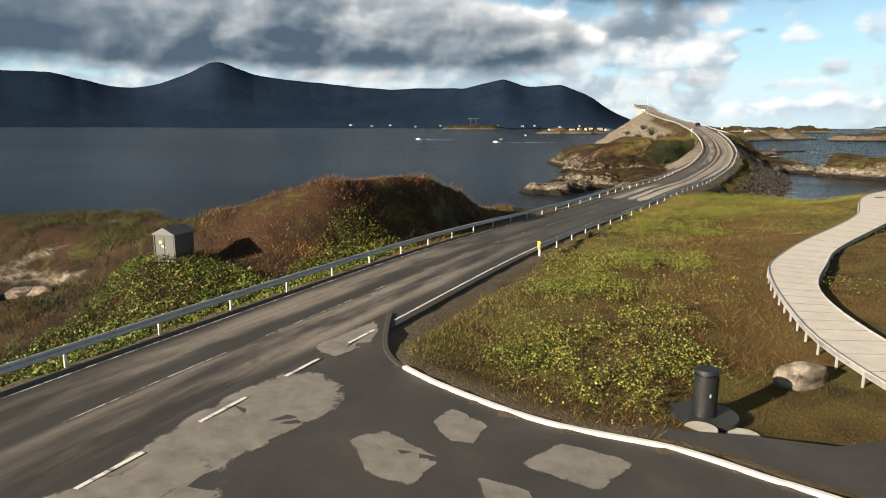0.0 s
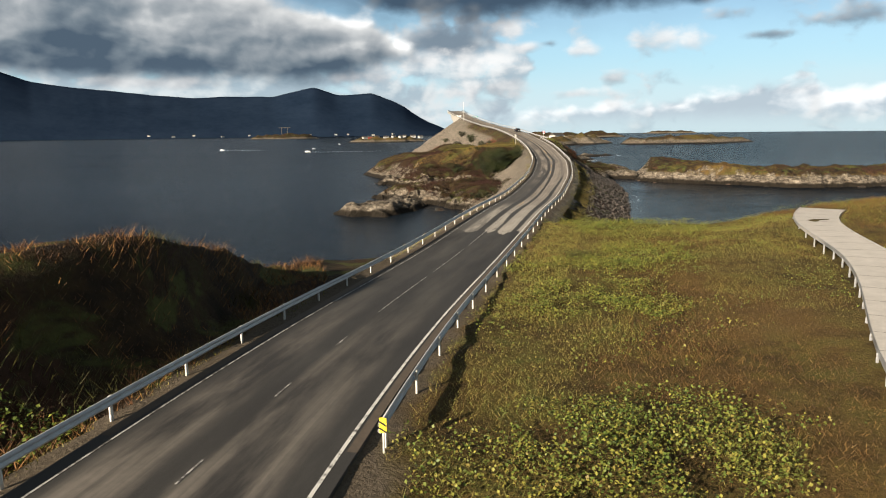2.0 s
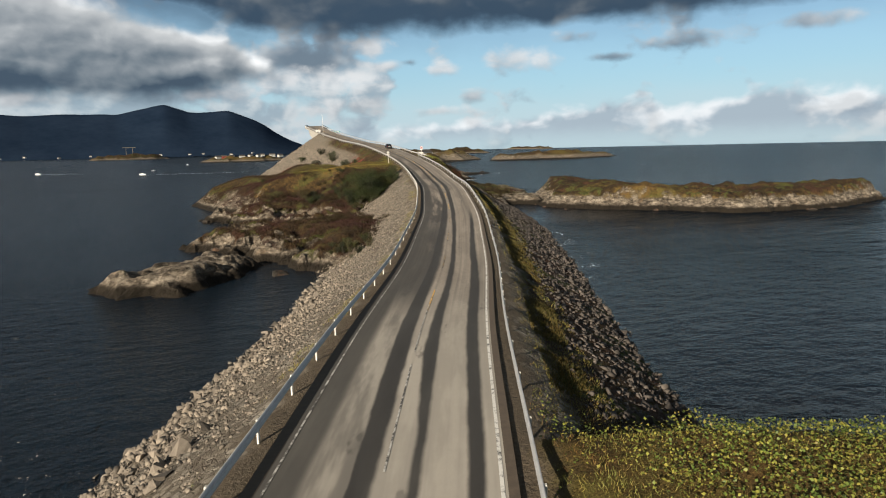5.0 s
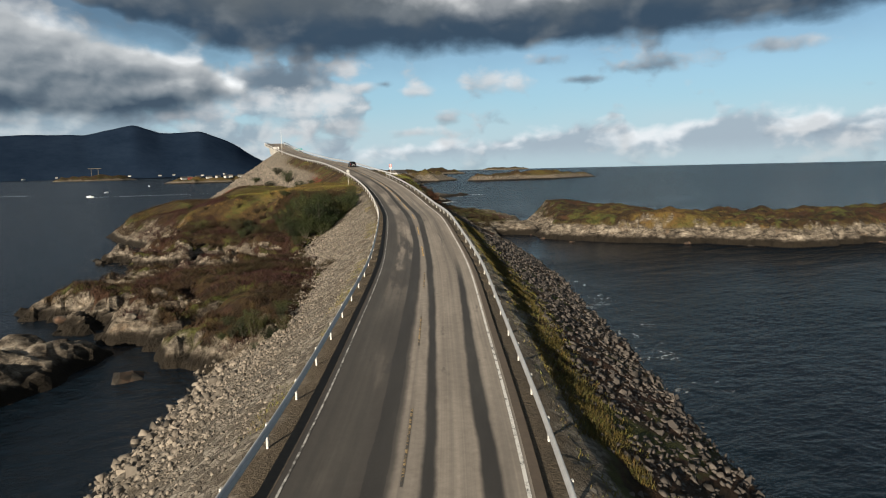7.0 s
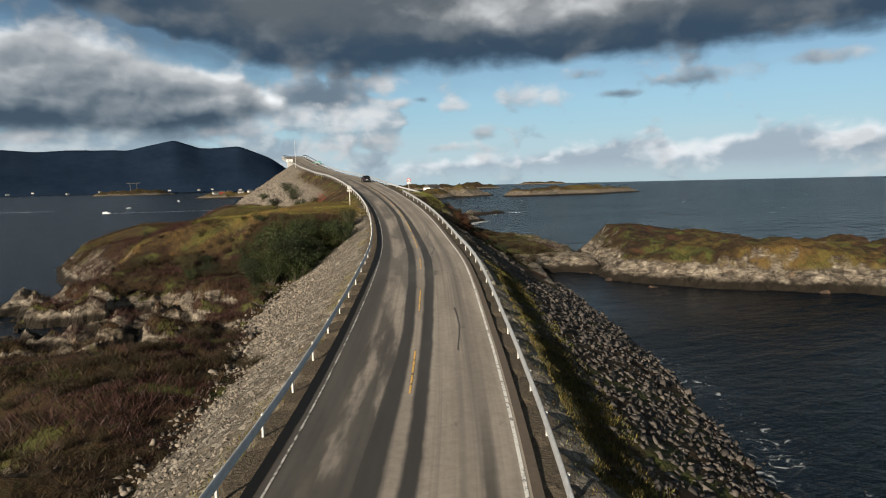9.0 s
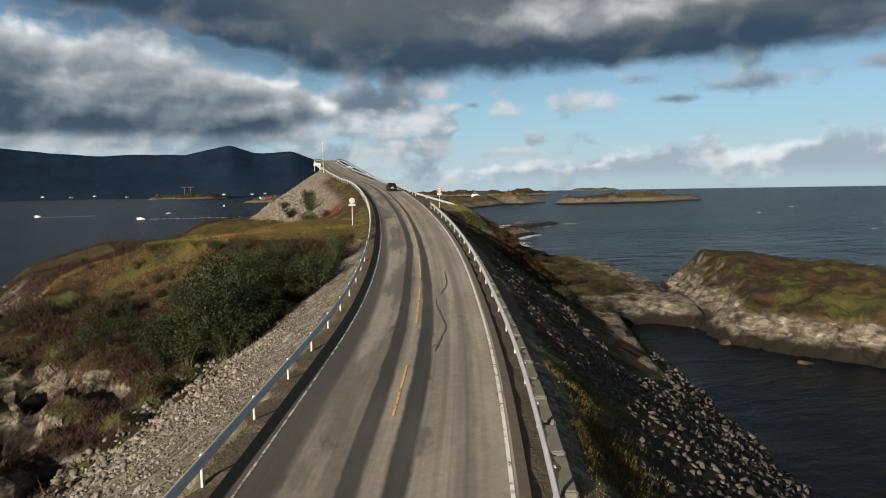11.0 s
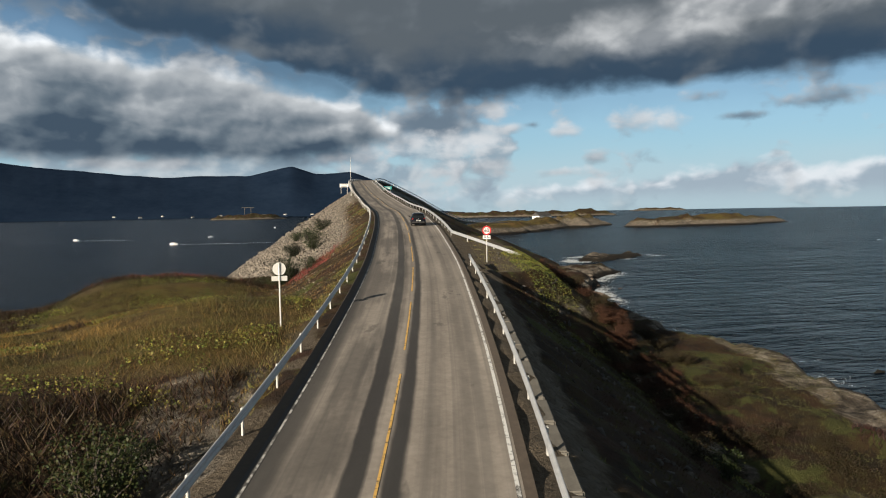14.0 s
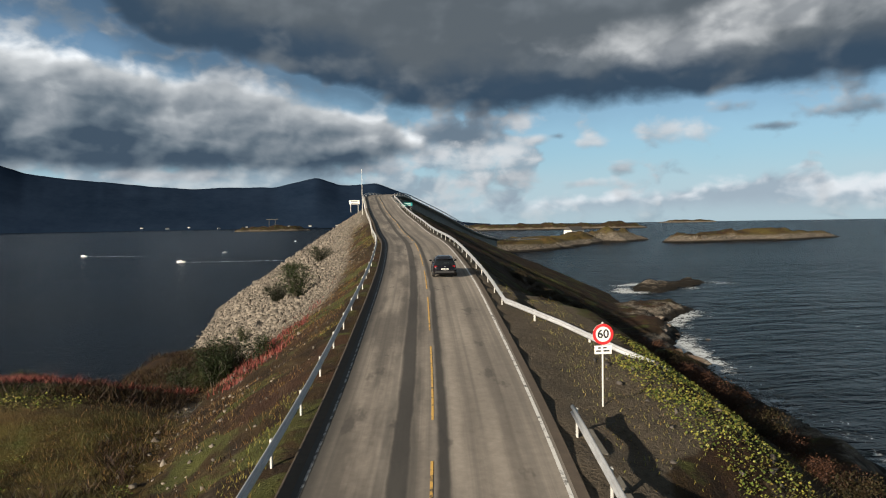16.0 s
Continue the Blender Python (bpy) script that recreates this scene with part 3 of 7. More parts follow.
RY = np.arange(-60, 585.1, 1.0)
RX = natural([r[0] for r in ROAD], [r[1] for r in ROAD], RY)
RZ = natural([r[0] for r in ROAD], [r[2] for r in ROAD], RY)
RT = np.stack([np.gradient(RX), np.gradient(RY)], 1)
RT /= np.linalg.norm(RT, axis=1)[:, None]
RN = np.stack([RT[:, 1], -RT[:, 0]], 1)          # to the right of the road
RW = np.interp(RY, [h[0] for h in HALF], [h[1] for h in HALF])


def road_at(y, across=0.0, lift=0.0):
    """A place on the road, by the y of its middle and the metres to the right of it."""
    x, z = np.interp(y, RY, RX), np.interp(y, RY, RZ)
    nx, ny = np.interp(y, RY, RN[:, 0]), np.interp(y, RY, RN[:, 1])
    return np.stack([x + across * nx, np.asarray(y, float) + across * ny, z + lift], -1)


def road_turn(y):
    """Degrees by which a thing that looks along +y is turned to follow the road."""
    return -math.degrees(math.atan2(float(np.interp(y, RY, RT[:, 0])), float(np.interp(y, RY, RT[:, 1]))))


def road_far(x, y):
    """Metres to the right of the road's middle (signed), and the road's height there."""
    best, side, z = np.full(x.shape, 1e9), np.zeros(x.shape), np.zeros(x.shape)
    keep = RY < 452
    px, py, pz, nx, ny = (c[keep][::3] for c in (RX, RY, RZ, RN[:, 0], RN[:, 1]))
    for a, b, c, u, v in zip(px, py, pz, nx, ny):
        d = np.hypot(x - a, y - b)
        closer = d < best
        best = np.where(closer, d, best)
        s = (x - a) * u + (y - b) * v
        side, z = np.where(closer, s, side), np.where(closer, c, z)
    return np.where(np.abs(side) > best, side, np.sign(side + 1e-9) * best), z


def inside(x, y, outline):
    """Metres inside an outline (outside: minus)."""
    best, odd = np.full(x.shape, 1e9), np.zeros(x.shape, bool)
    for (ax, ay), (bx, by) in zip(outline, outline[1:] + outline[:1]):
        dx, dy = bx - ax, by - ay
        t = np.clip(((x - ax) * dx + (y - ay) * dy) / (dx * dx + dy * dy), 0, 1)
        best = np.minimum(best, np.hypot(x - ax - t * dx, y - ay - t * dy))
        if ay != by:
            odd ^= ((ay > y) != (by > y)) & (x < ax + (y - ay) * dx / dy)
    return np.where(odd, best, -best)


def fractal(x, y, scale, octaves=4, seed=0):
    """Smooth value noise about 0, within 1."""
    out, amp, total = np.zeros(x.shape), 1.0, 0.0
    for o in range(octaves):
        rng = np.random.default_rng(seed * 31 + o)
        table = rng.random((256, 256)) * 2 - 1
        u, v = x / scale * 2**o + 13.7 * o, y / scale * 2**o + 7.1 * o
        i, j = np.floor(u).astype(int), np.floor(v).astype(int)
        f, g = u - i, v - j
        f, g = f * f * (3 - 2 * f), g * g * (3 - 2 * g)
        i, j, i1, j1 = i % 256, j % 256, (i + 1) % 256, (j + 1) % 256
        out += amp * ((table[i, j] * (1 - f) + table[i1, j] * f) * (1 - g) + (table[i, j1] * (1 - f) + table[i1, j1] * f) * g)
        total, amp = total + amp, amp * 0.5
    return out / total


def step(a, b, v):
    t = np.clip((v - a) / (b - a), 0, 1)
    return t * t * (3 - 2 * t)


SHORE_SOUTH = [(-95, -70), (-72, -10), (-54, 22), (-44, 40), (-36, 49), (-31, 53), (-38, 56), (-50, 57), (-62, 64), (-58, 78), (-44, 82), (-32, 77), (-20, 68), (-11, 69), (-4, 76), (1, 80), (8, 82), (20, 98), (30, 97), (40, 90), (50, 92), (60, 94), (80, 104), (110, 118), (160, 110), (215, 60), (215, -70)]
SHORE_WEST = [(46, 146), (38, 150), (34, 156), (33, 163), (29, 168), (25, 176), (23, 183), (30, 187), (31, 193), (35, 199), (38, 205), (35, 212), (32, 221), (36, 226), (42, 226), (41, 236), (38, 246), (34, 262), (34, 272), (40, 279), (50, 284), (62, 292), (72, 306), (82, 335), (100, 345), (100, 230), (60, 150)]
SHORE_EAST = [(70, 180), (91, 195), (100.5, 213), (103.5, 219), (106.5, 218.5), (109, 214.5), (113, 218), (116, 226), (119, 233), (121, 239), (123.5, 246), (124.5, 252), (124, 262), (125.5, 275), (129, 290), (133, 303), (137, 318), (143, 326), (150, 340), (164, 354), (157, 360), (144, 356), (134, 352), (126, 366), (118, 385), (95, 390), (80, 300)]
ISLAND_EAST = [(108.5, 214), (106.5, 207), (108, 202), (114, 194), (122, 184), (128, 172), (136, 169), (158, 169), (182, 175), (186, 183), (166, 200), (148, 222), (134, 241), (126, 243), (120, 234)]
ISLET_WEST = [(11.5, 152), (15, 146.5), (21, 145), (26, 149.5), (31, 154), (32, 160), (26, 163), (18, 160)]
REEF = [(168, 388), (176, 384), (190, 395), (203, 402), (200, 411), (186, 408), (174, 402)]
# Heights known on the land: x, y, height.
HEIGHTS = [(-60, 5, 4.0), (-34, 47, 1.6), (-40, 36, 1.8), (-27, 41, 3.6), (-19, 42, 6.2), (-22, 24, 4.0), (-42, 67, 5.0), (-30, 70, 5.4), (-52, 68, 4.4), (11, 38, 6.2), (21, 58, 5.7), (28, 75, 5.7), (39, 82, 5.8), (36, 66, 6.5), (46, 72, 7.2), (12, 21, 5.5), (30, 50, 6.6), (60, 70, 8.0), (24, 30, 6.0), (1.5, 30, 6.15), (4, 25, 5.95), (6, 40, 6.0), (10, 50, 5.85), (14, 60, 5.7), (-24, 37, 2.0), (-29, 37, 1.4), (-23, 32, 2.6),
           (37, 165, 1.1), (42, 180, 3.6), (46, 160, 3.6), (42.5, 154, 2.8), (46, 170, 4.0), (50, 180, 3.6), (39, 187, 2.4), (48, 192, 1.6), (44, 205, 0.8), (48, 212, 1.0), (50, 205, 1.4), (56, 203, 2.8), (43, 197, 1.0), (36, 220, 0.9), (45, 225, 4.0), (57, 212, 3.8), (64, 213, 6.0), (52, 220, 3.6), (40, 262, 4.2), (52, 268, 7.6), (66, 270, 10.2), (62, 238, 9.4), (70, 226, 9.8), (73, 232, 10.6), (66, 230, 10.2), (75, 240, 10.8), (58, 285, 3.0), (68, 292, 4.0), (74, 290, 8.0)]


def known_height(x, y):
    top, weight = np.zeros(x.shape), np.zeros(x.shape)
    for a, b, h in HEIGHTS:
        w = 1 / (np.hypot(x - a, y - b) ** 2 + 6) ** 1.6
        top, weight = top + w * h, weight + w
    return top / weight


def bank_slope(side, y):
    return np.where(side > 0, 0.56 + 0.16 * step(200, 235, y) * step(320, 290, y) - 0.12 * step(320, 350, y), 0.56 + 0.10 * step(262, 300, y))


def land_parts(x, y):
    """The ground's height, and how much of it is grass, heath and bare rock."""
    side, zr = road_far(x, y)
    r = np.abs(side)
    rough = fractal(x, y, 9.0, 5, 3)
    rocky = np.abs(fractal(x, y, 5.0, 5, 5)) * 1.6 - 0.45
    wob = fractal(x, y, 7.0, 3, 8) * 1.8
    south, west, east = (inside(x, y, s) + wob for s in (SHORE_SOUTH, SHORE_WEST, SHORE_EAST))
    cap = known_height(x, y)
    ridge = np.full(x.shape, -9.0)
    for (ax, ay, ah), (bx, by, bh) in zip(CREST, CREST[1:]):
        t = np.clip(((x - ax) * (bx - ax) + (y - ay) * (by - ay)) / ((bx - ax) ** 2 + (by - ay) ** 2), 0, 1)
        d = np.hypot(x - ax - t * (bx - ax), y - ay - t * (by - ay))
        aside = ((x - ax) * (by - ay) - (y - ay) * (bx - ax)) / math.hypot(bx - ax, by - ay)
        reach = 9.8 - 5.6 * step(-3.5, 3.5, aside)
        ridge = np.maximum(ridge, ah + t * (bh - ah) - 4.6 * step(0.3, reach, d) - 0.25 * np.maximum(d - np.minimum(reach, 7), 0))
    hump = np.where(side > 5.5, 0.20 * fractal(x, y, 3.2, 3, 16), 0.30 * fractal(x, y, 2.6, 3, 17))
    on_south = np.minimum(np.maximum(cap, ridge), south * 0.85 + 0.2) + 0.16 * rough + hump
    crag = np.abs(fractal(x * 0.9 + y * 0.5, y - x * 0.4, 6.5, 5, 15)) * 4.2 - 1.1
    on_west = np.minimum(np.minimum(cap, west * 0.95 + 0.15), 11.2) + 0.45 * rough + (rocky * 0.9 + crag) * step(5.0, 1.5, cap)
    far_east = np.minimum(np.minimum(2.2 + 0.06 * east, 4.0) + 0.5 * step(226, 248, y) * step(318, 290, y), east * (0.7 + 0.35 * step(262, 250, y))) + rocky * 0.7 + 0.3 * rough + 0.3 * crag
    land = np.where(south > -3, on_south, -3.0)
    land = np.maximum(land, np.where(west > -3, on_west, -3.0))
    land = np.maximum(land, np.where(east > -3, far_east, -3.0))
    shelf = 5.6 * step(244, 251, y) * step(282, 268, y) * (side > 0)
    bank = zr - 0.35 - np.maximum(r - 4.9 - shelf, 0) * bank_slope(side, y) - 0.14 * np.clip(r - 4.9, 0, shelf) + 0.22 * fractal(x, y, 2.4, 3, 12)
    ending = 0.75 * np.maximum(y - 388, 0)
    bank = bank - ending
    cut = zr - 0.25 + np.maximum(r - 4.6, 0) * 1.05
    filled = bank > land + 0.05
    height = np.minimum(np.maximum(land, bank), cut)
    height = np.where(r < 4.9, zr - 0.16 - 0.05 * np.maximum(r - 3.6, 0) - ending, height)
    lot = inside(x, y, LOT_OUTLINE)
    near_lot = step(-3.2, -0.7, lot) * step(4.4, 5.8, side)
    height = np.where(lot > 0.1, lot_height(x, y) - 0.07, height * (1 - near_lot) + (lot_height(x, y) + 0.07) * near_lot)
    meadow = ((south > 0) & (side > 0)).astype(float)
    slope_rock = step(2.4, 1.1, height + 0.9 * rough)
    stone = np.where(filled, 0.0, slope_rock)
    stone = np.where((east > 0) & ~filled, np.where(y < 276, np.maximum(step(6.5 + 2.0 * step(252, 240, y), 3.5 + 1.5 * step(252, 240, y), east + 2.5 * rough), step(2.6, 1.6, height)), step(2.6, 1.3, height + 0.8 * rough)), stone)
    stone = np.where((west > -2) & ~filled, np.maximum(stone, np.maximum(step(4.8, 1.6, west + 2.5 * rough), step(2.0, 1.1, height + 0.8 * rough))), stone)
    grass = np.where(filled, 0.0, np.maximum(meadow, 0))
    heath = np.where(filled, 0.0, np.where(meadow > 0, 0.0, 1.0))
    plateau = np.where((west > 2) & ~filled, step(224, 230, y + 3 * rough) * step(272, 264, y) * step(57, 61, x + 3 * rough), 0.0)
    grass, heath = np.maximum(grass, plateau), heath * (1 - 0.85 * plateau)
    # heath on the right bank, its dark colour also standing in for shade
    shaded_bank = filled & (side > 0) & (y > 60)
    heath = np.where(shaded_bank, np.maximum(heath, step(5.6, 7.0, r)), heath)
    # the left bank up to here takes the dark moor tone throughout
    heath = np.where(filled & (side < 0) & (y < 82), 1.0, heath)
    verge = np.maximum(np.where((side > 0) & (y > 44) & (y < 96), step(4.9, 4.4, r), step(5.6, 4.9, r)), step(shelf + 4.9, shelf + 3.5, r) * (shelf > 2))
    verge = np.maximum(verge, step(-1.1, -0.6, lot) * (side > 3))
    grass, heath, stone = grass * (1 - verge), heath * (1 - verge), stone * (1 - verge)
    gravel = (filled & (r > 4.9) & ~((side > 0) & (y < 66)) & (y > 80)).astype(float)
    gravel = gravel * (1 - step(5.6 + shelf, 4.2 + shelf, r) * (shelf > 1))
    brown = ((side < 0) & filled) * step(216, 226, y) * np.maximum(step(292, 276, y), step(9.5, 6.5, r) * step(372, 340, y))
    gravel, heath = gravel * (1 - 0.8 * brown), np.maximum(heath, 0.75 * brown)
    overgrown = ((side < 0) & filled) * step(6.0, 8.0, r) * step(219, 225, y) * step(272, 262, y)
    gravel, heath, grass = gravel * (1 - overgrown), np.maximum(heath, 0.55 * overgrown), np.maximum(grass, overgrown)
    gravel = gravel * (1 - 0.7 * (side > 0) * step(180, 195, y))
    stone = stone * (1 - plateau)
    soft = ((south > 0) & (x > -33)).astype(float)
    return height, grass, heath, stone, gravel, side, soft

CREST = [(-24, 49, 6.4), (-17, 49, 8.6), (-9.5, 50.5, 10.6), (-4.2, 58, 10.4), (-0.9, 67, 8.8), (3, 78, 5.0)]
LOT_OUTLINE = [(-2.7, 28.6), (-2.4, 24.1), (-1.5, 22.0), (-0.2, 20.6), (1.9, 18.9), (3.5, 18.0), (5.0, 17.5), (6.4, 17.0), (7.6, 16.2), (8.7, 15.4), (11.0, 13.6), (17.0, 9.0), (30.0, 4.0), (30.0, -50.0), (-33.4, -50.0), (-13.5, 0.0)]


def lot_height(x, y):
    side, zr = road_far(np.asarray(x, float), np.asarray(y, float))
    return zr - 0.045 * np.maximum(side - 3.4, 0)


# ---- sea ----
ring, spokes = [0.0, 120, 300, 600, 1200, 2400, 3600, 4820], 96
sea_verts = [(90, 180, 0)] + [(90 + r * math.cos(2 * math.pi * k / spokes), 180 + r * math.sin(2 * math.pi * k / spokes), 0) for r in ring[1:] for k in range(spokes)]
sea_faces = [(0, 1 + k, 1 + (k + 1) % spokes) for k in range(spokes)]
for i in range(len(ring) - 2):
    for k in range(spokes):
        a, b = 1 + i * spokes + k, 1 + i * spokes + (k + 1) % spokes
        sea_faces.append((a, a + spokes, b + spokes, b))
tagged(link_mesh("water", sea_verts, sea_faces, SEA), "dark grey-blue rippled sea water reaching the horizon", "sea", kind="structure")

# ---- land ----


def grid_mesh(name, x0, x1, y0, y1, cell, heights, mat, floor=-1.2, hole=None):
    """A height field over a rectangle, without the cells that lie deep under water; cover goes into a colour attribute."""
    gx, gy = np.meshgrid(np.arange(x0, x1 + cell, cell), np.arange(y0, y1 + cell, cell))
    height, grass, heath, stone, *more = heights(gx, gy)
    down, across = np.gradient(height, cell)
    bare = step(0.75, 1.35, np.hypot(down, across) + 0.25 * fractal(gx, gy, cell * 6, 2, 99))
    if cell >= 2:
        bare = bare * 0.0
    if not more:
        bare = bare * 0.5
    if more:
        bare = bare * (1 - more[0]) * step(6.5, 9.0, np.abs(more[1])) * 0.85 * (1 - more[2])
    stone = np.maximum(stone, bare)
    ny, nx = gx.shape
    index = np.arange(nx * ny).reshape(ny, nx)
    quads = np.stack([index[:-1, :-1], index[:-1, 1:], index[1:, 1:], index[1:, :-1]], -1).reshape(-1, 4)
    flat = height.ravel()
    quads = quads[(flat[quads] > floor).any(1)]
    if hole:
        mx, my = gx.ravel()[quads].mean(1), gy.ravel()[quads].mean(1)
        for a, b, c, d in hole:
            cut = (mx > a) & (mx < b) & (my > c) & (my < d)
            quads, mx, my = quads[~cut], mx[~cut], my[~cut]
    used, again = np.unique(quads, return_inverse=True)
    verts = np.stack([gx.ravel(), gy.ravel(), flat], 1)[used]
    ob = bulk_mesh(name, verts, again.reshape(-1, 4), mat, smooth=True)
    layer = ob.data.color_attributes.new("cover", "FLOAT_COLOR", "POINT")
    colours = np.stack([grass.ravel()[used], heath.ravel()[used], stone.ravel()[used], more[0].ravel()[used] if more else np.zeros(len(used))], 1).astype(np.float32)
    layer.data.foreach_set("color", colours.ravel())
    return ob, (gx, gy, height)


# the rugged western shore and the cleft beside the car park, built finer
ROCKY = [(-95 + 0.85 * a, -95 + 0.85 * b, -50 + 0.85 * c, -50 + 0.85 * d) for a, b, c, d in ((136, 190, 223, 340), (38, 82, 100, 124))]


def rugged(bounds):
    """The land with ledges, blocks and clefts where it is bare rock."""
    def heights(x, y):
        height, grass, heath, stone, gravel, side, soft = land_parts(x, y)
        fade = np.minimum(np.minimum(x - bounds[0], bounds[1] - x), np.minimum(y - bounds[2], bounds[3] - y))
        fade = step(0.3, 4.0, fade) * step(0.1, 0.7, stone) * (1 - gravel)
        u, v = x * 0.8 + y * 0.6, y * 0.8 - x * 0.6
        ledge = np.abs(fractal(u * 0.55, v, 3.4, 4, 26)) * 2.6 - 0.75
        block = np.floor(fractal(u, v * 0.6, 4.5, 3, 27) * 5) / 5
        height = height + fade * (ledge * 0.9 + block * 1.7 + 0.15 * fractal(x, y, 0.9, 3, 28))
        return height, grass, heath, stone, gravel, side, soft
    return heights


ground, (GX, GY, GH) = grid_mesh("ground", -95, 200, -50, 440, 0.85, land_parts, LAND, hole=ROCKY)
FINE = []
for bounds in ROCKY:
    shore_ground, fine_grid = grid_mesh("rock_shore", bounds[0], bounds[1] - 0.2, bounds[2], bounds[3] - 0.2, 0.85 / 2.5, rugged(bounds), LAND)
    shore_ground.data.shade_flat()
    FINE.append(fine_grid)
    tagged(shore_ground, "rugged pale and dark shore rock with heath above it", "rock", kind="structure")
tagged(ground, "coastal ground of meadow, brown heath, bare rock and gravel banks", "ground", kind="structure")


def grid_z(x, y, gx, gy, heights):
    cell = gx[0, 1] - gx[0, 0]
    u, v = (x - gx[0, 0]) / cell, (y - gy[0, 0]) / cell
    i, j = np.clip(u.astype(int), 0, gx.shape[1] - 2), np.clip(v.astype(int), 0, gx.shape[0] - 2)
    f, g = np.clip(u - i, 0, 1), np.clip(v - j, 0, 1)
    return (heights[j, i] * (1 - f) + heights[j, i + 1] * f) * (1 - g) + (heights[j + 1, i] * (1 - f) + heights[j + 1, i + 1] * f) * g


def ground_z(x, y):
    """The ground's height by its own grids."""
    x, y = np.asarray(x, float), np.asarray(y, float)
    z = grid_z(x, y, GX, GY, GH)
    for bounds, grid in zip(ROCKY, FINE):
        within = (x > bounds[0]) & (x < bounds[1]) & (y > bounds[2]) & (y < bounds[3])
        z = np.where(within, grid_z(x, y, *grid), z)
    return z


def island(name, outline, top, steep, label, cell, seed, grassy=0.35, bumpy=1.0, green=0.6):
    """A rocky island with heath on its back."""
    xs, ys = [p[0] for p in outline], [p[1] for p in outline]
    size = max(max(xs) - min(xs), max(ys) - min(ys))
    unit = max(1.0, size / 80)

    def heights(x, y):
        d = inside(x, y, outline) + fractal(x, y, 6 * unit, 3, seed) * 2.0 * unit
        rough, rocky = fractal(x, y, 12 * unit, 4, seed + 1), np.abs(fractal(x, y, 5 * unit, 5, seed + 2)) * 1.6 - 0.45
        cap = top * (0.8 + 0.45 * fractal(x, y, 30 * unit, 2, seed + 3))
        crag = np.abs(fractal(x * 0.8 + y * 0.6, y - x * 0.3, 9 * unit, 4, seed + 4)) * 3.0 - 0.9
        h = np.minimum(cap, d * steep) + bumpy * (0.35 * rough + rocky * 0.8 + crag * 0.55)
        if cell < 0.6:
            u, v = x * 0.8 + y * 0.6, y * 0.8 - x * 0.6
            ledge = np.abs(fractal(u * 0.55, v, 3.0, 4, seed + 6)) * 2.2 - 0.6
            block = np.floor(fractal(u, v * 0.6, 3.6, 3, seed + 7) * 5) / 5
            h = h + step(-1.5, 1.0, d) * step(top, 0.4 * top, h) * (0.8 * ledge + 0.9 * block)
        h = np.where(d < -2 * unit, -3.0, h)
        heath = step(top * grassy, top * (grassy + 0.25), h + 0.12 * top * rough)
        return h, heath, (1 - green * (0.6 + rough)) * heath, 1 - heath

    ob, _ = grid_mesh(name, min(xs) - 6 * unit, max(xs) + 6 * unit, min(ys) - 6 * unit, max(ys) + 6 * unit, cell, heights, LAND)
    if cell < 0.6:
        ob.data.shade_flat()
    return tagged(ob, label, "island")


east_island = island("rocky_island", ISLAND_EAST, 5.4, 1.0, "low grey rock island with brown heath on its back", 0.45, 21, 0.36, 1.0, 0.5)
island("rocky_islet", ISLET_WEST, 3.2, 0.85, "small pale rock islet with yellow lichen beside the causeway", 0.4, 33, 0.75)
island("reef", [(130, 251), (134, 246.5), (139, 243.5), (141, 249), (137, 254.5), (132, 256)], 1.0, 0.3, "low dark kelp-covered skerry beside the island", 0.5, 43, 1.6, 0.6)
island("reef", REEF, 1.3, 0.3, "low dark skerry washed by surf", 0.9, 41, 1.6)


def long_outline(ax, ay, bx, by, half, count=9, seed=0):
    """A long, uneven outline round a line."""
    rng = random.Random(seed)
    dx, dy = bx - ax, by - ay
    size = math.hypot(dx, dy)
    nx, ny = dy / size, -dx / size
    one, two = [], []
    for i in range(count + 1):
        t = i / count
        w = half * math.sin(math.pi * (0.06 + 0.88 * t)) ** 0.6
        for row, s in ((one, 1), (two, -1)):
            k = s * w * rng.uniform(0.65, 1.15)
            row.append((ax + t * dx + k * nx, ay + t * dy + k * ny))
    return one + two[::-1]


FAR = [("far_island", 372, 715, 575, 760, 28, 12.0, "low far island with brown heath and pale shore rocks"),
       ("far_island", 318, 765, 400, 802, 30, 21.0, "far heath-covered knoll at the end of a causeway"),
       ("far_island", 130, 1190, 270, 1240, 32, 9.0, "far low island with yellow-green pasture"),
       ("far_island", -70, 2290, 150, 2390, 60, 16.0, "distant wooded islet in the fjord"),
       ("far_island", 420, 1640, 860, 1600, 45, 17.0, "distant low wooded islands on the horizon"),
       ("far_island", 1900, 3300, 2150, 3200, 50, 18.0, "tiny skerry on the horizon")]
for k, (name, ax, ay, bx, by, half, top, label) in enumerate(FAR):
    island(name, long_outline(ax, ay, bx, by, half, seed=k + 3), top, 0.5, label, max(2.0, half / 7), 60 + 5 * k, 0.22 if ay < 1500 else 0.14, half / 8, 0.0 if ay > 1500 else 1.1)
# the causeway that leads on beyond the bridge
island("far_causeway", long_outline(190, 610, 345, 785, 26, 10, seed=15), 9.5, 0.55, "grey gravel causeway with a road on the far shore", 2.0, 90, 0.30, 1.6, 1.0)


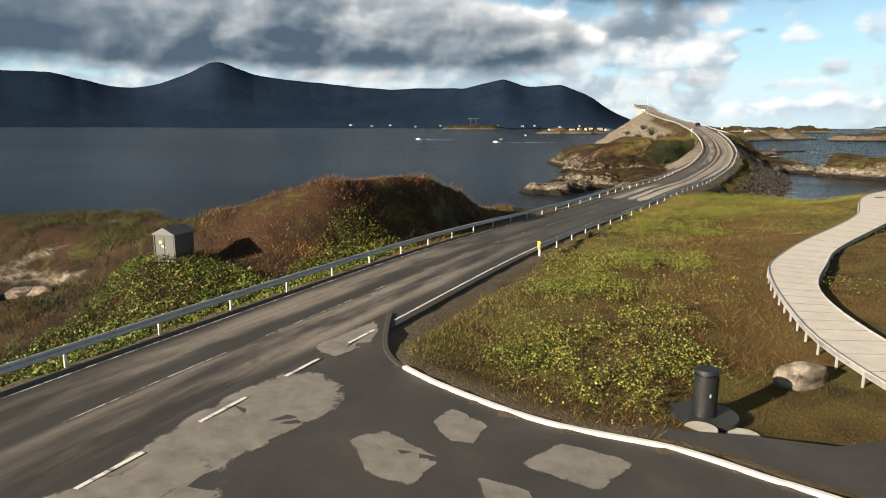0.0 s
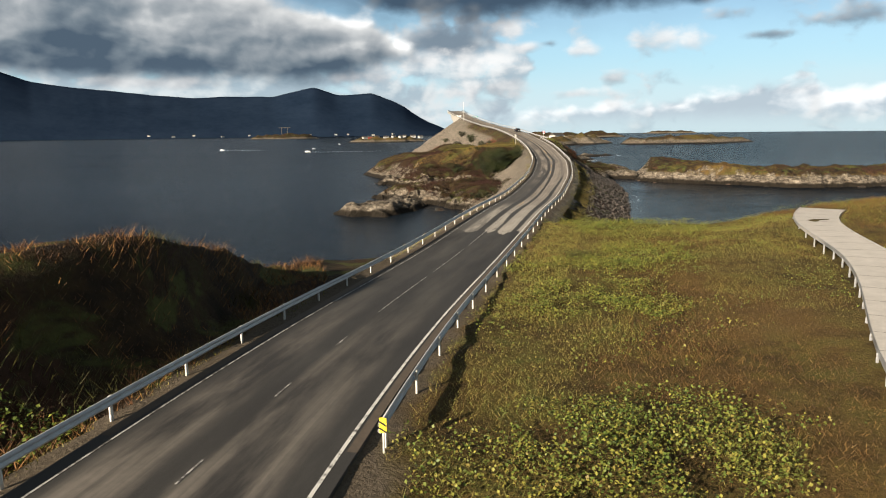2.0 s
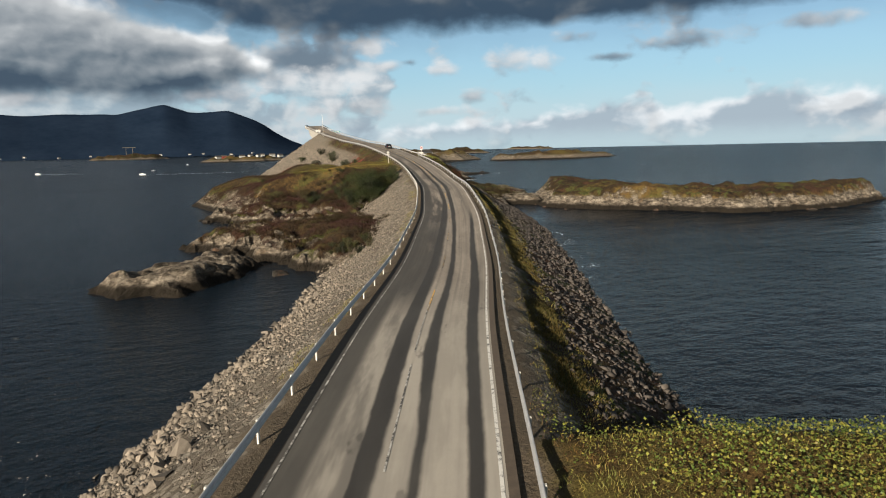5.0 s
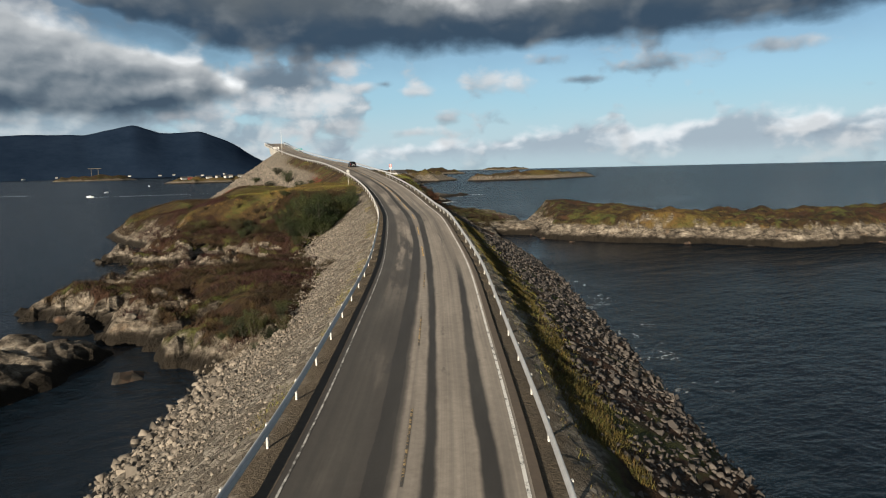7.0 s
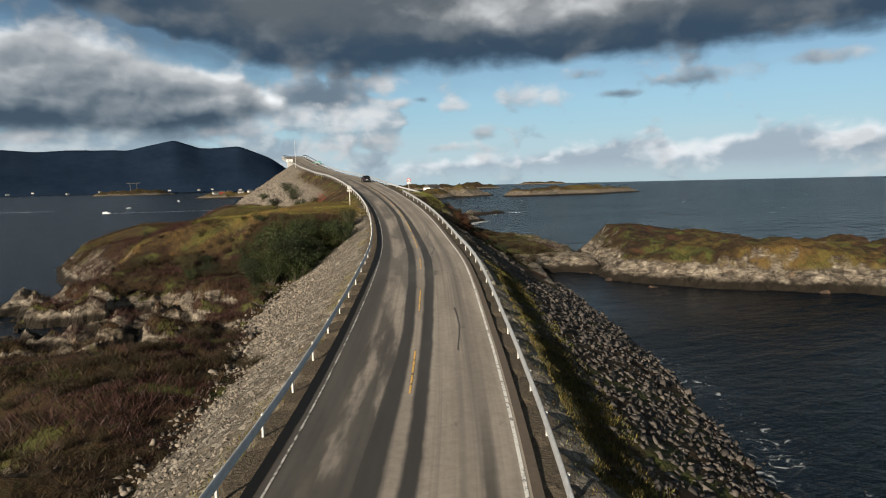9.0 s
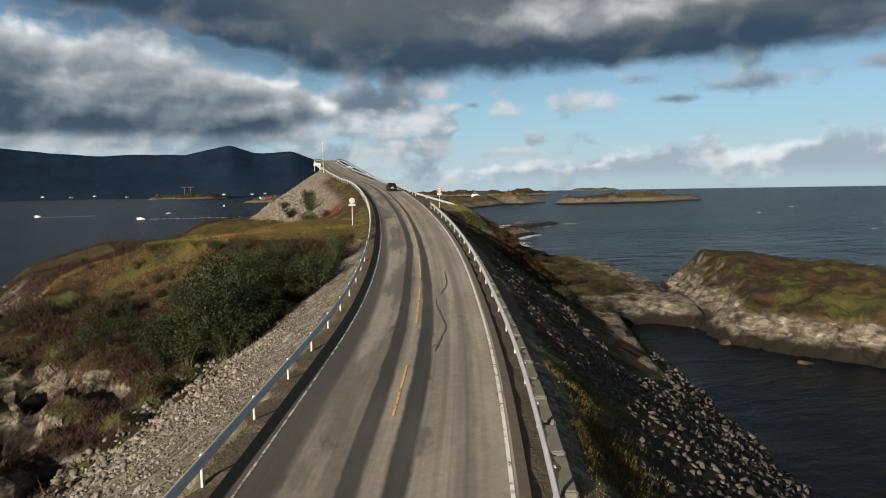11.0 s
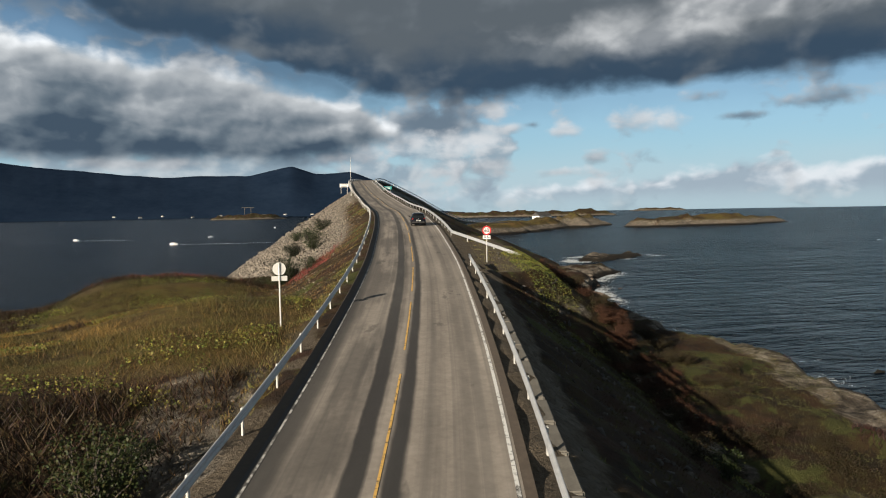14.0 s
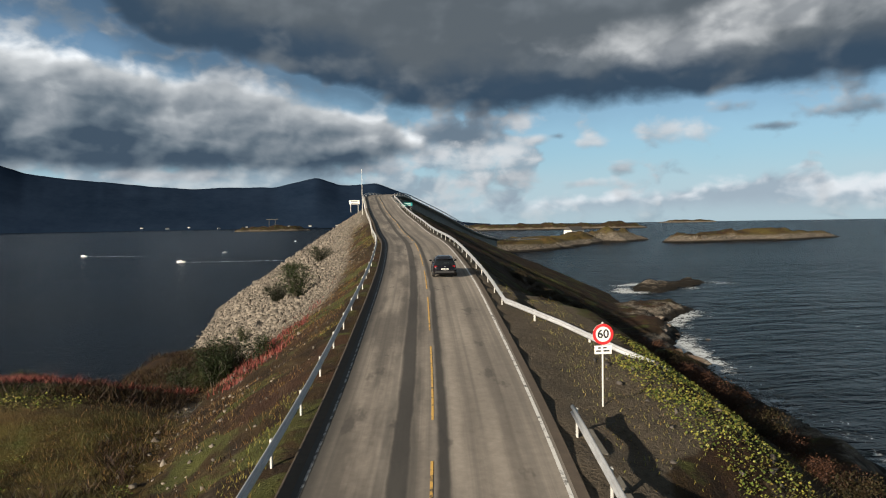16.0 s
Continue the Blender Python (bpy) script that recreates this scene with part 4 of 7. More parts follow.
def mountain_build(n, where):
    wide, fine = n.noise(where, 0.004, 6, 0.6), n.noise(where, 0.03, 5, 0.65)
    # haze and cloud shade over the ridge are put into this dark blue
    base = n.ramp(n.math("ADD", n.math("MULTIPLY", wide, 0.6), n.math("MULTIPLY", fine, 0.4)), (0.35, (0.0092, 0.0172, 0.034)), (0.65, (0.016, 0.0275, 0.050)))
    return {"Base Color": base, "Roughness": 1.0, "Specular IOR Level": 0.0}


MOUNTAIN = material("far_hazed_mountain", mountain_build)
# The skyline: degrees to the right of north, degrees up.
SKYLINE = [(-75, 2.6), (-62, 3.4), (-50, 4.6), (-42, 4.2), (-34, 3.7), (-31, 3.8), (-27.5, 3.0), (-25.5, 2.85), (-23.5, 3.3), (-21.5, 4.2), (-20.2, 4.85), (-19.3, 5.0), (-18.3, 4.75), (-16.5, 4.15), (-15.0, 3.9), (-12, 3.6), (-9, 3.3), (-6, 3.1), (-3, 3.25), (0.2, 3.3), (3.4, 4.0), (5.2, 3.3), (8.0, 3.35), (9.2, 2.9), (10.5, 2.4), (11.6, 1.6), (13.0, 0.9), (14.5, 0.3), (17, 0.12)]


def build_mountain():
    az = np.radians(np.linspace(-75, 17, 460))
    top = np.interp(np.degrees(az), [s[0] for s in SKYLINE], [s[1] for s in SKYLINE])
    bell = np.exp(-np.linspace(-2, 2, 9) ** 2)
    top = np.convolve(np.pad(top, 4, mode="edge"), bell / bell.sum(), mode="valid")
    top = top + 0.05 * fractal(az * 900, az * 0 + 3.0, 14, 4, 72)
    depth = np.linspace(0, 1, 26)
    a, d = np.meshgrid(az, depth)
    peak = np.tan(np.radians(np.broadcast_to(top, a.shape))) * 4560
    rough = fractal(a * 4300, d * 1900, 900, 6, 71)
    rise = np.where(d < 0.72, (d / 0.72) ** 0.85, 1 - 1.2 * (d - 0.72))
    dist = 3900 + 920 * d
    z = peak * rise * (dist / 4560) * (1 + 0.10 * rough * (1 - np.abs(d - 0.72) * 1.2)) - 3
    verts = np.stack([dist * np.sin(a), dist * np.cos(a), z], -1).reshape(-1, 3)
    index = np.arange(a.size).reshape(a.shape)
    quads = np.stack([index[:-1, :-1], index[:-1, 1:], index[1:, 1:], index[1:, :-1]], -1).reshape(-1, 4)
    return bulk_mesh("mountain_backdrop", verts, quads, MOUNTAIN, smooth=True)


tagged(build_mountain(), "dark blue wooded mountain ridge across the fjord, haze put into its colour", "mountain", kind="structure")

# ---- road ----


def ribbon(name, y0, y1, left, right, lift, mat, parent=None, thick=0.0, stepping=1.0, label=""):
    """A strip along the road; left and right: metres from its middle, or functions of y. A road UV keeps metres across and along."""
    ys = np.arange(y0, y1 + 1e-6, stepping)
    a = left(ys) if callable(left) else np.full(ys.shape, float(left))
    b = right(ys) if callable(right) else np.full(ys.shape, float(right))
    cols = 7 if thick else 2
    across = [a + (b - a) * k / (cols - 1) for k in range(cols)]
    pts = np.stack([road_at(ys, c, lift - (0.012 * np.abs(c) if thick else 0.012 * np.abs(c))) for c in across], 1)
    n = len(ys)
    verts = pts.reshape(-1, 3)
    index = np.arange(n * cols).reshape(n, cols)
    faces = np.stack([index[:-1, :-1], index[:-1, 1:], index[1:, 1:], index[1:, :-1]], -1).reshape(-1, 4).tolist()
    verts = verts.tolist()
    if thick:
        base = len(verts)
        for i in range(n):
            verts += [(*pts[i, 0, :2], pts[i, 0, 2] - thick), (*pts[i, -1, :2], pts[i, -1, 2] - thick)]
        for i in range(n - 1):
            l0, l1, r0, r1 = int(index[i, 0]), int(index[i + 1, 0]), int(index[i, -1]), int(index[i + 1, -1])
            faces += [[l0, l1, base + 2 * i + 2, base + 2 * i], [r1, r0, base + 2 * i + 1, base + 2 * i + 3]]
    ob = link_mesh(name, verts, faces, mat, parent, label=label)
    layer = ob.data.uv_layers.new(name="road")
    along = np.interp(ys, RY, RY)
    uv = {}
    for i in range(n):
        for k in range(cols):
            uv[int(index[i, k])] = (float(across[k][i]), float(along[i]))
        if thick:
            uv[base + 2 * i], uv[base + 2 * i + 1] = (float(a[i]), float(along[i])), (float(b[i]), float(along[i]))
    for loop in ob.data.loops:
        layer.data[loop.index].uv = uv[loop.vertex_index]
    return ob


def edge(sign, more=0.0):
    return lambda ys: sign * (np.interp(ys, RY, RW) + more)


road = ribbon("road", -58, 580, edge(-1, 0.42), edge(1, 0.42), 0.0, ASPHALT, thick=0.35)
tagged(road, "two-lane worn grey asphalt road with faded wheel tracks", "road", kind="structure")
VERGE = plain("verge_gravel", (0.088, 0.068, 0.050), 0.95, 0.0, 4, 0.35, 0.5)
ribbon("verge_strip", 46, 386, edge(-1, 0.43), edge(-1, 0.05), 0.007, VERGE, road)
ribbon("verge_strip", 46, 386, edge(1, 0.14), edge(1, 0.43), 0.007, VERGE, road)
LINES = tagged(new("road_marking"), "worn white and yellow road markings", "road marking", kind="structure")
ribbon("edge_line", -58, 560, edge(-1, -0.18), edge(-1, -0.11), 0.012, FADED_WHITE, LINES)
ribbon("edge_line", 29, 560, edge(1, -0.06), edge(1, 0.05), 0.012, WHITE_LINE, LINES)
for y in np.arange(-50, 28, 3.6):
    ribbon("edge_dash", y, y + 1.8, edge(1, -0.06), edge(1, 0.08), 0.066, WHITE_LINE, LINES, stepping=0.6)
y = -55.0
while y < 106:
    size, gap = (6.0, 2.0) if y < 28 else (1.2, 4.2) if y < 57 else (8.5, 1.5)
    ribbon("centre_dash", y, y + size, -0.04, 0.02, 0.012, FADED_WHITE, LINES, stepping=0.3)
    y += size + gap
y = 107.0
while y < 420:
    ribbon("centre_dash", y, y + (5.0 if y < 190 else 9.0), -0.035, 0.04, 0.012, FADED_YELLOW if 118 < y < 147 else YELLOW_LINE, LINES, stepping=1.0)
    y += 12.0

lot_pts = LOT_OUTLINE
lot_bm = bmesh.new()
verts = [lot_bm.verts.new((x, y, float(lot_height(np.array([x]), np.array([y]))[0]) + 0.012)) for x, y in lot_pts]
face = lot_bm.faces.new(verts)
for k in range(-33, 31, 2):
    bmesh.ops.bisect_plane(lot_bm, geom=lot_bm.verts[:] + lot_bm.edges[:] + lot_bm.faces[:], plane_co=(k, 0, 0), plane_no=(1, 0, 0))
for k in range(-49, 29, 2):
    bmesh.ops.bisect_plane(lot_bm, geom=lot_bm.verts[:] + lot_bm.edges[:] + lot_bm.faces[:], plane_co=(0, k, 0), plane_no=(0, 1, 0))
bmesh.ops.triangulate(lot_bm, faces=lot_bm.faces[:])
for v in lot_bm.verts:
    v.co.z = float(lot_height(np.array([v.co.x]), np.array([v.co.y]))[0]) + 0.012
lot = part("parking_area", lot_bm, LOT, None)
tagged(lot, "dark patched asphalt of a roadside parking area", "parking area", kind="structure")

# ---- bridge ----
bridge = thing("bridge", Matrix.Identity(4), "curved concrete road bridge climbing over the sound", "bridge")


def girder():
    ys = np.arange(386, 540, 3.0)
    rows = []
    for y in ys:
        deep = 1.6 + 2.6 * min(1, abs(y - 470) / 60)
        for across, drop in ((-4.5, 0.32), (-4.5, 0.75), (-2.6, 1.1), (-2.2, 1.1 + deep), (2.2, 1.1 + deep), (2.6, 1.1), (4.5, 0.75), (4.5, 0.32)):
            rows.append(road_at(y, across, -drop))
    n, k = len(ys), 8
    faces = [(i * k + j, i * k + (j + 1) % k, (i + 1) * k + (j + 1) % k, (i + 1) * k + j) for i in range(n - 1) for j in range(k)]
    return rows, faces


rows, faces = girder()
link_mesh("girder", rows, faces, CONCRETE, bridge)
for y in (418, 452, 500, 540):
    p = road_at(y)
    part("pier", box((3.2, 1.6, p[2] + 2), (p[0], p[1], (p[2] - 4) / 2), 0.1, road_turn(y)), CONCRETE, bridge)

# ---- guard rails ----


def beam_profile():
    """A W-shaped steel beam: metres out from the posts, and up."""
    return [(0.0, -0.155), (0.03, -0.15), (0.082, -0.105), (0.082, -0.065), (0.02, -0.02), (0.02, 0.02), (0.082, 0.065), (0.082, 0.105), (0.03, 0.15), (0.0, 0.155)]


def guard_rail(places, side, label, spacing=4.2, top=0.72, posts=True, lower=False):
    """A rail along places (on the ground, in order); side: 1 where the road lies to the right of it."""
    places = np.asarray(places, float)
    rail = thing("guard_rail", Matrix.Identity(4), label, "guard rail", "guard rails along the road")
    tang = np.gradient(places, axis=0)
    tang /= np.linalg.norm(tang[:, :2], axis=1)[:, None]
    out = np.stack([tang[:, 1], -tang[:, 0]], 1) * side
    prof = beam_profile()
    verts = [(p[0] + o[0] * a, p[1] + o[1] * a, p[2] + top - 0.155 + b) for p, o in zip(places, out) for a, b in prof]
    k, n = len(prof), len(places)
    faces = [(i * k + j, i * k + j + 1, (i + 1) * k + j + 1, (i + 1) * k + j) for i in range(n - 1) for j in range(k - 1)]
    ob = link_mesh("beam", verts, faces, STEEL, rail, True)
    solid = ob.modifiers.new("thickness", "SOLIDIFY")
    solid.thickness, solid.offset = 0.008, 0
    length = np.r_[0, np.cumsum(np.linalg.norm(np.diff(places[:, :2], axis=0), axis=1))]
    first = None
    for s in np.arange(0.3, length[-1] - 0.1, spacing):
        p = [float(np.interp(s, length, places[:, c])) for c in range(3)]
        o = [float(np.interp(s, length, out[:, c])) for c in range(2)]
        turn = math.degrees(math.atan2(o[1], o[0]))
        if first is None:
            first = part("post", merged(box((0.06, 0.13, top + 0.25), (-0.05, 0, (top - 0.27) / 2), 0.008), box((0.05, 0.10, 0.12), (-0.01, 0, top - 0.16))), POST, rail)
            post = first
        else:
            post = new("post", first.data)
            post.parent = rail
        post.matrix_world = pose(*p, 0, 0, turn)
    return rail


LEFT_OUT, RIGHT_OUT = 0.95, 0.95
ys = np.arange(-58, 560, 2.0)
guard_rail([road_at(y, -(np.interp(y, RY, RW) + LEFT_OUT), -0.12) for y in ys], 1, "galvanised steel guard rail on posts beside the road")
ys = np.arange(46.5, 252.5, 2.0)
guard_rail([road_at(y, np.interp(y, RY, RW) + RIGHT_OUT, -0.12) for y in ys], -1, "galvanised steel guard rail on posts beside the road")
ys = np.arange(268, 560, 2.0)
guard_rail([(100.5, 257.9, 10.9), (100.0, 258.4, 11.3), (98.9, 259.6, 11.8), (98.3, 261.4, 12.15), (97.8, 264.0, 12.5)] + [tuple(road_at(y, np.interp(y, RY, RW) + RIGHT_OUT, -0.12)) for y in ys], -1, "galvanised steel guard rail bending away from the bridge ramp")

# ---- boardwalk ----
WALK_L = [(14.9, 19.0), (14.7, 25.0), (15.4, 29.5), (16.6, 34.0), (18.3, 38.8), (20.4, 42.3), (24.6, 47.6), (30.2, 53.8), (35.6, 60.6), (39.6, 67.5), (44.6, 75.0), (50.5, 81.0)]
WALK_R = [(17.4, 21.0), (17.5, 27.6), (18.4, 32.8), (20.1, 36.6), (22.4, 40.2), (24.6, 43.6), (28.4, 48.0), (33.4, 53.4), (38.4, 59.6), (42.6, 66.8), (47.4, 73.2), (53.0, 78.2)]
walkway = thing("boardwalk", Matrix.Identity(4), "winding raised walkway of pale concrete slabs with a low steel edge", "walkway")


def smooth_line(pts, count):
    t = np.linspace(0, 1, len(pts))
    q = np.linspace(0, 1, count)
    return np.stack([natural(t, [p[c] for p in pts], q) for c in range(2)], 1)


one, dense = smooth_line(WALK_L, 37), smooth_line(WALK_R, 1800)
last = [0]
for p in one:
    gap = np.hypot(dense[:, 0] - p[0], dense[:, 1] - p[1])
    gap[: last[-1] + 4] = 1e9
    last.append(min(int(gap.argmin()), last[-1] + 110))
two = dense[last[1:]]
walk_z = np.interp(one[:, 1], [15, 32, 42, 55, 70, 82], [6.0, 6.45, 6.6, 7.0, 7.3, 7.3])
for i in range(36):
    gap = 0.008
    quad = []
    for t in (gap, 1 - gap):
        for row in (one, two):
            p = row[i] * (1 - t) + row[i + 1] * t
            quad.append((p[0], p[1], walk_z[i] * (1 - t) + walk_z[i + 1] * t))
    a, b, c, d = quad
    low = [(p[0], p[1], p[2] - 0.16) for p in (a, b, d, c)]
    link_mesh("slab", [a, b, d, c] + low, [(0, 1, 2, 3), (7, 6, 5, 4), (0, 4, 5, 1), (1, 5, 6, 2), (2, 6, 7, 3), (3, 7, 4, 0)], DECKING, walkway)
JOINT = plain("dark_joint_filler", (0.10, 0.095, 0.088), 0.9, 0.0, 5, 0.2, 0.1)
for i in range(1, 36):
    a, b = np.array([*one[i], walk_z[i]]), np.array([*two[i], walk_z[i]])
    ahead = np.array([*(one[i + 1] - one[i]), 0.0])
    ahead *= 0.022 / np.linalg.norm(ahead)
    link_mesh("joint", [a - ahead + [0, 0, 0.004], b - ahead + [0, 0, 0.004], b + ahead + [0, 0, 0.004], a + ahead + [0, 0, 0.004]], [(0, 1, 2, 3)], JOINT, walkway)
edges_of_walk = ((one, 0.05), (two, -0.05))
for row, out in edges_of_walk:
    pts = [(float(p[0]), float(p[1]), float(z)) for p, z in zip(row, walk_z)]
    n = len(pts)
    verts = [(x, y, z + dz) for x, y, z in pts for dz in (0.06, -0.2)] + [(x + out, y + out, z + dz) for x, y, z in pts for dz in (0.06, -0.2)]
    faces = [(2 * i, 2 * i + 2, 2 * i + 3, 2 * i + 1) for i in range(n - 1)]
    faces += [(2 * n + 2 * i + 1, 2 * n + 2 * i + 3, 2 * n + 2 * i + 2, 2 * n + 2 * i) for i in range(n - 1)]
    faces += [(2 * i, 2 * n + 2 * i, 2 * n + 2 * i + 2, 2 * i + 2) for i in range(n - 1)]
    link_mesh("edge_rail", verts, faces, STEEL, walkway)
    for i in range(0, n):
        x, y, z = pts[i]
        low = float(ground_z(np.array([x]), np.array([y]))[0]) - 0.3
        if z - 0.1 > low:
            part("support_post", box((0.07, 0.07, z - 0.1 - low), (x, y, (z - 0.1 + low) / 2)), STEEL, walkway)

# ---- parking area: kerb and patches ----


def ground_of_lot(x, y):
    return float(lot_height(np.array([float(x)]), np.array([float(y)]))[0])


def strip_along(name, pts, wide, high, mat, parent=None, base=0.0):
    """A low kerb with a rounded top along points on the parking area."""
    line = smooth_line(pts, len(pts) * 5)
    tang = np.gradient(line, axis=0)
    tang /= np.linalg.norm(tang, axis=1)[:, None]
    prof = [(-wide / 2, -0.12), (-wide / 2, high * 0.8), (-wide * 0.35, high), (wide * 0.35, high), (wide / 2, high * 0.8), (wide / 2, -0.12)]
    verts = []
    for p, t in zip(line, tang):
        z = ground_of_lot(*p) + base
        verts += [(p[0] + t[1] * a, p[1] - t[0] * a, z + b) for a, b in prof]
    k, n = len(prof), len(line)
    faces = [(i * k + j, (i + 1) * k + j, (i + 1) * k + j + 1, i * k + j + 1) for i in range(n - 1) for j in range(k - 1)]
    return link_mesh(name, verts, faces, mat, parent)


DARK_KERB = plain("dark_kerb_stone", (0.045, 0.042, 0.040), 0.85, 0.0, 5, 0.3, 0.3)
tagged(strip_along("kerb", LOT_OUTLINE[0:3], 0.22, 0.05, DARK_KERB), "dark worn kerb beside the gravel verge", "kerb", kind="structure")
kerb = strip_along("kerb", LOT_OUTLINE[2:13], 0.2, 0.11, KERB)
tagged(kerb, "white-painted low kerb round the meadow", "kerb", kind="structure")


def patch(outline, seed, mat, lift=0.018):
    """A pale dressing with an uneven outline, laid on the parking area."""
    pts = np.array(outline + outline[:1], float)
    t = np.linspace(0, 1, len(pts))
    q = np.linspace(0, 1, 81)[:-1]
    ring_pts = np.stack([np.interp(q, t, pts[:, c]) for c in range(2)], 1)
    for _ in range(7):
        ring_pts = (np.roll(ring_pts, 1, 0) + ring_pts * 2 + np.roll(ring_pts, -1, 0)) / 4
    mid = ring_pts.mean(0)
    n, rows = len(ring_pts), ((1.10, 0.0), (0.92, 0.42), (0.72, 0.8), (0.4, 1.0))
    flat = np.concatenate([mid[None]] + [mid + (ring_pts - mid) * k for k, _ in rows])
    side, zr = road_far(flat[:, 0], flat[:, 1])
    tops = np.where(side < 3.9, np.maximum(lot_height(flat[:, 0], flat[:, 1]), zr - 0.012 * np.abs(side)), lot_height(flat[:, 0], flat[:, 1])) + lift
    verts = np.column_stack([flat, tops]).tolist()
    faces = [(0, 1 + 3 * n + i, 1 + 3 * n + (i + 1) % n) for i in range(n)]
    faces += [(1 + k * n + i, 1 + k * n + (i + 1) % n, 1 + (k + 1) * n + (i + 1) % n, 1 + (k + 1) * n + i) for k in range(3) for i in range(n)]
    ob = link_mesh("asphalt_patch", verts, faces, mat, lot)
    ob.data.attributes.new("fade", "FLOAT", "POINT").data.foreach_set("value", [1.0] + [w for _, w in rows for _ in range(n)])
    return ob


for k, outline in enumerate([
        [(-8.4, 13.0), (-7.9, 14.6), (-6.9, 18.5), (-5.3, 21.3), (-4.2, 21.0), (-3.3, 19.9), (-3.2, 18.4), (-4.0, 17.3), (-5.0, 15.6), (-6.6, 12.8)], [(-10.6, 8.5), (-8.6, 13.4), (-6.4, 15.6), (-4.9, 14.0), (-5.6, 10.0), (-7.5, 8.0)],
        [(-2.6, 16.6), (-1.7, 17.3), (-0.1, 15.9), (-0.7, 14.4), (-1.8, 14.9)], [(-0.4, 17.9), (0.2, 18.9), (1.2, 17.9), (0.8, 16.7), (0.1, 16.9)],
        [(-3.3, 27.2), (-5.1, 23.8), (-4.2, 22.7), (-3.1, 24.1), (-2.9, 26.2)], [(2.0, 15.8), (3.3, 17.1), (5.0, 16.2), (3.8, 14.6)],
        [(0.9, 15.0), (2.0, 14.6), (2.4, 13.6), (1.0, 13.9)]]):
    patch(outline, k, PALE)

# ---- stones ----


def stone_build(tint):
    def build(n, where):
        rnd = n.add("ShaderNodeNewGeometry").outputs["Random Per Island"]
        other = n.add("ShaderNodeObjectInfo").outputs["Random"]
        mixed = n.math("FRACT", n.math("ADD", rnd, other))
        grain, spots = n.noise(where, 3.0, 5, 0.65), n.noise(where, 14, 3)
        base = n.ramp(mixed, (0.0, tuple(0.42 * c for c in tint)), (0.5, tint), (1.0, tuple(1.55 * c for c in tint)))
        base = n.mix(n.span(grain, 0.35, 0.7, 0.0, 0.55), base, tuple(0.5 * c for c in tint))
        return {"Base Color": base, "Roughness": 0.85, "Normal": n.bump(n.math("ADD", grain, n.math("MULTIPLY", spots, 0.5)), 0.5, 0.05)}
    return build


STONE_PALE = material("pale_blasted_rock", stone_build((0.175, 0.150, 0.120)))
# same rock, darker: the right bank's shade and wet are put into the tint
STONE_SHADED = material("shaded_blasted_rock", stone_build((0.076, 0.065, 0.056)))


def stone_shapes(count, seed, corners=11):
    """Rough blocks of about one metre: the hull of some random points."""
    out, rng = [], random.Random(seed)
    for _ in range(count):
        bm = bmesh.new()
        for _ in range(corners):
            v = Vector([rng.gauss(0, 1) for _ in range(3)]).normalized()
            bm.verts.new((v.x * 0.55 * rng.uniform(0.8, 1.15), v.y * 0.5 * rng.uniform(0.8, 1.1), v.z * 0.4 * rng.uniform(0.8, 1.1)))
        bmesh.ops.convex_hull(bm, input=bm.verts[:])
        bmesh.ops.triangulate(bm, faces=bm.faces[:])
        loose = [v for v in bm.verts if not v.link_faces]
        bmesh.ops.delete(bm, geom=loose, context="VERTS")
        bm.verts.index_update()
        out.append((np.array([v.co[:] for v in bm.verts]), np.array([[v.index for v in f.verts] for f in bm.faces])))
        bm.free()
    return out


SHAPES = stone_shapes(14, 5, 8)
CHIPS = stone_shapes(12, 9, 7)


def spin(rng, n):
    """n random turns."""
    q = rng.normal(size=(n, 4))
    q /= np.linalg.norm(q, axis=1)[:, None]
    w, x, y, z = q.T
    return np.stack([1 - 2 * (y * y + z * z), 2 * (x * y - z * w), 2 * (x * z + y * w), 2 * (x * y + z * w), 1 - 2 * (x * x + z * z), 2 * (y * z - x * w),
                     2 * (x * z - y * w), 2 * (y * z + x * w), 1 - 2 * (x * x + y * y)], 1).reshape(n, 3, 3)


def scatter_shapes(shapes, places, sizes, rng, tilt=None):
    """The shapes laid at the places, as one set of vertices and triangles."""
    kind = rng.integers(0, len(shapes), len(places))
    verts, faces, base = [], [], 0
    for k, (v, f) in enumerate(shapes):
        pick = np.flatnonzero(kind == k)
        if not len(pick):
            continue
        turned = np.einsum("nij,vj->nvi", spin(rng, len(pick)) if tilt is None else tilt(len(pick)), v) * sizes[pick][:, None, None] + places[pick][:, None, :]
        verts.append(turned.reshape(-1, 3))
        faces.append((f[None] + (np.arange(len(pick)) * len(v))[:, None, None]).reshape(-1, 3) + base)
        base += len(pick) * len(v)
    return np.concatenate(verts), np.concatenate(faces)


def along_road(rng, n, y0, y1, r0, r1, side):
    """Random places beside the road, on the ground."""
    ys, r = rng.uniform(y0, y1, n), rng.uniform(r0, r1, n) * side
    p = road_at(ys, r)
    p[:, 2] = ground_z(p[:, 0], p[:, 1])
    return p, np.abs(r)


rng = np.random.default_rng(7)
bank_right = thing("riprap_bank", Matrix.Identity(4), "bank of grey blasted rock down to the sea, darkened for wet and shade", "riprap", "riprap banks")
p, r = along_road(rng, 19000, 92, 262, 6.4, 19.5, 1)
keep = (p[:, 2] > -0.9) & (p[:, 2] < np.interp(p[:, 1], RY, RZ) + 3) & (r > 6.4 + 1.6 * rng.random(len(r)))
south_in = inside(p[:, 0], p[:, 1], SHORE_SOUTH)
keep &= south_in < 0.5
east_in = inside(p[:, 0], p[:, 1], SHORE_EAST)
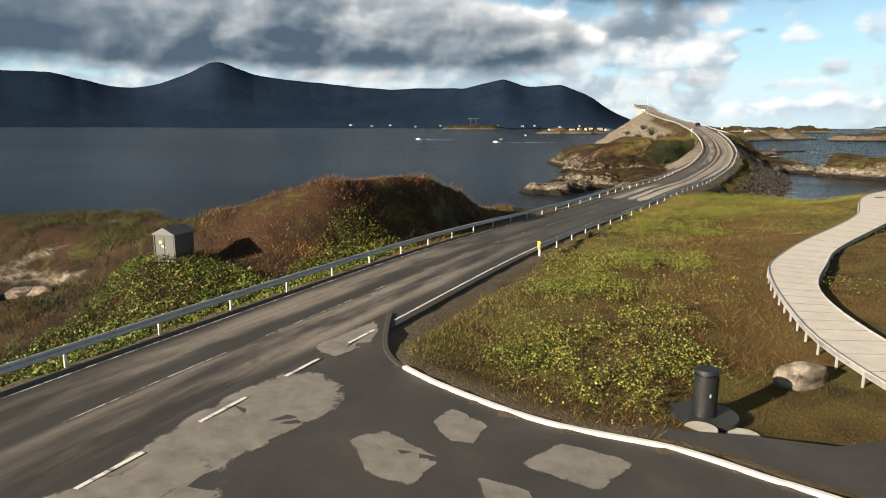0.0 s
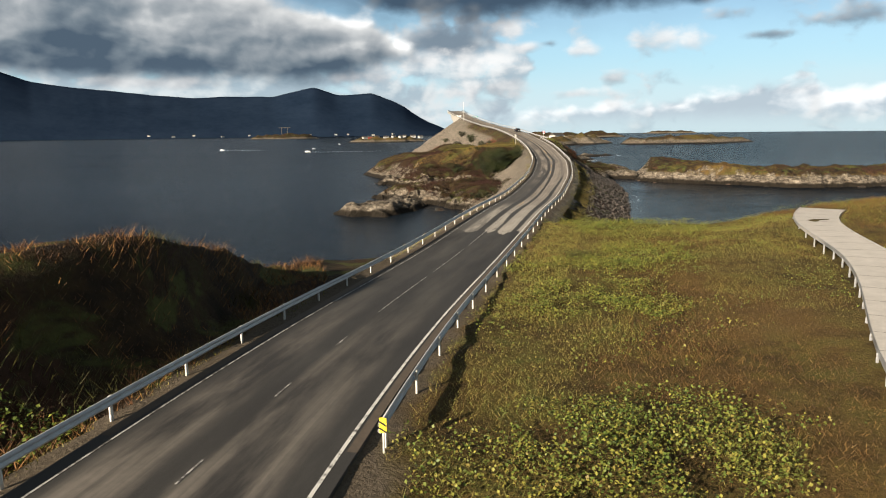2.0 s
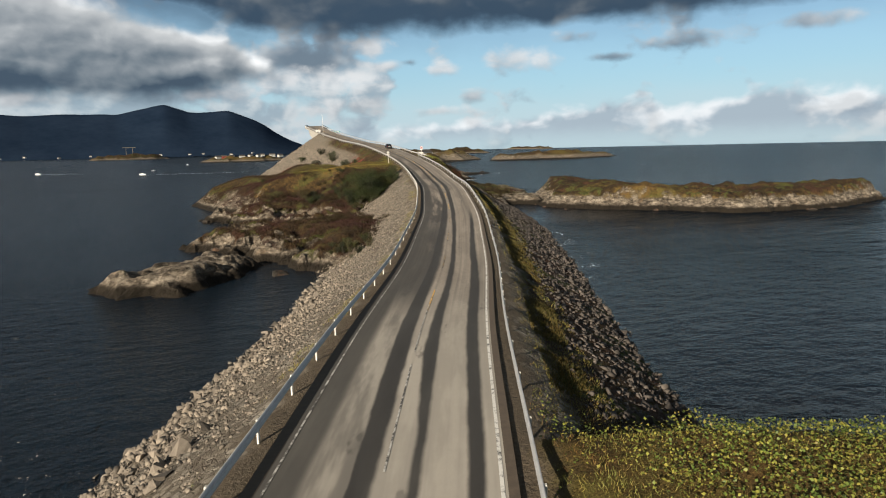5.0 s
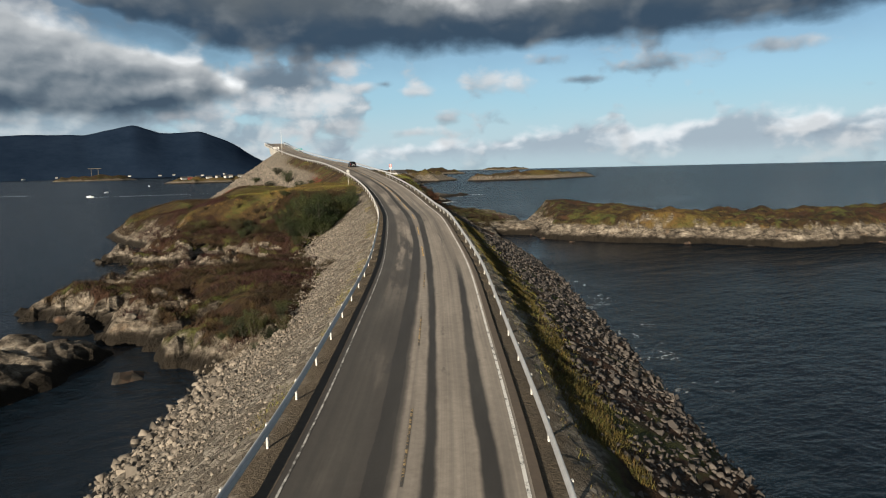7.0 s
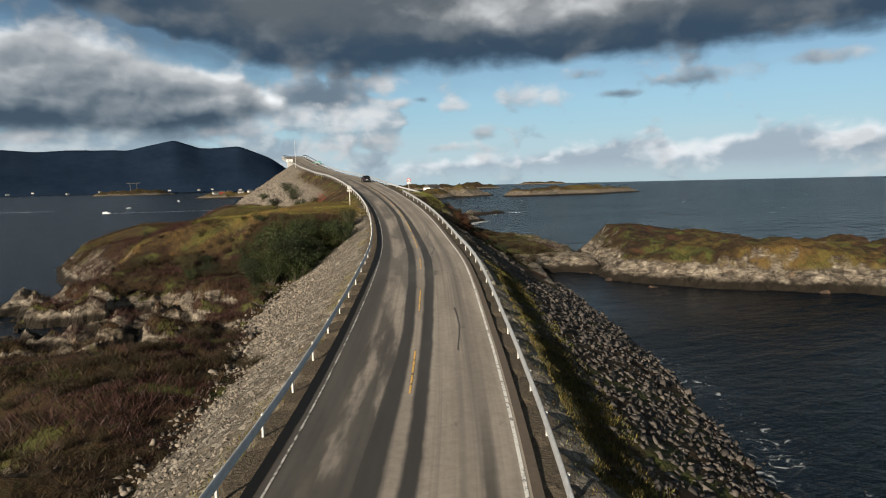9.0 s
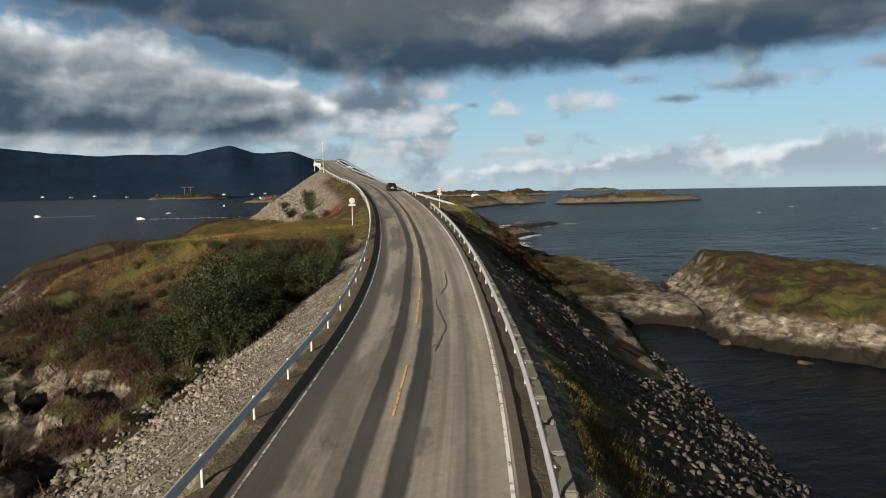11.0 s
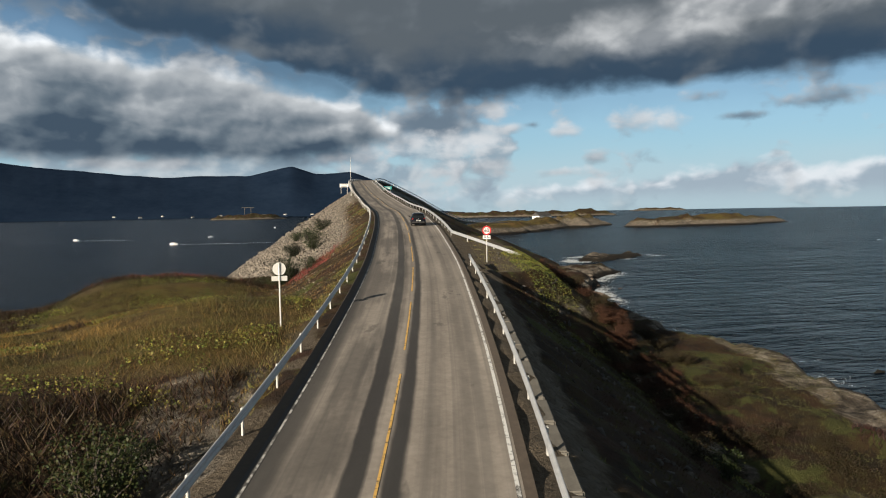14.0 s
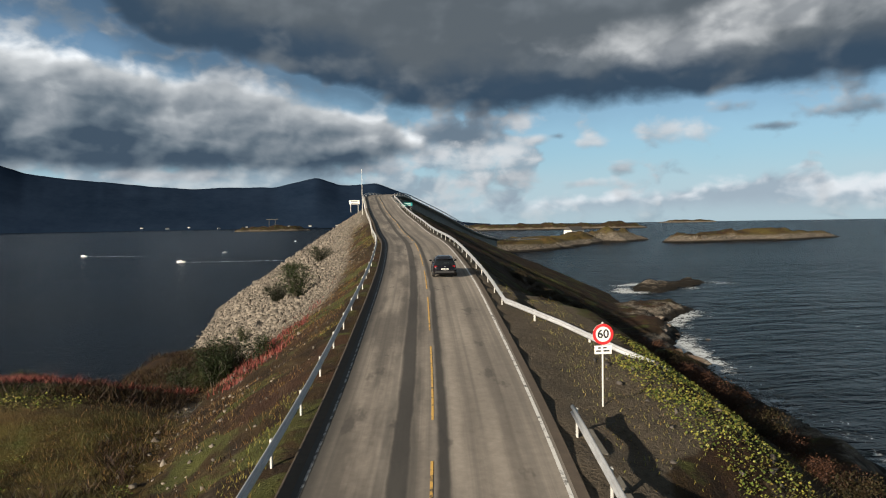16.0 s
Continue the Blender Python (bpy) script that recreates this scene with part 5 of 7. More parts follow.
keep &= (east_in < 1.0) | (r < 12)
keep &= rng.random(len(p)) > 0.85 * step(204, 222, p[:, 1])
p, r = p[keep], r[keep]
sizes = rng.uniform(0.28, 0.60, len(p)) * (0.72 + 0.04 * (r - 6)) * np.where(rng.random(len(p)) < 0.12, 1.45, 1.0)
near = (p[:, 1] > 112) & (p[:, 1] < 140) & (r > 9.5) & (sizes > 0.5)
chosen = np.flatnonzero(near)[:260]
single = np.zeros(len(p), bool)
single[chosen] = True
v, f = scatter_shapes(SHAPES, p[~single] - [0, 0, 0.06], sizes[~single], rng)
tagged(bulk_mesh("stone_layer", v, f, STONE_SHADED, bank_right), kind="stuff")
STONE_MESHES = []
for v, f in SHAPES:
    mesh = bpy.data.meshes.new("stone")
    mesh.from_pydata([tuple(c) for c in v], [], [tuple(int(i) for i in t) for t in f])
    mesh.materials.append(STONE_SHADED)
    STONE_MESHES.append(mesh)
for i in chosen:
    ob = new("stone", STONE_MESHES[int(rng.integers(len(STONE_MESHES)))])
    ob.parent = bank_right
    ob.matrix_world = pose(*(p[i] - [0, 0, 0.06]), *rng.uniform(0, 360, 3)) @ Matrix.Scale(float(sizes[i]), 4)

bank_left = thing("riprap_bank", Matrix.Identity(4), "bank of pale gravel and blasted rock above the shore", "riprap", "riprap banks")
p, r = along_road(rng, 140000, 84, 425, 5.6, 34, -1)
keep = (p[:, 2] > -0.7)
zr = np.interp(p[:, 1], RY, RZ)
on_bank = p[:, 2] > zr - 0.35 - (r - 4.9) * bank_slope(-r, p[:, 1]) - 0.5
on_bank &= p[:, 2] < zr - 0.35 - (r - 4.9) * bank_slope(-r, p[:, 1]) + 0.5
keep &= on_bank
keep &= (p[:, 1] > 92) | (inside(p[:, 0], p[:, 1], SHORE_SOUTH) < 0)
keep &= rng.random(len(p)) < np.where(r < 8, 0.45, 1.0)
brown = step(216, 226, p[:, 1]) * np.maximum(step(292, 276, p[:, 1]), step(9.5, 6.5, r) * step(372, 340, p[:, 1]))
keep &= rng.random(len(p)) > 0.9 * brown
p, r = p[keep], r[keep]
low = np.clip((r - 7) / 8, 0, 1)
sizes = rng.uniform(0.12, 0.30, len(p)) * (1 + 3.2 * low * rng.random(len(p)) ** 3) * (1 - 0.2 * step(135, 165, p[:, 1])) * (1 + 1.1 * step(285, 310, p[:, 1]) * rng.random(len(p)) ** 2)
chosen = np.flatnonzero((p[:, 1] > 100) & (p[:, 1] < 136) & (sizes > 0.42))[:240]
single = np.zeros(len(p), bool)
single[chosen] = True
v, f = scatter_shapes(CHIPS, p[~single], sizes[~single], rng)
tagged(bulk_mesh("stone_layer", v, f, STONE_PALE, bank_left), kind="stuff")
PALE_MESHES = []
for mesh in STONE_MESHES:
    pale_mesh = mesh.copy()
    pale_mesh.materials.clear()
    pale_mesh.materials.append(STONE_PALE)
    PALE_MESHES.append(pale_mesh)
for i in chosen:
    ob = new("stone", PALE_MESHES[int(rng.integers(len(PALE_MESHES)))])
    ob.parent = bank_left
    ob.matrix_world = pose(*p[i], *rng.uniform(0, 360, 3)) @ Matrix.Scale(float(sizes[i]), 4)
# the row of blocks at the water's edge
for k in range(30):
    y = 79 + k * 0.62 + rng.uniform(-0.2, 0.2)
    q = road_at(y, -(8.2 + rng.uniform(-0.9, 0.9)))
    z = float(ground_z(q[:1], q[1:2])[0])
    size = rng.uniform(0.6, 1.15)
    ob = new("rock_block", PALE_MESHES[int(rng.integers(len(PALE_MESHES)))])
    ob.matrix_world = pose(q[0], q[1], z + 0.12, rng.uniform(-25, 25), rng.uniform(-25, 25), rng.uniform(0, 360)) @ Matrix.Scale(float(size), 4)
    tagged(ob, "pale blasted rock block at the edge of the road bank", "rock", "row of rock blocks")

# ---- plants ----


def leaf_build(stops, rough=0.6, single=0.12):
    def build(n, where):
        rnd = n.add("ShaderNodeNewGeometry").outputs["Random Per Island"]
        other = n.add("ShaderNodeObjectInfo").outputs["Random"]
        patchy = n.noise(where, 0.3, 6, 0.68)
        fac = n.math("ADD", n.math("MULTIPLY", rnd, 0.5), n.math("ADD", n.math("MULTIPLY", patchy, 0.75), n.math("SUBTRACT", n.math("MULTIPLY", other, single), 0.12 + single / 2)))
        return {"Base Color": n.ramp(fac, *stops), "Roughness": rough, "Specular IOR Level": 0.25, "Transmission Weight": 0.0}
    return build


GRASS = material("autumn_grass", leaf_build([(0.1, (0.055, 0.033, 0.013)), (0.24, (0.100, 0.060, 0.019)), (0.36, (0.175, 0.120, 0.033)), (0.50, (0.205, 0.172, 0.040)), (0.64, (0.150, 0.150, 0.034)), (0.82, (0.105, 0.130, 0.029))]))
LAWN = material("lawn_grass", leaf_build([(0.1, (0.020, 0.020, 0.007)), (0.35, (0.040, 0.040, 0.011)), (0.55, (0.062, 0.066, 0.015)), (0.78, (0.085, 0.070, 0.020)), (0.95, (0.070, 0.082, 0.018))]))
MOSS = material("green_brown_moss", leaf_build([(0.1, (0.016, 0.015, 0.006)), (0.35, (0.036, 0.034, 0.010)), (0.55, (0.062, 0.056, 0.014)), (0.75, (0.078, 0.080, 0.019)), (0.95, (0.080, 0.048, 0.018))]))
LEAVES = material("yellow_green_leaves", leaf_build([(0.1, (0.069, 0.103, 0.021)), (0.30, (0.081, 0.113, 0.021)), (0.46, (0.138, 0.155, 0.029)), (0.60, (0.218, 0.207, 0.039)), (0.74, (0.132, 0.098, 0.025)), (0.97, (0.287, 0.236, 0.053))], 0.5))
DARK_LEAVES = material("green_leaves", leaf_build([(0.1, (0.027, 0.049, 0.011)), (0.42, (0.080, 0.114, 0.021)), (0.66, (0.155, 0.179, 0.030)), (0.92, (0.281, 0.268, 0.055))], 0.45))
# shade over the headland is put into these low heather tones
HEATHER = material("shaded_brown_heather", leaf_build([(0.1, (0.007, 0.005, 0.003)), (0.32, (0.017, 0.009, 0.006)), (0.46, (0.034, 0.015, 0.009)), (0.58, (0.025, 0.021, 0.007)), (0.74, (0.055, 0.031, 0.011)), (0.92, (0.022, 0.029, 0.007))]))
RUST = material("rust_heather", leaf_build([(0.1, (0.031, 0.019, 0.010)), (0.34, (0.064, 0.031, 0.014)), (0.5, (0.144, 0.066, 0.024)), (0.66, (0.302, 0.162, 0.052)), (0.9, (0.086, 0.083, 0.023))]))
STRAW = material("straw_grass", leaf_build([(0.1, (0.060, 0.038, 0.014)), (0.4, (0.170, 0.105, 0.029)), (0.62, (0.27, 0.175, 0.045)), (0.9, (0.22, 0.105, 0.035))]))
BROWN_GRASS = material("brown_grass", leaf_build([(0.1, (0.024, 0.014, 0.007)), (0.30, (0.062, 0.034, 0.013)), (0.46, (0.115, 0.060, 0.020)), (0.62, (0.175, 0.105, 0.031)), (0.9, (0.085, 0.078, 0.021))]))
DULL_RED = material("dull_red_heath", leaf_build([(0.1, (0.013, 0.006, 0.005)), (0.5, (0.036, 0.014, 0.012)), (0.9, (0.054, 0.027, 0.016))]))
RED_PLANTS = material("red_autumn_plants", leaf_build([(0.1, (0.055, 0.016, 0.014)), (0.5, (0.160, 0.036, 0.031)), (0.9, (0.180, 0.074, 0.042))]))
GOLD = material("golden_grass", leaf_build([(0.1, (0.028, 0.029, 0.009)), (0.34, (0.053, 0.053, 0.013)), (0.52, (0.099, 0.079, 0.020)), (0.70, (0.146, 0.095, 0.026)), (0.9, (0.073, 0.074, 0.018))]))
SHRUB = material("shrub_leaves", leaf_build([(0.05, (0.007, 0.010, 0.003)), (0.3, (0.015, 0.024, 0.007)), (0.55, (0.025, 0.038, 0.009)), (0.74, (0.043, 0.049, 0.012)), (0.86, (0.039, 0.034, 0.011)), (0.99, (0.043, 0.023, 0.011))], 0.6, 0.85))
BROWN_SHRUB = material("brown_shrub_leaves", leaf_build([(0.05, (0.006, 0.004, 0.003)), (0.3, (0.017, 0.014, 0.005)), (0.5, (0.029, 0.016, 0.008)), (0.7, (0.025, 0.024, 0.007)), (0.95, (0.046, 0.026, 0.010))], 0.7, 0.55))
DRY_SHRUB = material("dry_red_shrub", leaf_build([(0.05, (0.018, 0.010, 0.006)), (0.4, (0.050, 0.022, 0.012)), (0.65, (0.080, 0.036, 0.018)), (0.95, (0.064, 0.046, 0.018))], 0.7))
BARK = plain("grey_bark", (0.055, 0.044, 0.034), 0.9, 0.0, 6, 0.3, 0.4)


def blades(name, x, y, tall, wide, mat, rng, parent=None, lean=0.5, sink=0.05):
    """Blades of grass: a bent pair of triangles each."""
    n = len(x)
    z = ground_z(x, y) - sink
    a = rng.uniform(0, 2 * math.pi, n)
    side = np.stack([np.cos(a), np.sin(a), np.zeros(n)], 1) * (wide / 2)[:, None]
    b = rng.uniform(0, 2 * math.pi, n)
    tip = np.stack([np.cos(b) * lean, np.sin(b) * lean, np.ones(n)], 1) * tall[:, None]
    base = np.stack([x, y, z], 1)
    verts = np.stack([base - side, base + side, base + tip], 1).reshape(-1, 3)
    return bulk_mesh(name, verts, np.arange(3 * n).reshape(n, 3), mat, parent)


def leaves(name, x, y, lift, size, mat, rng, parent=None, flat=0.6):
    """Broad leaves: a folded pair of triangles each, mostly facing up."""
    n = len(x)
    z = ground_z(x, y) + lift
    up = rng.normal(size=(n, 3)) * flat + [0, 0, 1.0]
    up /= np.linalg.norm(up, axis=1)[:, None]
    one_way = np.cross(up, rng.normal(size=(n, 3)))
    one_way /= np.linalg.norm(one_way, axis=1)[:, None]
    other = np.cross(up, one_way)
    c = np.stack([x, y, z], 1)
    s = (size / 2)[:, None]
    verts = np.stack([c - one_way * s, c + other * s * 0.85 + up * s * 0.3, c + one_way * s, c - other * s * 0.85 + up * s * 0.3], 1).reshape(-1, 3)
    k = np.arange(n) * 4
    faces = np.concatenate([np.stack([k, k + 2, k + 1], 1), np.stack([k, k + 3, k + 2], 1)])
    return bulk_mesh(name, verts, faces, mat, parent)


def field(rng, n, x0, x1, y0, y1):
    return rng.uniform(x0, x1, n), rng.uniform(y0, y1, n)


def on_meadow(x, y):
    side, _ = road_far(x, y)
    ok = (side > np.where(y > 44, 4.65, 5.3)) & (inside(x, y, SHORE_SOUTH) > 1.5) & (inside(x, y, LOT_OUTLINE) < -0.35)
    walk_outline = [tuple(q) for q in one] + [tuple(q) for q in two[::-1]]
    return ok & (inside(x, y, walk_outline) < -0.15) & (np.hypot(x - 8.1, y - 19.8) > 1.5) & ~((y < 18.5) & (x > 6)) & (ground_z(x, y) > 1.0)


rng = np.random.default_rng(11)
x, y = field(rng, 520000, -3, 75, 14, 97)
keep = on_meadow(x, y) & (rng.random(len(x)) < np.clip(1.4 - np.hypot(x - 10, y - 45) / 75, 0.25, 1))
x, y = x[keep], y[keep]
thick = fractal(x, y, 6.0, 3, 44)
tall = rng.uniform(0.08, 0.26, len(x)) * (1 + 1.0 * thick) * np.where(x > 46, 1.5, 1.0)
t = np.clip((y - 22) / 40, 0, 1)
near_road, _ = road_far(x, y)
russet = ((y < 58 + 7 * fractal(x, y, 6, 3, 43)) & (near_road > 12 + 5 * fractal(x, y, 5, 3, 39)) & (fractal(x, y, 3, 3, 40) > -0.25)) | (np.abs(x - 14.5 - 10 * t) < (2.2 + 1.0 * t + 3.0 * fractal(x, y, 5, 3, 45)) * (y < 66)) | (x > np.interp(y, [20, 27, 37, 48, 60, 73], [17, 18, 21, 29, 39, 48])) | (fractal(x, y, 4, 3, 46) > 0.40)
russet |= np.hypot((x - 31) / 6, (y - 72) / 4.5) < 1 + 0.7 * fractal(x, y, 4, 3, 46)
lawn = (y < 24.0 + fractal(x, y, 3, 2, 41)) & (x > 7.0)
russet &= ~lawn
wide = rng.uniform(0.012, 0.030, len(x))
for name, pick, mat, label in (("lawn_grass", lawn, LAWN, "short dark olive grass beside the litter bin"), ("meadow_grass", ~russet & ~lawn, GRASS, "olive and yellow autumn meadow grass"), ("brown_grass", russet, BROWN_GRASS, "russet withered grass between the meadow plants")):
    tagged(blades(name, x[pick], y[pick], tall[pick], wide[pick], mat, rng, lean=0.9), label, "grass", kind="stuff")
tuft = 900
tagged(blades("grass_tuft", rng.normal(24.0, 0.75, tuft), rng.normal(71.0, 0.65, tuft), rng.uniform(0.35, 0.75, tuft), rng.uniform(0.02, 0.045, tuft), LAWN, rng, lean=0.6), "tall dark green tuft of grass in the meadow", "grass", kind="stuff")
PATCHES = [(23.6, 68.4, 1.3, 1.2), (25.6, 68.3, 1.2, 1.0), (7.2, 35.1, 3.4, 1.0), (13.2, 43.7, 4.2, 1.0), (19.6, 59.5, 4.5, 0.9), (25, 66.6, 4.5, 0.7), (3.0, 23.7, 2.0, 0.8), (8.4, 24.6, 2.2, 0.9), (5.5, 21.2, 1.8, 0.7), (4.6, 27.6, 2.2, 0.6), (9.5, 29.5, 2.4, 0.55), (23.1, 68.0, 3.0, 1.0), (28.6, 72, 3.4, 0.6), (34, 82, 7.0, 0.5), (16, 70, 5, 0.4), (8, 42, 3, 0.5)]
x, y = field(rng, 900000, -2, 60, 17, 95)
weight = np.zeros(len(x))
for a, b, size, w in PATCHES:
    weight = np.maximum(weight, w * step(size * 1.12, size * 0.7, np.hypot(x - a, y - b) + 0.35 * size * fractal(x, y, 2.0, 3, 38)))
weight = 1.25 * weight * step(-0.40, 0.25, fractal(x, y, 1.3, 3, 47)) + 0.10 * step(0.0, 0.4, fractal(x, y, 4.0, 3, 48))
keep = on_meadow(x, y) & (rng.random(len(x)) < weight)
x, y = x[keep], y[keep]
tagged(leaves("leafy_plants", x, y, rng.uniform(0.05, 0.55, len(x)) * (1 + 0.5 * fractal(x, y, 1.6, 2, 49)), rng.uniform(0.05, 0.125, len(x)), LEAVES, rng), "yellow-green broad-leaved meadow plants", "plants", kind="stuff")
# small leaves all over the meadow
x, y = field(rng, 400000, 5, 62, 44, 96)
keep = on_meadow(x, y) & (rng.random(len(x)) < 0.48 * step(-0.25, 0.40, fractal(x, y, 3.0, 4, 42)) * np.where(road_far(x, y)[0] > 17 + 6 * fractal(x, y, 7, 3, 39), step(62, 78, y), 1.0) * np.where(np.abs(x - 14.5 - 10 * np.clip((y - 22) / 40, 0, 1)) < 4.0, 0.08, 1.0) * step(46, 62, y))
x, y = x[keep], y[keep]
tagged(leaves("small_leaves", x, y, rng.uniform(0.03, 0.32, len(x)), rng.uniform(0.03, 0.085, len(x)), LEAVES, rng, flat=0.8), "small yellow-green leaves among the meadow grass", "plants", kind="stuff")
# leafy bank left of the road
x, y = field(rng, 230000, -40, 2, 8, 60)
side, _ = road_far(x, y)
keep = (side < -5.4) & (inside(x, y, SHORE_SOUTH) > 3) & (ground_z(x, y) < 8.6) & (fractal(x, y, 6, 3, 51) + 0.75 - np.maximum(-side - 17, 0) * 0.06 > 0.35) & ((y < 40.5 + 0.28 * np.maximum(-x - 8, 0)) | ((side > -10.5) & (y < 50))) & (x > -22.6 + 1.2 * fractal(x, y, 3, 2, 52) - 14 * (y < 26))
x, y = x[keep], y[keep]
tagged(leaves("leafy_plants", x, y, rng.uniform(0.02, 0.5, len(x)) + 0.4 * fractal(x, y, 1.7, 3, 52), rng.uniform(0.08, 0.19, len(x)), DARK_LEAVES, rng), "dense green broad-leaved plants on the roadside bank", "plants", kind="stuff")
# heath on the hillock and the headland
x, y = field(rng, 220000, -64, 6, 22, 84)
side, _ = road_far(x, y)
keep = (side < -5.0) & (inside(x, y, SHORE_SOUTH) > 1.0) & (ground_z(x, y) > 2.0)
x, y = x[keep], y[keep]
# moss also fills the gully, its darker colour carrying the shadow there
mossy = (x < -18 + 3 * fractal(x, y, 6, 2, 58)) | ((y < 38) & (x < -8)) | ((fractal(x, y, 4, 3, 59) > 0.10) & (x < 2))
for name, pick, mat, label in (("heath", ~mossy, RUST, "rust-brown heather and dry grass on the hillock"), ("moss", mossy, MOSS, "green-brown moss and short heath on the point, its dark tone also the gully's shadow")):
    tagged(blades(name, x[pick], y[pick], rng.uniform(0.12, 0.5, pick.sum()) * np.clip(1 + 1.6 * fractal(x[pick], y[pick], 2.4, 3, 78), 0.15, 2.2), rng.uniform(0.02, 0.05, pick.sum()), mat, rng, lean=0.8), label, "heath", kind="stuff")


def on_headland(x, y, low=3.0):
    side, zr = road_far(x, y)
    z = ground_z(x, y)
    bank = zr - 0.35 - (np.abs(side) - 4.9) * bank_slope(side, y)
    return (side < -6) & (inside(x, y, SHORE_WEST) > 1) & (z > bank + 0.35) & (z > low)


x, y = field(rng, 560000, 28, 90, 150, 312)
keep = on_headland(x, y, 1.3) & (fractal(x, y, 8, 3, 57) > -0.6)
x, y = x[keep], y[keep]
low_red = y < 262
def near_line(x, y, line):
    """Metres from a broken line."""
    best = np.full(x.shape, 1e9)
    for (ax, ay), (bx, by) in zip(line, line[1:]):
        t = np.clip(((x - ax) * (bx - ax) + (y - ay) * (by - ay)) / ((bx - ax) ** 2 + (by - ay) ** 2), 0, 1)
        best = np.minimum(best, np.hypot(x - ax - t * (bx - ax), y - ay - t * (by - ay)))
    return best


patchy = fractal(x, y, 5, 3, 50)
straw = (near_line(x, y, [(48, 238), (53, 235), (57, 227), (61, 229), (64, 236)]) < 2.8 + 2.4 * patchy) | ((y > 234) & (y < 256) & (x > 58) & (x < 71 + 3 * patchy) & (fractal(x, y, 4, 3, 56) > 0.05))
tip = (np.hypot((x - 44) / 8, (y - 262) / 7) < 1 + 0.5 * patchy) & (ground_z(x, y) > 2.5)
gold = tip | ((fractal(x, y, 16, 3, 53) > -0.6) & (y > 227 + 3 * patchy) & (y < 268) & (x > 59 + 3 * patchy))
red = (((fractal(x, y, 7, 3, 54) > -0.12) & (y > 196) & (y < 258) & (x < 64)) | ((fractal(x, y, 6, 3, 54) > 0.22) & (y <= 196)) | ((np.hypot((x - 70) / 13, (y - 274.5 - 0.12 * (x - 70)) / 3.4) < 1) & (fractal(x, y, 3, 3, 55) > -0.35))) & ~gold
tall, wide = rng.uniform(0.15, 0.55, len(x)) * np.clip(1 + 1.1 * fractal(x, y, 2.2, 3, 77), 0.25, 2), rng.uniform(0.03, 0.075, len(x))
gold, red = gold & ~straw, red & ~straw
olive = gold & ((y > 254 + 4 * patchy) | ((y > 236) & (x > 70 + 3 * patchy) & (fractal(x, y, 6, 3, 56) > -0.12))) & (x > 58)
gold = gold & ~olive
short = gold | straw | olive
tall, wide = np.where(short, tall * (0.75 + 0.6 * fractal(x, y, 1.6, 3, 79)), tall), np.where(short, wide * 0.42, wide)
plain_heath = ~gold & ~red & ~straw & ~olive
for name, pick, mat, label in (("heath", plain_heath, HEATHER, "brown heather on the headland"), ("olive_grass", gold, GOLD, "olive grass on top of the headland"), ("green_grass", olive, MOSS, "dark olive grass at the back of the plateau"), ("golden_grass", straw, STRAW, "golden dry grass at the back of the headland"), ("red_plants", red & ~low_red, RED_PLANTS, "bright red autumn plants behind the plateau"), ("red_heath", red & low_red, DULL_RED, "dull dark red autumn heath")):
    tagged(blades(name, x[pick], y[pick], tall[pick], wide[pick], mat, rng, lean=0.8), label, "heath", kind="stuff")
# brown growth on the slope between the rail and the headland
p, r = along_road(rng, 70000, 214, 362, 5.2, 17, -1)
zr = np.interp(p[:, 1], RY, RZ)
keep = (p[:, 2] > zr - 0.35 - (r - 4.9) * bank_slope(-r, p[:, 1]) - 0.7)
keep &= rng.random(len(p)) < step(216, 228, p[:, 1]) * np.maximum(step(292, 276, p[:, 1]), step(9.5, 6.5, r) * step(372, 340, p[:, 1])) * step(-0.5, 0.3, fractal(p[:, 0], p[:, 1], 4, 3, 63))
p, r = p[keep], r[keep]
red = (p[:, 1] > 268) & (p[:, 1] < 306) & (r > 8.5) & (r < 12.5) & (fractal(p[:, 0], p[:, 1], 3, 3, 64) > -0.2)
tagged(blades("slope_grass", p[~red, 0], p[~red, 1], rng.uniform(0.08, 0.30, (~red).sum()), rng.uniform(0.02, 0.045, (~red).sum()), BROWN_GRASS, rng), "dry brown grass on the slope under the guard rail", "grass", kind="stuff")
tagged(blades("red_plants", p[red, 0], p[red, 1], rng.uniform(0.2, 0.55, red.sum()), rng.uniform(0.05, 0.10, red.sum()), RED_PLANTS, rng), "red autumn plants climbing the slope below the rail", "plants", kind="stuff")
# leafy plants strewn over the plateau
x, y = field(rng, 60000, 55, 82, 224, 268)
keep = on_headland(x, y, 6.5) & (fractal(x, y, 4, 3, 65) > 0.12)
x, y = x[keep], y[keep]
tagged(leaves("leafy_plants", x, y, rng.uniform(0.03, 0.30, len(x)), rng.uniform(0.06, 0.14, len(x)), LEAVES, rng), "small yellow-green leafy plants among the plateau grass", "plants", kind="stuff")
# verge and bank plants beside the rails
p, r = along_road(rng, 120000, 60, 330, 5.0, 8.6, 1)
keep = (fractal(p[:, 0], p[:, 1], 5, 3, 61) > -0.35) & (r > 5.6 - 1.5 * (rng.random(len(r)) < 0.25)) & ((p[:, 1] < 184) | (rng.random(len(r)) < np.where(p[:, 1] < 243, 0.03, 0.22)))
strip, _ = along_road(rng, 60000, 98, 188, 5.7, 7.7, 1)
strip = strip[(fractal(strip[:, 0], strip[:, 1], 3.5, 3, 73) > -0.15)]
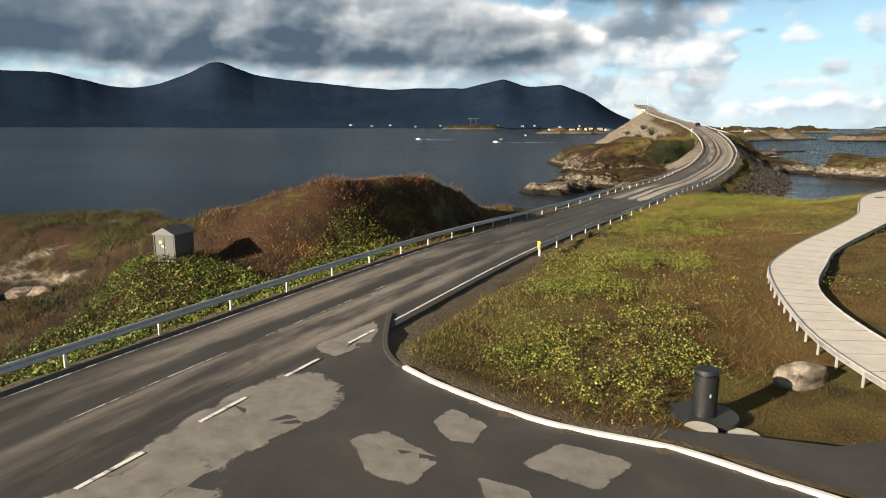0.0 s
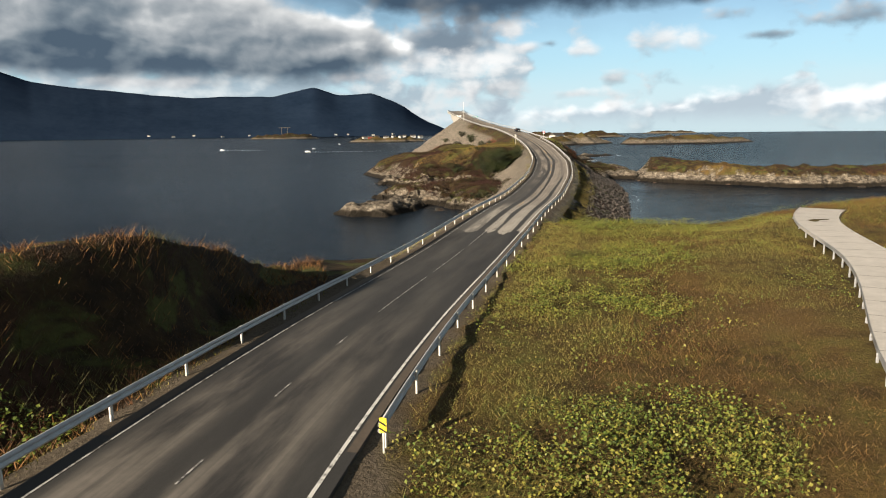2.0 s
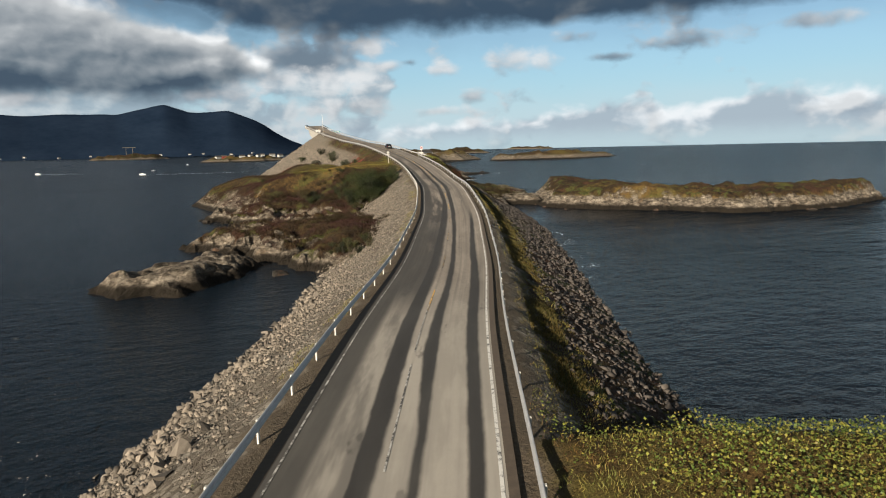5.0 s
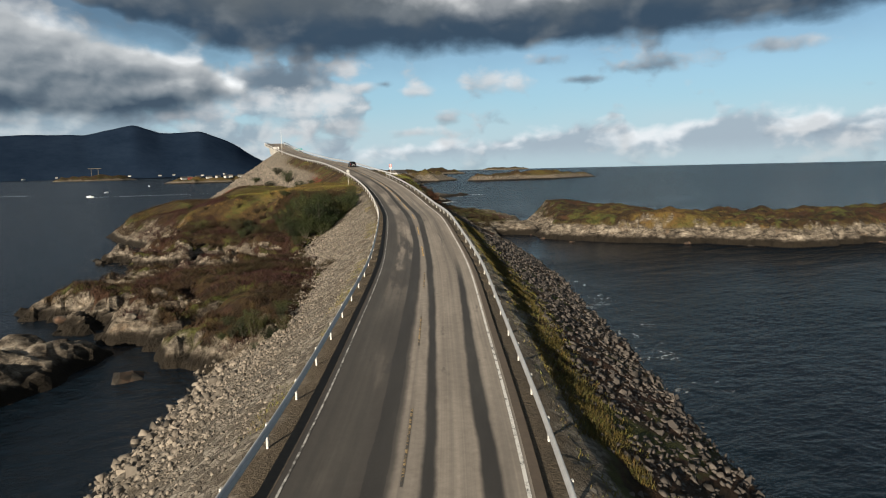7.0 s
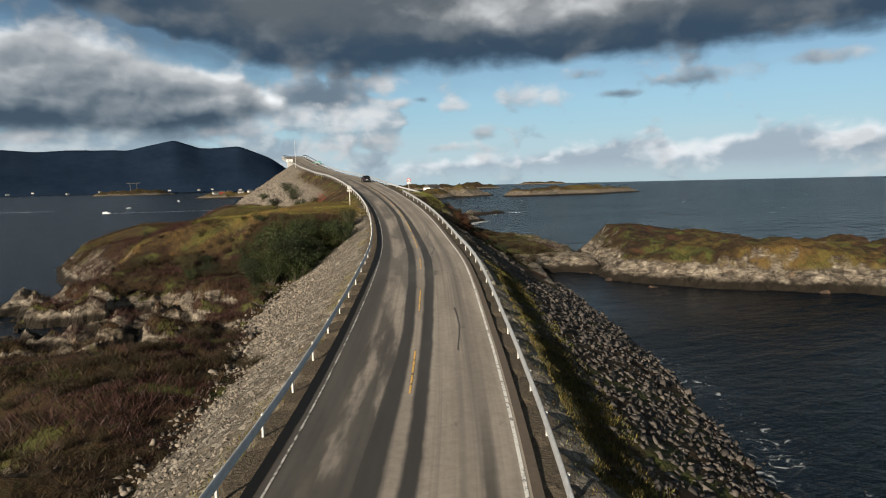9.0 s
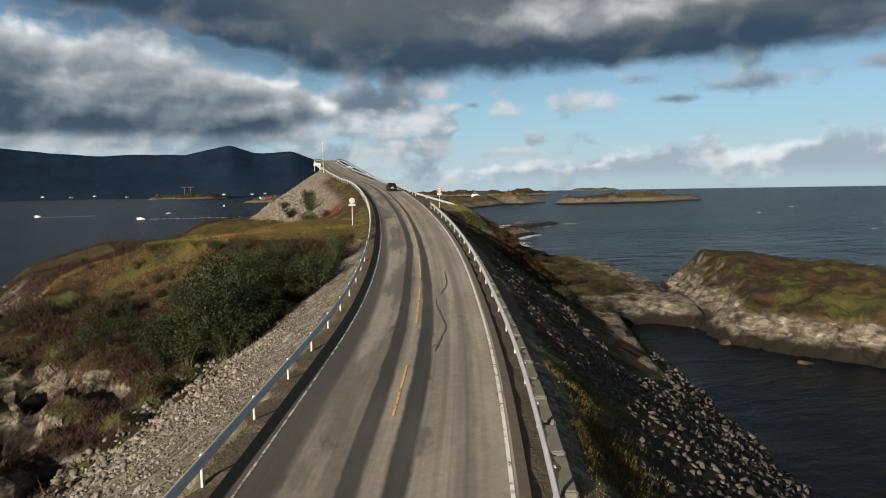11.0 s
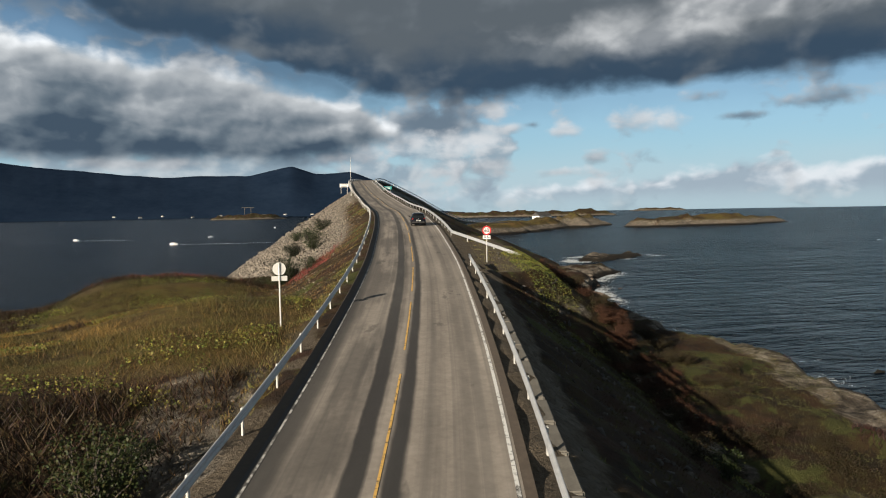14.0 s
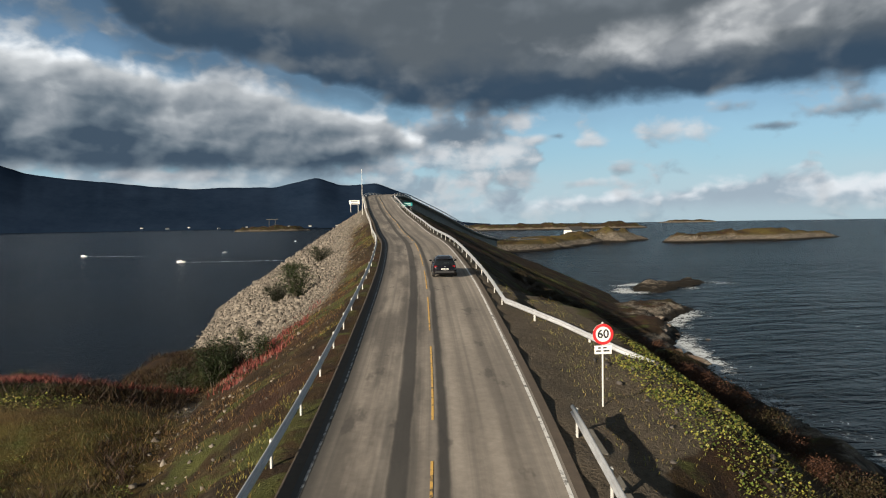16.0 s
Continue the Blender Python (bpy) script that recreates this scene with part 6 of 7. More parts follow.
tagged(blades("verge_moss", strip[:, 0], strip[:, 1], rng.uniform(0.08, 0.30, len(strip)), rng.uniform(0.02, 0.05, len(strip)), GOLD, rng), "yellow-olive grass strip above the riprap", "grass", kind="stuff")
q, _ = along_road(rng, 36000, -20, 330, 4.5, 5.9, -1)
keep2 = fractal(q[:, 0], q[:, 1], 4, 3, 62) > 0.05
xy = np.concatenate([p[keep], q[keep2]])
tagged(blades("verge_grass", xy[:, 0], xy[:, 1], rng.uniform(0.05, 0.2, len(xy)), rng.uniform(0.025, 0.05, len(xy)), GRASS, rng), "thin dry grass on the road verge", "grass", kind="stuff")
# plants on the bank between the road and the eastern shore
x, y = field(rng, 380000, 84, 135, 205, 345)
side, zr = road_far(x, y)
z = ground_z(x, y)
keep = (side > 8.5) & (z > 2.4) & (z < 11.5) & (fractal(x, y, 9, 3, 66) > -0.45) & (z < zr - 2.0)
x, y = x[keep], y[keep]
red = fractal(x, y, 10, 3, 67) > 0.48
green = ~red & (fractal(x, y, 5, 3, 70) > -0.12)
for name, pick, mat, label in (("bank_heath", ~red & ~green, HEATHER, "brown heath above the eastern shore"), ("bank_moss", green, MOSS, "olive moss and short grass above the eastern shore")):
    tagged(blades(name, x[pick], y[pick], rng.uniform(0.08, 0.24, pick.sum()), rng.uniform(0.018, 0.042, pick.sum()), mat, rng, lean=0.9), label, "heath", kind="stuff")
tagged(blades("red_plants", x[red], y[red], rng.uniform(0.2, 0.5, red.sum()), rng.uniform(0.03, 0.07, red.sum()), DULL_RED, rng), "reddish withered plants on the bank", "plants", kind="stuff")
x, y = field(rng, 130000, 92, 112, 226, 290)
side, zr = road_far(x, y)
keep = (side > 8.2 + 5.0 * step(250, 238, y)) & (side < 12.5 + 5.0 * step(250, 238, y) + 2 * fractal(x, y, 8, 2, 69)) & (fractal(x, y, 3, 3, 68) > -0.15 + 0.35 * step(252, 238, y)) & (y < 263)
x, y = x[keep], y[keep]
tagged(leaves("leafy_plants", x, y, rng.uniform(0.03, 0.3, len(x)), rng.uniform(0.06, 0.12, len(x)), LEAVES, rng), "yellow-green leafy plants along the lit shelf below the rail", "plants", kind="stuff")


def shrub(rng, flat, name="shrub", n=950, leaf=0.05, stems_count=9, mat=SHRUB):
    """A shrub about one metre in radius: bent stems and many small leaves in clumps."""
    ob = new(name)
    stems, tips = bmesh.new(), []
    for _ in range(stems_count):
        a, lean = rng.uniform(0, 2 * math.pi), rng.uniform(0.2, 0.9)
        points = [Vector((0.1 * math.cos(a), 0.1 * math.sin(a), -0.15))]
        for k in range(1, 5):
            points.append(Vector((math.cos(a) * lean * k / 4 + rng.uniform(-0.07, 0.07), math.sin(a) * lean * k / 4 + rng.uniform(-0.07, 0.07), flat * (1.25 - 0.5 * lean) * (k / 4) ** 0.8)))
        ring_before = None
        for k, q in enumerate(points):
            w = 0.035 * (1 - k / 5)
            ring_now = [stems.verts.new(q + Vector((w * math.cos(2.1 * j), w * math.sin(2.1 * j), 0))) for j in range(3)]
            if ring_before:
                for j in range(3):
                    stems.faces.new((ring_before[j], ring_before[(j + 1) % 3], ring_now[(j + 1) % 3], ring_now[j]))
            ring_before = ring_now
        tips += points[1:]
    part("stem", stems, BARK, ob)
    centre = np.array([tips[int(i)][:] for i in rng.integers(0, len(tips), n)])
    c = centre + rng.normal(size=(n, 3)) * [0.13, 0.13, 0.10]
    up = rng.normal(size=(n, 3)) + [0, 0, 0.7]
    up /= np.linalg.norm(up, axis=1)[:, None]
    a = np.cross(up, rng.normal(size=(n, 3)))
    a /= np.linalg.norm(a, axis=1)[:, None]
    b = np.cross(up, a)
    s = rng.uniform(0.6, 1.35, n)[:, None] * leaf
    verts = np.stack([c - a * s, c + b * s * 0.7, c + a * s, c - b * s * 0.7], 1).reshape(-1, 3)
    bulk_mesh("foliage", verts, np.arange(4 * n).reshape(n, 4), mat, ob)
    return ob


rng = np.random.default_rng(23)
MODELS = [shrub(rng, f, n=1700, leaf=0.036, stems_count=12) for f in (0.9, 1.1, 1.3)]
LOW = [shrub(rng, f, n=1600, leaf=0.032, stems_count=14, mat=BROWN_SHRUB) for f in (0.6, 0.75, 0.9)]
BUSHES = [shrub(rng, f, n=4600, leaf=0.027, stems_count=18) for f in (1.0, 1.2, 1.45)]
spots = []
for cx, cy, sx, sy, count, size in ((64.5, 213, 3.2, 4.8, 24, 2.3), (61, 207, 2.8, 3.2, 12, 2.0), (69, 215, 2.2, 3.2, 12, 1.6), (72.3, 218, 0.8, 1.2, 4, 1.2), (57, 216, 3, 4, 10, 1.2), (66, 218, 2.5, 2.5, 14, 1.8), (55, 213, 5, 8, 46, 0.95), (52, 226, 5, 6, 24, 0.8), (60, 224, 4, 4, 16, 0.8), (46, 176, 4.5, 6, 34, 0.75), (50, 184, 3.5, 5, 14, 0.7), (41, 152, 2.2, 3.5, 22, 0.8), (46, 163, 3, 4, 18, 0.65), (51, 172, 3, 5, 14, 0.7), (54, 223, 1.5, 2, 6, 1.3), (47, 226, 1.5, 2, 5, 1.1), (49, 240, 4, 6, 6, 0.7), (78, 277.5, 2.4, 2.2, 14, 1.5), (66, 279, 3.5, 1.6, 8, 1.1), (68, 211, 3, 4, 8, 1.8)):
    for _ in range(count):
        spots.append((rng.normal(cx, sx * 0.6), rng.normal(cy, sy * 0.6), size * rng.uniform(0.45, 1.35), "dark green autumn shrub on the headland"))
spots += [(84.5, 309, 2.7, "olive shrub on the gravel bank"), (82.0, 322, 2.3, "olive shrub on the gravel bank"), (88.5, 338, 2.3, "olive shrub on the gravel bank"), (79, 300, 1.2, "olive shrub on the gravel bank"), (84, 352, 2.0, "olive shrub on the gravel bank"), (93.5, 215, 1.2, "yellow-green shrub on the dark bank"), (97.0, 226, 1.0, "yellow-green shrub on the dark bank")]
for _ in range(130):
    yy = rng.uniform(218, 325)
    q = road_at(yy, rng.uniform(12.5, 25))
    spots.append((q[0], q[1], rng.uniform(0.6, 1.45), "low brown-green shrub above the shore"))
for _ in range(110):
    yy = rng.uniform(236, 280)
    q = road_at(yy, 16.2 + rng.normal(0, 1.2))
    spots.append((q[0], q[1], rng.uniform(0.6, 1.25), "dry reddish bush"))
heaps = {"brown": [], "dry": []}
for k, (x, y, size, label) in enumerate(spots):
    z = float(ground_z(np.array([x]), np.array([y]))[0])
    side, zr = road_far(np.array([x]), np.array([y]))
    if z < 1.6 or abs(side[0]) < 6.5:
        continue
    m = pose(x, y, z - 0.1, 0, 0, float(rng.uniform(0, 360))) @ Matrix.Diagonal((size, size, size * float(rng.uniform(0.8, 1.1)), 1))
    if "brown" in label or "dry" in label or (x < 62 and y < 240 and size < 1.15 and not (y < 158 and x < 46)):
        mesh = next(c for c in LOW[k % 3].children if c.name.startswith("foliage")).data
        co = np.empty(len(mesh.vertices) * 3, np.float32)
        mesh.vertices.foreach_get("co", co)
        turned = np.c_[co.reshape(-1, 3), np.ones(len(mesh.vertices))] @ np.array(m).T
        heaps["dry" if "dry" in label else "brown"].append(turned[:, :3])
        continue
    model = (BUSHES if size > 1.5 else MODELS)[k % 3]
    ob = copy_thing(model, m)
    ob.matrix_world = m
    tagged(ob, label, "shrub", "shrubs")
for kind, mat, label in (("brown", BROWN_SHRUB, "low dark brown heath bushes covering the headland and shore"), ("dry", DRY_SHRUB, "withered reddish-brown bushes on the shelf above the shore")):
    verts = np.concatenate(heaps[kind])
    tagged(bulk_mesh("heath_bushes", verts, np.arange(len(verts)).reshape(-1, 4), mat), label, "bushes", kind="stuff")
for model in MODELS + BUSHES + LOW:
    for o in (*model.children, model):
        bpy.data.objects.remove(o)

# ---- rocks along the western shore ----
rng = np.random.default_rng(31)


def wet_rock_build(n, where):
    place = n.add("ShaderNodeNewGeometry").outputs["Position"]
    colour, relief = rock_colour(n, place, 1.3)
    low = n.math("ADD", n.split(place)[2], n.math("MULTIPLY", n.noise(place, 0.8, 5, 0.6), 1.4))
    colour = n.mix(n.span(low, 2.0, 1.45), colour, (0.020, 0.016, 0.011))
    colour = n.mix(n.span(n.noise(place, 0.25, 4, 0.6), 0.5, 0.62, 0.0, 0.6), colour, (0.15, 0.085, 0.05))
    return {"Base Color": colour, "Roughness": 0.85, "Normal": n.bump(relief, 0.7, 0.12)}


SHORE_ROCK = material("shore_rock", wet_rock_build)


def rock_mesh(seed, size, name="rock", fine=2, smooth=False, joints=13):
    """A weathered rock: a ball pushed about by noise and cut by flat joints."""
    bm = bmesh.new()
    bmesh.ops.create_icosphere(bm, subdivisions=fine, radius=1.0)
    turn = random.Random(seed)
    cuts = [(Vector([turn.gauss(0, 1) for _ in range(3)]).normalized(), turn.uniform(0.4, 0.8)) for _ in range(joints)]
    for v in bm.verts:
        for normal, d in cuts:
            over = v.co.dot(normal) - d
            if over > 0:
                v.co -= normal * over * 0.9
        v.co += v.co.normalized() * 0.16 * noise.noise(v.co * 1.7 + Vector((seed * 3.1, 0, 0))) + v.co.normalized() * 0.06 * noise.noise(v.co * 5 + Vector((0, seed, 0)))
        v.co = Vector((v.co.x * size[0], v.co.y * size[1], v.co.z * size[2]))
    mesh = bpy.data.meshes.new(name)
    bm.to_mesh(mesh)
    bm.free()
    if smooth:
        mesh.shade_smooth()
    mesh.materials.append(SHORE_ROCK)
    return mesh


ROCKS = [rock_mesh(k, (1.0, 0.75, 0.45)) for k in range(6)]
for line, count, wide in ((SHORE_WEST[1:18], 26, 3.0), (SHORE_EAST[12:22], 34, 2.4), ([(-48, 38), (-42, 43), (-37, 47), (-32, 49)], 50, 2.0)):
    for _ in range(count):
        k = int(rng.integers(len(line) - 1))
        t = rng.random()
        x = line[k][0] * (1 - t) + line[k + 1][0] * t + rng.normal(0, wide * 0.6)
        y = line[k][1] * (1 - t) + line[k + 1][1] * t + rng.normal(0, wide * 0.6)
        z = float(ground_z(np.array([x]), np.array([y]))[0])
        size = float(rng.uniform(0.4, 1.0) if rng.random() < 0.75 else rng.uniform(1.0, 2.2)) * (1.2 if x < 0 else 1.0)
        ob = new("shore_rock", ROCKS[int(rng.integers(6))])
        ob.matrix_world = pose(x, y, max(z, -0.3) + 0.05, *rng.uniform(-14, 14, 2), rng.uniform(0, 360)) @ Matrix.Scale(size, 4)
        tagged(ob, "weathered grey rock at the water's edge", "rock", "rocks along the shore")

# loose rocks and ledges at the foot of the eastern island
for _ in range(26):
    k = int(rng.integers(len(ISLAND_EAST)))
    a, b = ISLAND_EAST[k], ISLAND_EAST[(k + 1) % len(ISLAND_EAST)]
    t = rng.random()
    x, y = a[0] * (1 - t) + b[0] * t + rng.normal(0, 1.6), a[1] * (1 - t) + b[1] * t + rng.normal(0, 1.6)
    ob = new("ledge_rock", ROCKS[int(rng.integers(6))])
    ob.parent = east_island
    ob.matrix_world = pose(x, y, -0.1, *rng.uniform(-12, 12, 2), rng.uniform(0, 360)) @ Matrix.Diagonal((*([float(rng.uniform(0.6, 1.5))] * 2), float(rng.uniform(0.8, 1.4)), 1))

# ---- things beside the parking area ----
DARK_METAL = plain("dark_painted_metal", (0.010, 0.011, 0.013), 0.5, 0.0, 4, 0.3, 0.05)
PLINTH = plain("dark_wet_concrete", (0.030, 0.030, 0.030), 0.5, 0.0, 3, 0.25, 0.2)
STEPPING = plain("pale_stone", (0.42, 0.40, 0.34), 0.85, 0.0, 4, 0.2, 0.3)
GREY_PAINT = plain("grey_green_paint", (0.075, 0.080, 0.076), 0.55, 0.2, 2, 0.14, 0.05)
ROOF_GREY = plain("grey_roof", (0.11, 0.11, 0.11), 0.6, 0.1, 2, 0.12, 0.05)
WHITE_PAINT = plain("white_paint", (0.72, 0.71, 0.67), 0.5, 0.0, 3, 0.08, 0.03)


def spot_z(x, y):
    return float(ground_z(np.array([float(x)]), np.array([float(y)]))[0])


def at_ground(x, y, turn=0.0, lift=0.0):
    return pose(x, y, spot_z(x, y) + lift, 0, 0, turn)


slab = thing("round_plinth", at_ground(8.1, 19.9, 0, 0.0), "dark round concrete slab let into the grass", "slab")
part("disc", tube(1.05, 0.36, (0, 0, -0.24), (0, 0, 0), 40, bevel=0.02), PLINTH, slab)
litter = thing("litter_bin", at_ground(8.1, 19.9, 0, 0.12), "tall black cylindrical litter bin on a round slab", "bin")
part("body", tube(0.37, 1.3, (0, 0, 0), (0, 0, 0), 32, bevel=0.015), DARK_METAL, litter)
part("lid", merged(tube(0.40, 0.10, (0, 0, 1.38), (0, 0, 0), 32, 0.34, 0.01), tube(0.30, 0.09, (0, 0, 1.29), (0, 0, 0), 24)), DARK_METAL, litter, "low domed black lid")
part("base_ring", tube(0.385, 0.06, (0, 0, 0.0), (0, 0, 0), 32), DARK_METAL, litter)
part("latch", box((0.05, 0.03, 0.12), (0.02, -0.375, 0.72), 0.006), STEEL, litter, "small steel latch")
for x, y in ((7.6, 18.72), (8.85, 18.66)):
    stone = thing("stepping_stone", pose(x, y, spot_z(x, y) - 0.05, 0, 0, 0), "pale round stepping stone at the edge of the grass", "stone", "stepping stones")
    part("disc", tube(0.5, 0.3, (0, 0, -0.2), (0, 0, 0), 28, bevel=0.025), STEPPING, stone)
mesh = rock_mesh(77, (1.12, 0.85, 0.58), "boulder", 4, True, 4)
boulder = new("boulder", mesh)
boulder.matrix_world = at_ground(12.9, 23.3, 10, 0.16)
tagged(boulder, "rounded pale lichen-spotted boulder lying in the grass", "boulder")
# the footpath beyond the kerb
path_bm = bmesh.new()
path_outline = [(5.2, 17.9), (6.6, 17.4), (8.0, 16.6), (9.3, 15.6), (12.0, 13.6), (18.0, 9.4), (24.0, 7.5), (24.0, 12.0), (19.0, 15.0), (16.5, 18.5), (13.8, 18.6), (11.0, 17.6), (8.5, 18.0), (6.5, 18.1)]
ring_v = [path_bm.verts.new((x, y, ground_of_lot(x, y) + 0.10)) for x, y in path_outline]
bmesh.ops.triangulate(path_bm, faces=[path_bm.faces.new(ring_v)])
tagged(part("footpath", path_bm, LOT, None), "dark asphalt footpath behind the kerb", "path", kind="structure")

kiosk = thing("utility_kiosk", at_ground(-18.2, 42.6, -16, -0.1), "grey metal utility kiosk with a low gabled roof among the plants", "utility box")
part("body", box((1.5, 1.9, 1.75), (0, 0, 0.9), 0.03), GREY_PAINT, kiosk, "grey-green sheet metal body")
roof_bm = bmesh.new()
for x, y, z in ((-0.85, -1.08, 1.78), (0.85, -1.08, 1.78), (0.85, 1.08, 1.78), (-0.85, 1.08, 1.78), (0, -1.08, 2.2), (0, 1.08, 2.2), (-0.85, -1.08, 1.72), (0.85, -1.08, 1.72), (0.85, 1.08, 1.72), (-0.85, 1.08, 1.72)):
    roof_bm.verts.new((x, y, z))
roof_bm.verts.ensure_lookup_table()
for f in ((0, 1, 4), (1, 2, 5, 4), (2, 3, 5), (3, 0, 4, 5), (6, 9, 8, 7), (0, 6, 7, 1), (1, 7, 8, 2), (2, 8, 9, 3), (3, 9, 6, 0)):
    roof_bm.faces.new([roof_bm.verts[i] for i in f])
part("roof", roof_bm, ROOF_GREY, kiosk, "grey gabled roof")
for dx in (-0.36, 0.36):
    door = part("door", box((0.68, 0.04, 1.5), (dx, -0.96, 0.9), 0.012), GREY_PAINT, kiosk)
    part("handle", box((0.03, 0.04, 0.16), (dx * 0.2, -0.995, 0.95), 0.006), STEEL, door)
part("warning_sign", box((0.2, 0.012, 0.2), (-0.3, -0.988, 1.25), 0.0), material("faded_yellow", paint_build((0.62, 0.55, 0.22))), kiosk, "small faded yellow sign")
part("notice", box((0.16, 0.012, 0.10), (-0.15, -0.988, 1.0)), WHITE_PAINT, kiosk, "small white notice")
part("plinth", box((1.6, 2.0, 0.5), (0, 0, -0.15), 0.02), CONCRETE, kiosk)
for x, y in ((-0.78, -0.98), (0.78, -0.98)):
    part("corner_trim", box((0.06, 0.06, 1.75), (x, y, 0.9), 0.01), ROOF_GREY, kiosk)

# ---- signs ----
RED_PAINT = plain("red_sign_film", (0.55, 0.028, 0.030), 0.4, 0.0, 4, 0.06, 0.02)
WHITE_FILM = plain("white_sign_film", (0.78, 0.77, 0.74), 0.4, 0.0, 4, 0.05, 0.02)
BLACK_FILM = plain("black_sign_film", (0.012, 0.012, 0.013), 0.4, 0.0, 4, 0.1, 0.02)
TEAL_FILM = plain("green_blue_sign_film", (0.03, 0.26, 0.25), 0.45, 0.0, 4, 0.08, 0.02)
YELLOW_FILM = plain("yellow_sign_film", (0.80, 0.62, 0.03), 0.4, 0.0, 4, 0.06, 0.02)
SIGN_BACK = plain("grey_sign_back", (0.60, 0.59, 0.55), 0.5, 0.4, 4, 0.1, 0.03)


def disc(radius, thick, at, sides=40):
    """A round plate that faces -y."""
    return tube(radius, thick, at, (90, 0, 0), sides)


def ring_plate(outer, inner, at, sides=48):
    """A flat ring that faces -y, slightly proud."""
    bm = bmesh.new()
    rows = []
    for r, y in ((outer, 0.0), (outer, -0.004), (inner, -0.004), (inner, 0.0)):
        rows.append([bm.verts.new((at[0] + r * math.cos(2 * math.pi * k / sides), at[1] + y, at[2] + r * math.sin(2 * math.pi * k / sides))) for k in range(sides)])
    for a, b in zip(rows, rows[1:]):
        for k in range(sides):
            bm.faces.new((a[k], a[(k + 1) % sides], b[(k + 1) % sides], b[k]))
    bmesh.ops.recalc_face_normals(bm, faces=bm.faces[:])
    return bm


def lettering(words, size, at, mat, parent):
    """Words in the built-in font, standing upright and facing -y."""
    curve = bpy.data.curves.new("text", "FONT")
    curve.body, curve.size, curve.extrude, curve.align_x, curve.align_y = words, size, 0.002, "CENTER", "CENTER"
    curve.offset = size * 0.018
    holder = new("text", curve)
    bpy.context.view_layer.update()
    mesh = bpy.data.meshes.new_from_object(holder.evaluated_get(bpy.context.evaluated_depsgraph_get()))
    bpy.data.objects.remove(holder)
    mesh.materials.clear()
    mesh.materials.append(mat)
    mesh.transform(pose(*at, 90, 0, 0))
    ob = new("numeral", mesh)
    ob.parent = parent
    return ob


speed = thing("speed_sign", at_ground(94.4, 252.2, -8, -0.1), "round red and white speed limit sign on a steel pole", "road sign")
part("pole", tube(0.035, 3.1, (0, 0.04, 0), sides=14), POST, speed)
plate = part("disc", disc(0.37, 0.02, (0, 0.0, 2.68)), WHITE_FILM, speed)
part("red_ring", ring_plate(0.37, 0.27, (0, -0.0215, 2.68)), RED_PAINT, plate, "red border")
lettering("60", 0.42, (0, -0.024, 2.68), BLACK_FILM, plate)
under = part("supplementary_plate", box((0.62, 0.016, 0.30), (0, -0.008, 2.13), 0.006), WHITE_FILM, speed, "white plate with dark writing")
for x0, w, z in ((-0.14, 0.10, 2.20), (0.06, 0.12, 2.20), (-0.16, 0.18, 2.09), (0.12, 0.22, 2.09)):
    part("writing", box((w, 0.004, 0.05), (x0, -0.0185, z)), BLACK_FILM, under)

back = thing("road_sign", at_ground(77.6, 234.2, -6, -0.1), "grey back of a road sign on a pole in grass", "road sign")
part("pole", tube(0.04, 3.25, (0, -0.05, 0), sides=14), POST, back)
part("disc", disc(0.32, 0.02, (0, 0.02, 2.95)), SIGN_BACK, back)
for dx in (-0.21, 0.21):
    part("plate", box((0.34, 0.016, 0.24), (dx, 0.0, 2.48), 0.006), SIGN_BACK, back)
part("clamp", box((0.12, 0.05, 0.05), (0, -0.03, 2.95), 0.006), STEEL, back)

board = thing("marker_board", pose(*road_at(46.2, 4.45, -0.12), 0, 0, road_turn(46.2)), "yellow and black hazard board at the end of the guard rail", "road sign")
part("pole", tube(0.03, 1.0, (0, 0.03, 0), sides=12), POST, board)
face = part("plate", box((0.20, 0.015, 0.42), (0, 0, 0.80), 0.006), YELLOW_FILM, board)
for z in (0.66, 0.84):
    bar = part("black_bar", box((0.225, 0.004, 0.05), (0, 0, 0)), BLACK_FILM, face)
    bar.matrix_local = pose(0, -0.0095, z, 0, 32, 0)


def two_leg_board(x, y, z, wide, high, turn, mat, label, legs):
    sign = thing("information_board", pose(x, y, z, 0, 0, turn), label, "road sign")
    for dx in (-wide * 0.36, wide * 0.36):
        part("leg", tube(0.05, legs + high * 0.9, (dx, 0.05, -0.4), sides=10), POST, sign)
    plate = part("plate", box((wide, 0.03, high), (0, 0, legs + high / 2 - 0.4), 0.008), mat, sign)
    for k in (-0.25, 0.2):
        part("writing", box((wide * 0.66, 0.006, high * 0.14), (0, -0.018, legs + high * (0.5 + k) - 0.4)), BLACK_FILM if mat is WHITE_FILM else WHITE_FILM, plate)
    return sign


two_leg_board(97.6, 376.0, 21.4, 2.2, 0.85, -4, WHITE_FILM, "white information board on two legs beside the bridge ramp", 1.7)
two_leg_board(*road_at(398, 6.1, -1.9), 2.7, 0.85, -6, TEAL_FILM, "green-blue road sign on two legs beside the bridge", 1.7)
mast = thing("mast", pose(*road_at(372, -5.2, -0.4), 0, 0, 0), "tall thin pale pole at the bridge ramp", "pole")
part("pole", tube(0.07, 9.6, (0, 0, 0), sides=10, top=0.035), POST, mast)
part("base", tube(0.16, 0.3, (0, 0, 0), sides=12), CONCRETE, mast)

DARK_STONE = plain("mossy_dark_concrete", (0.13, 0.12, 0.10), 0.9, 0.0, 2, 0.35, 0.4)

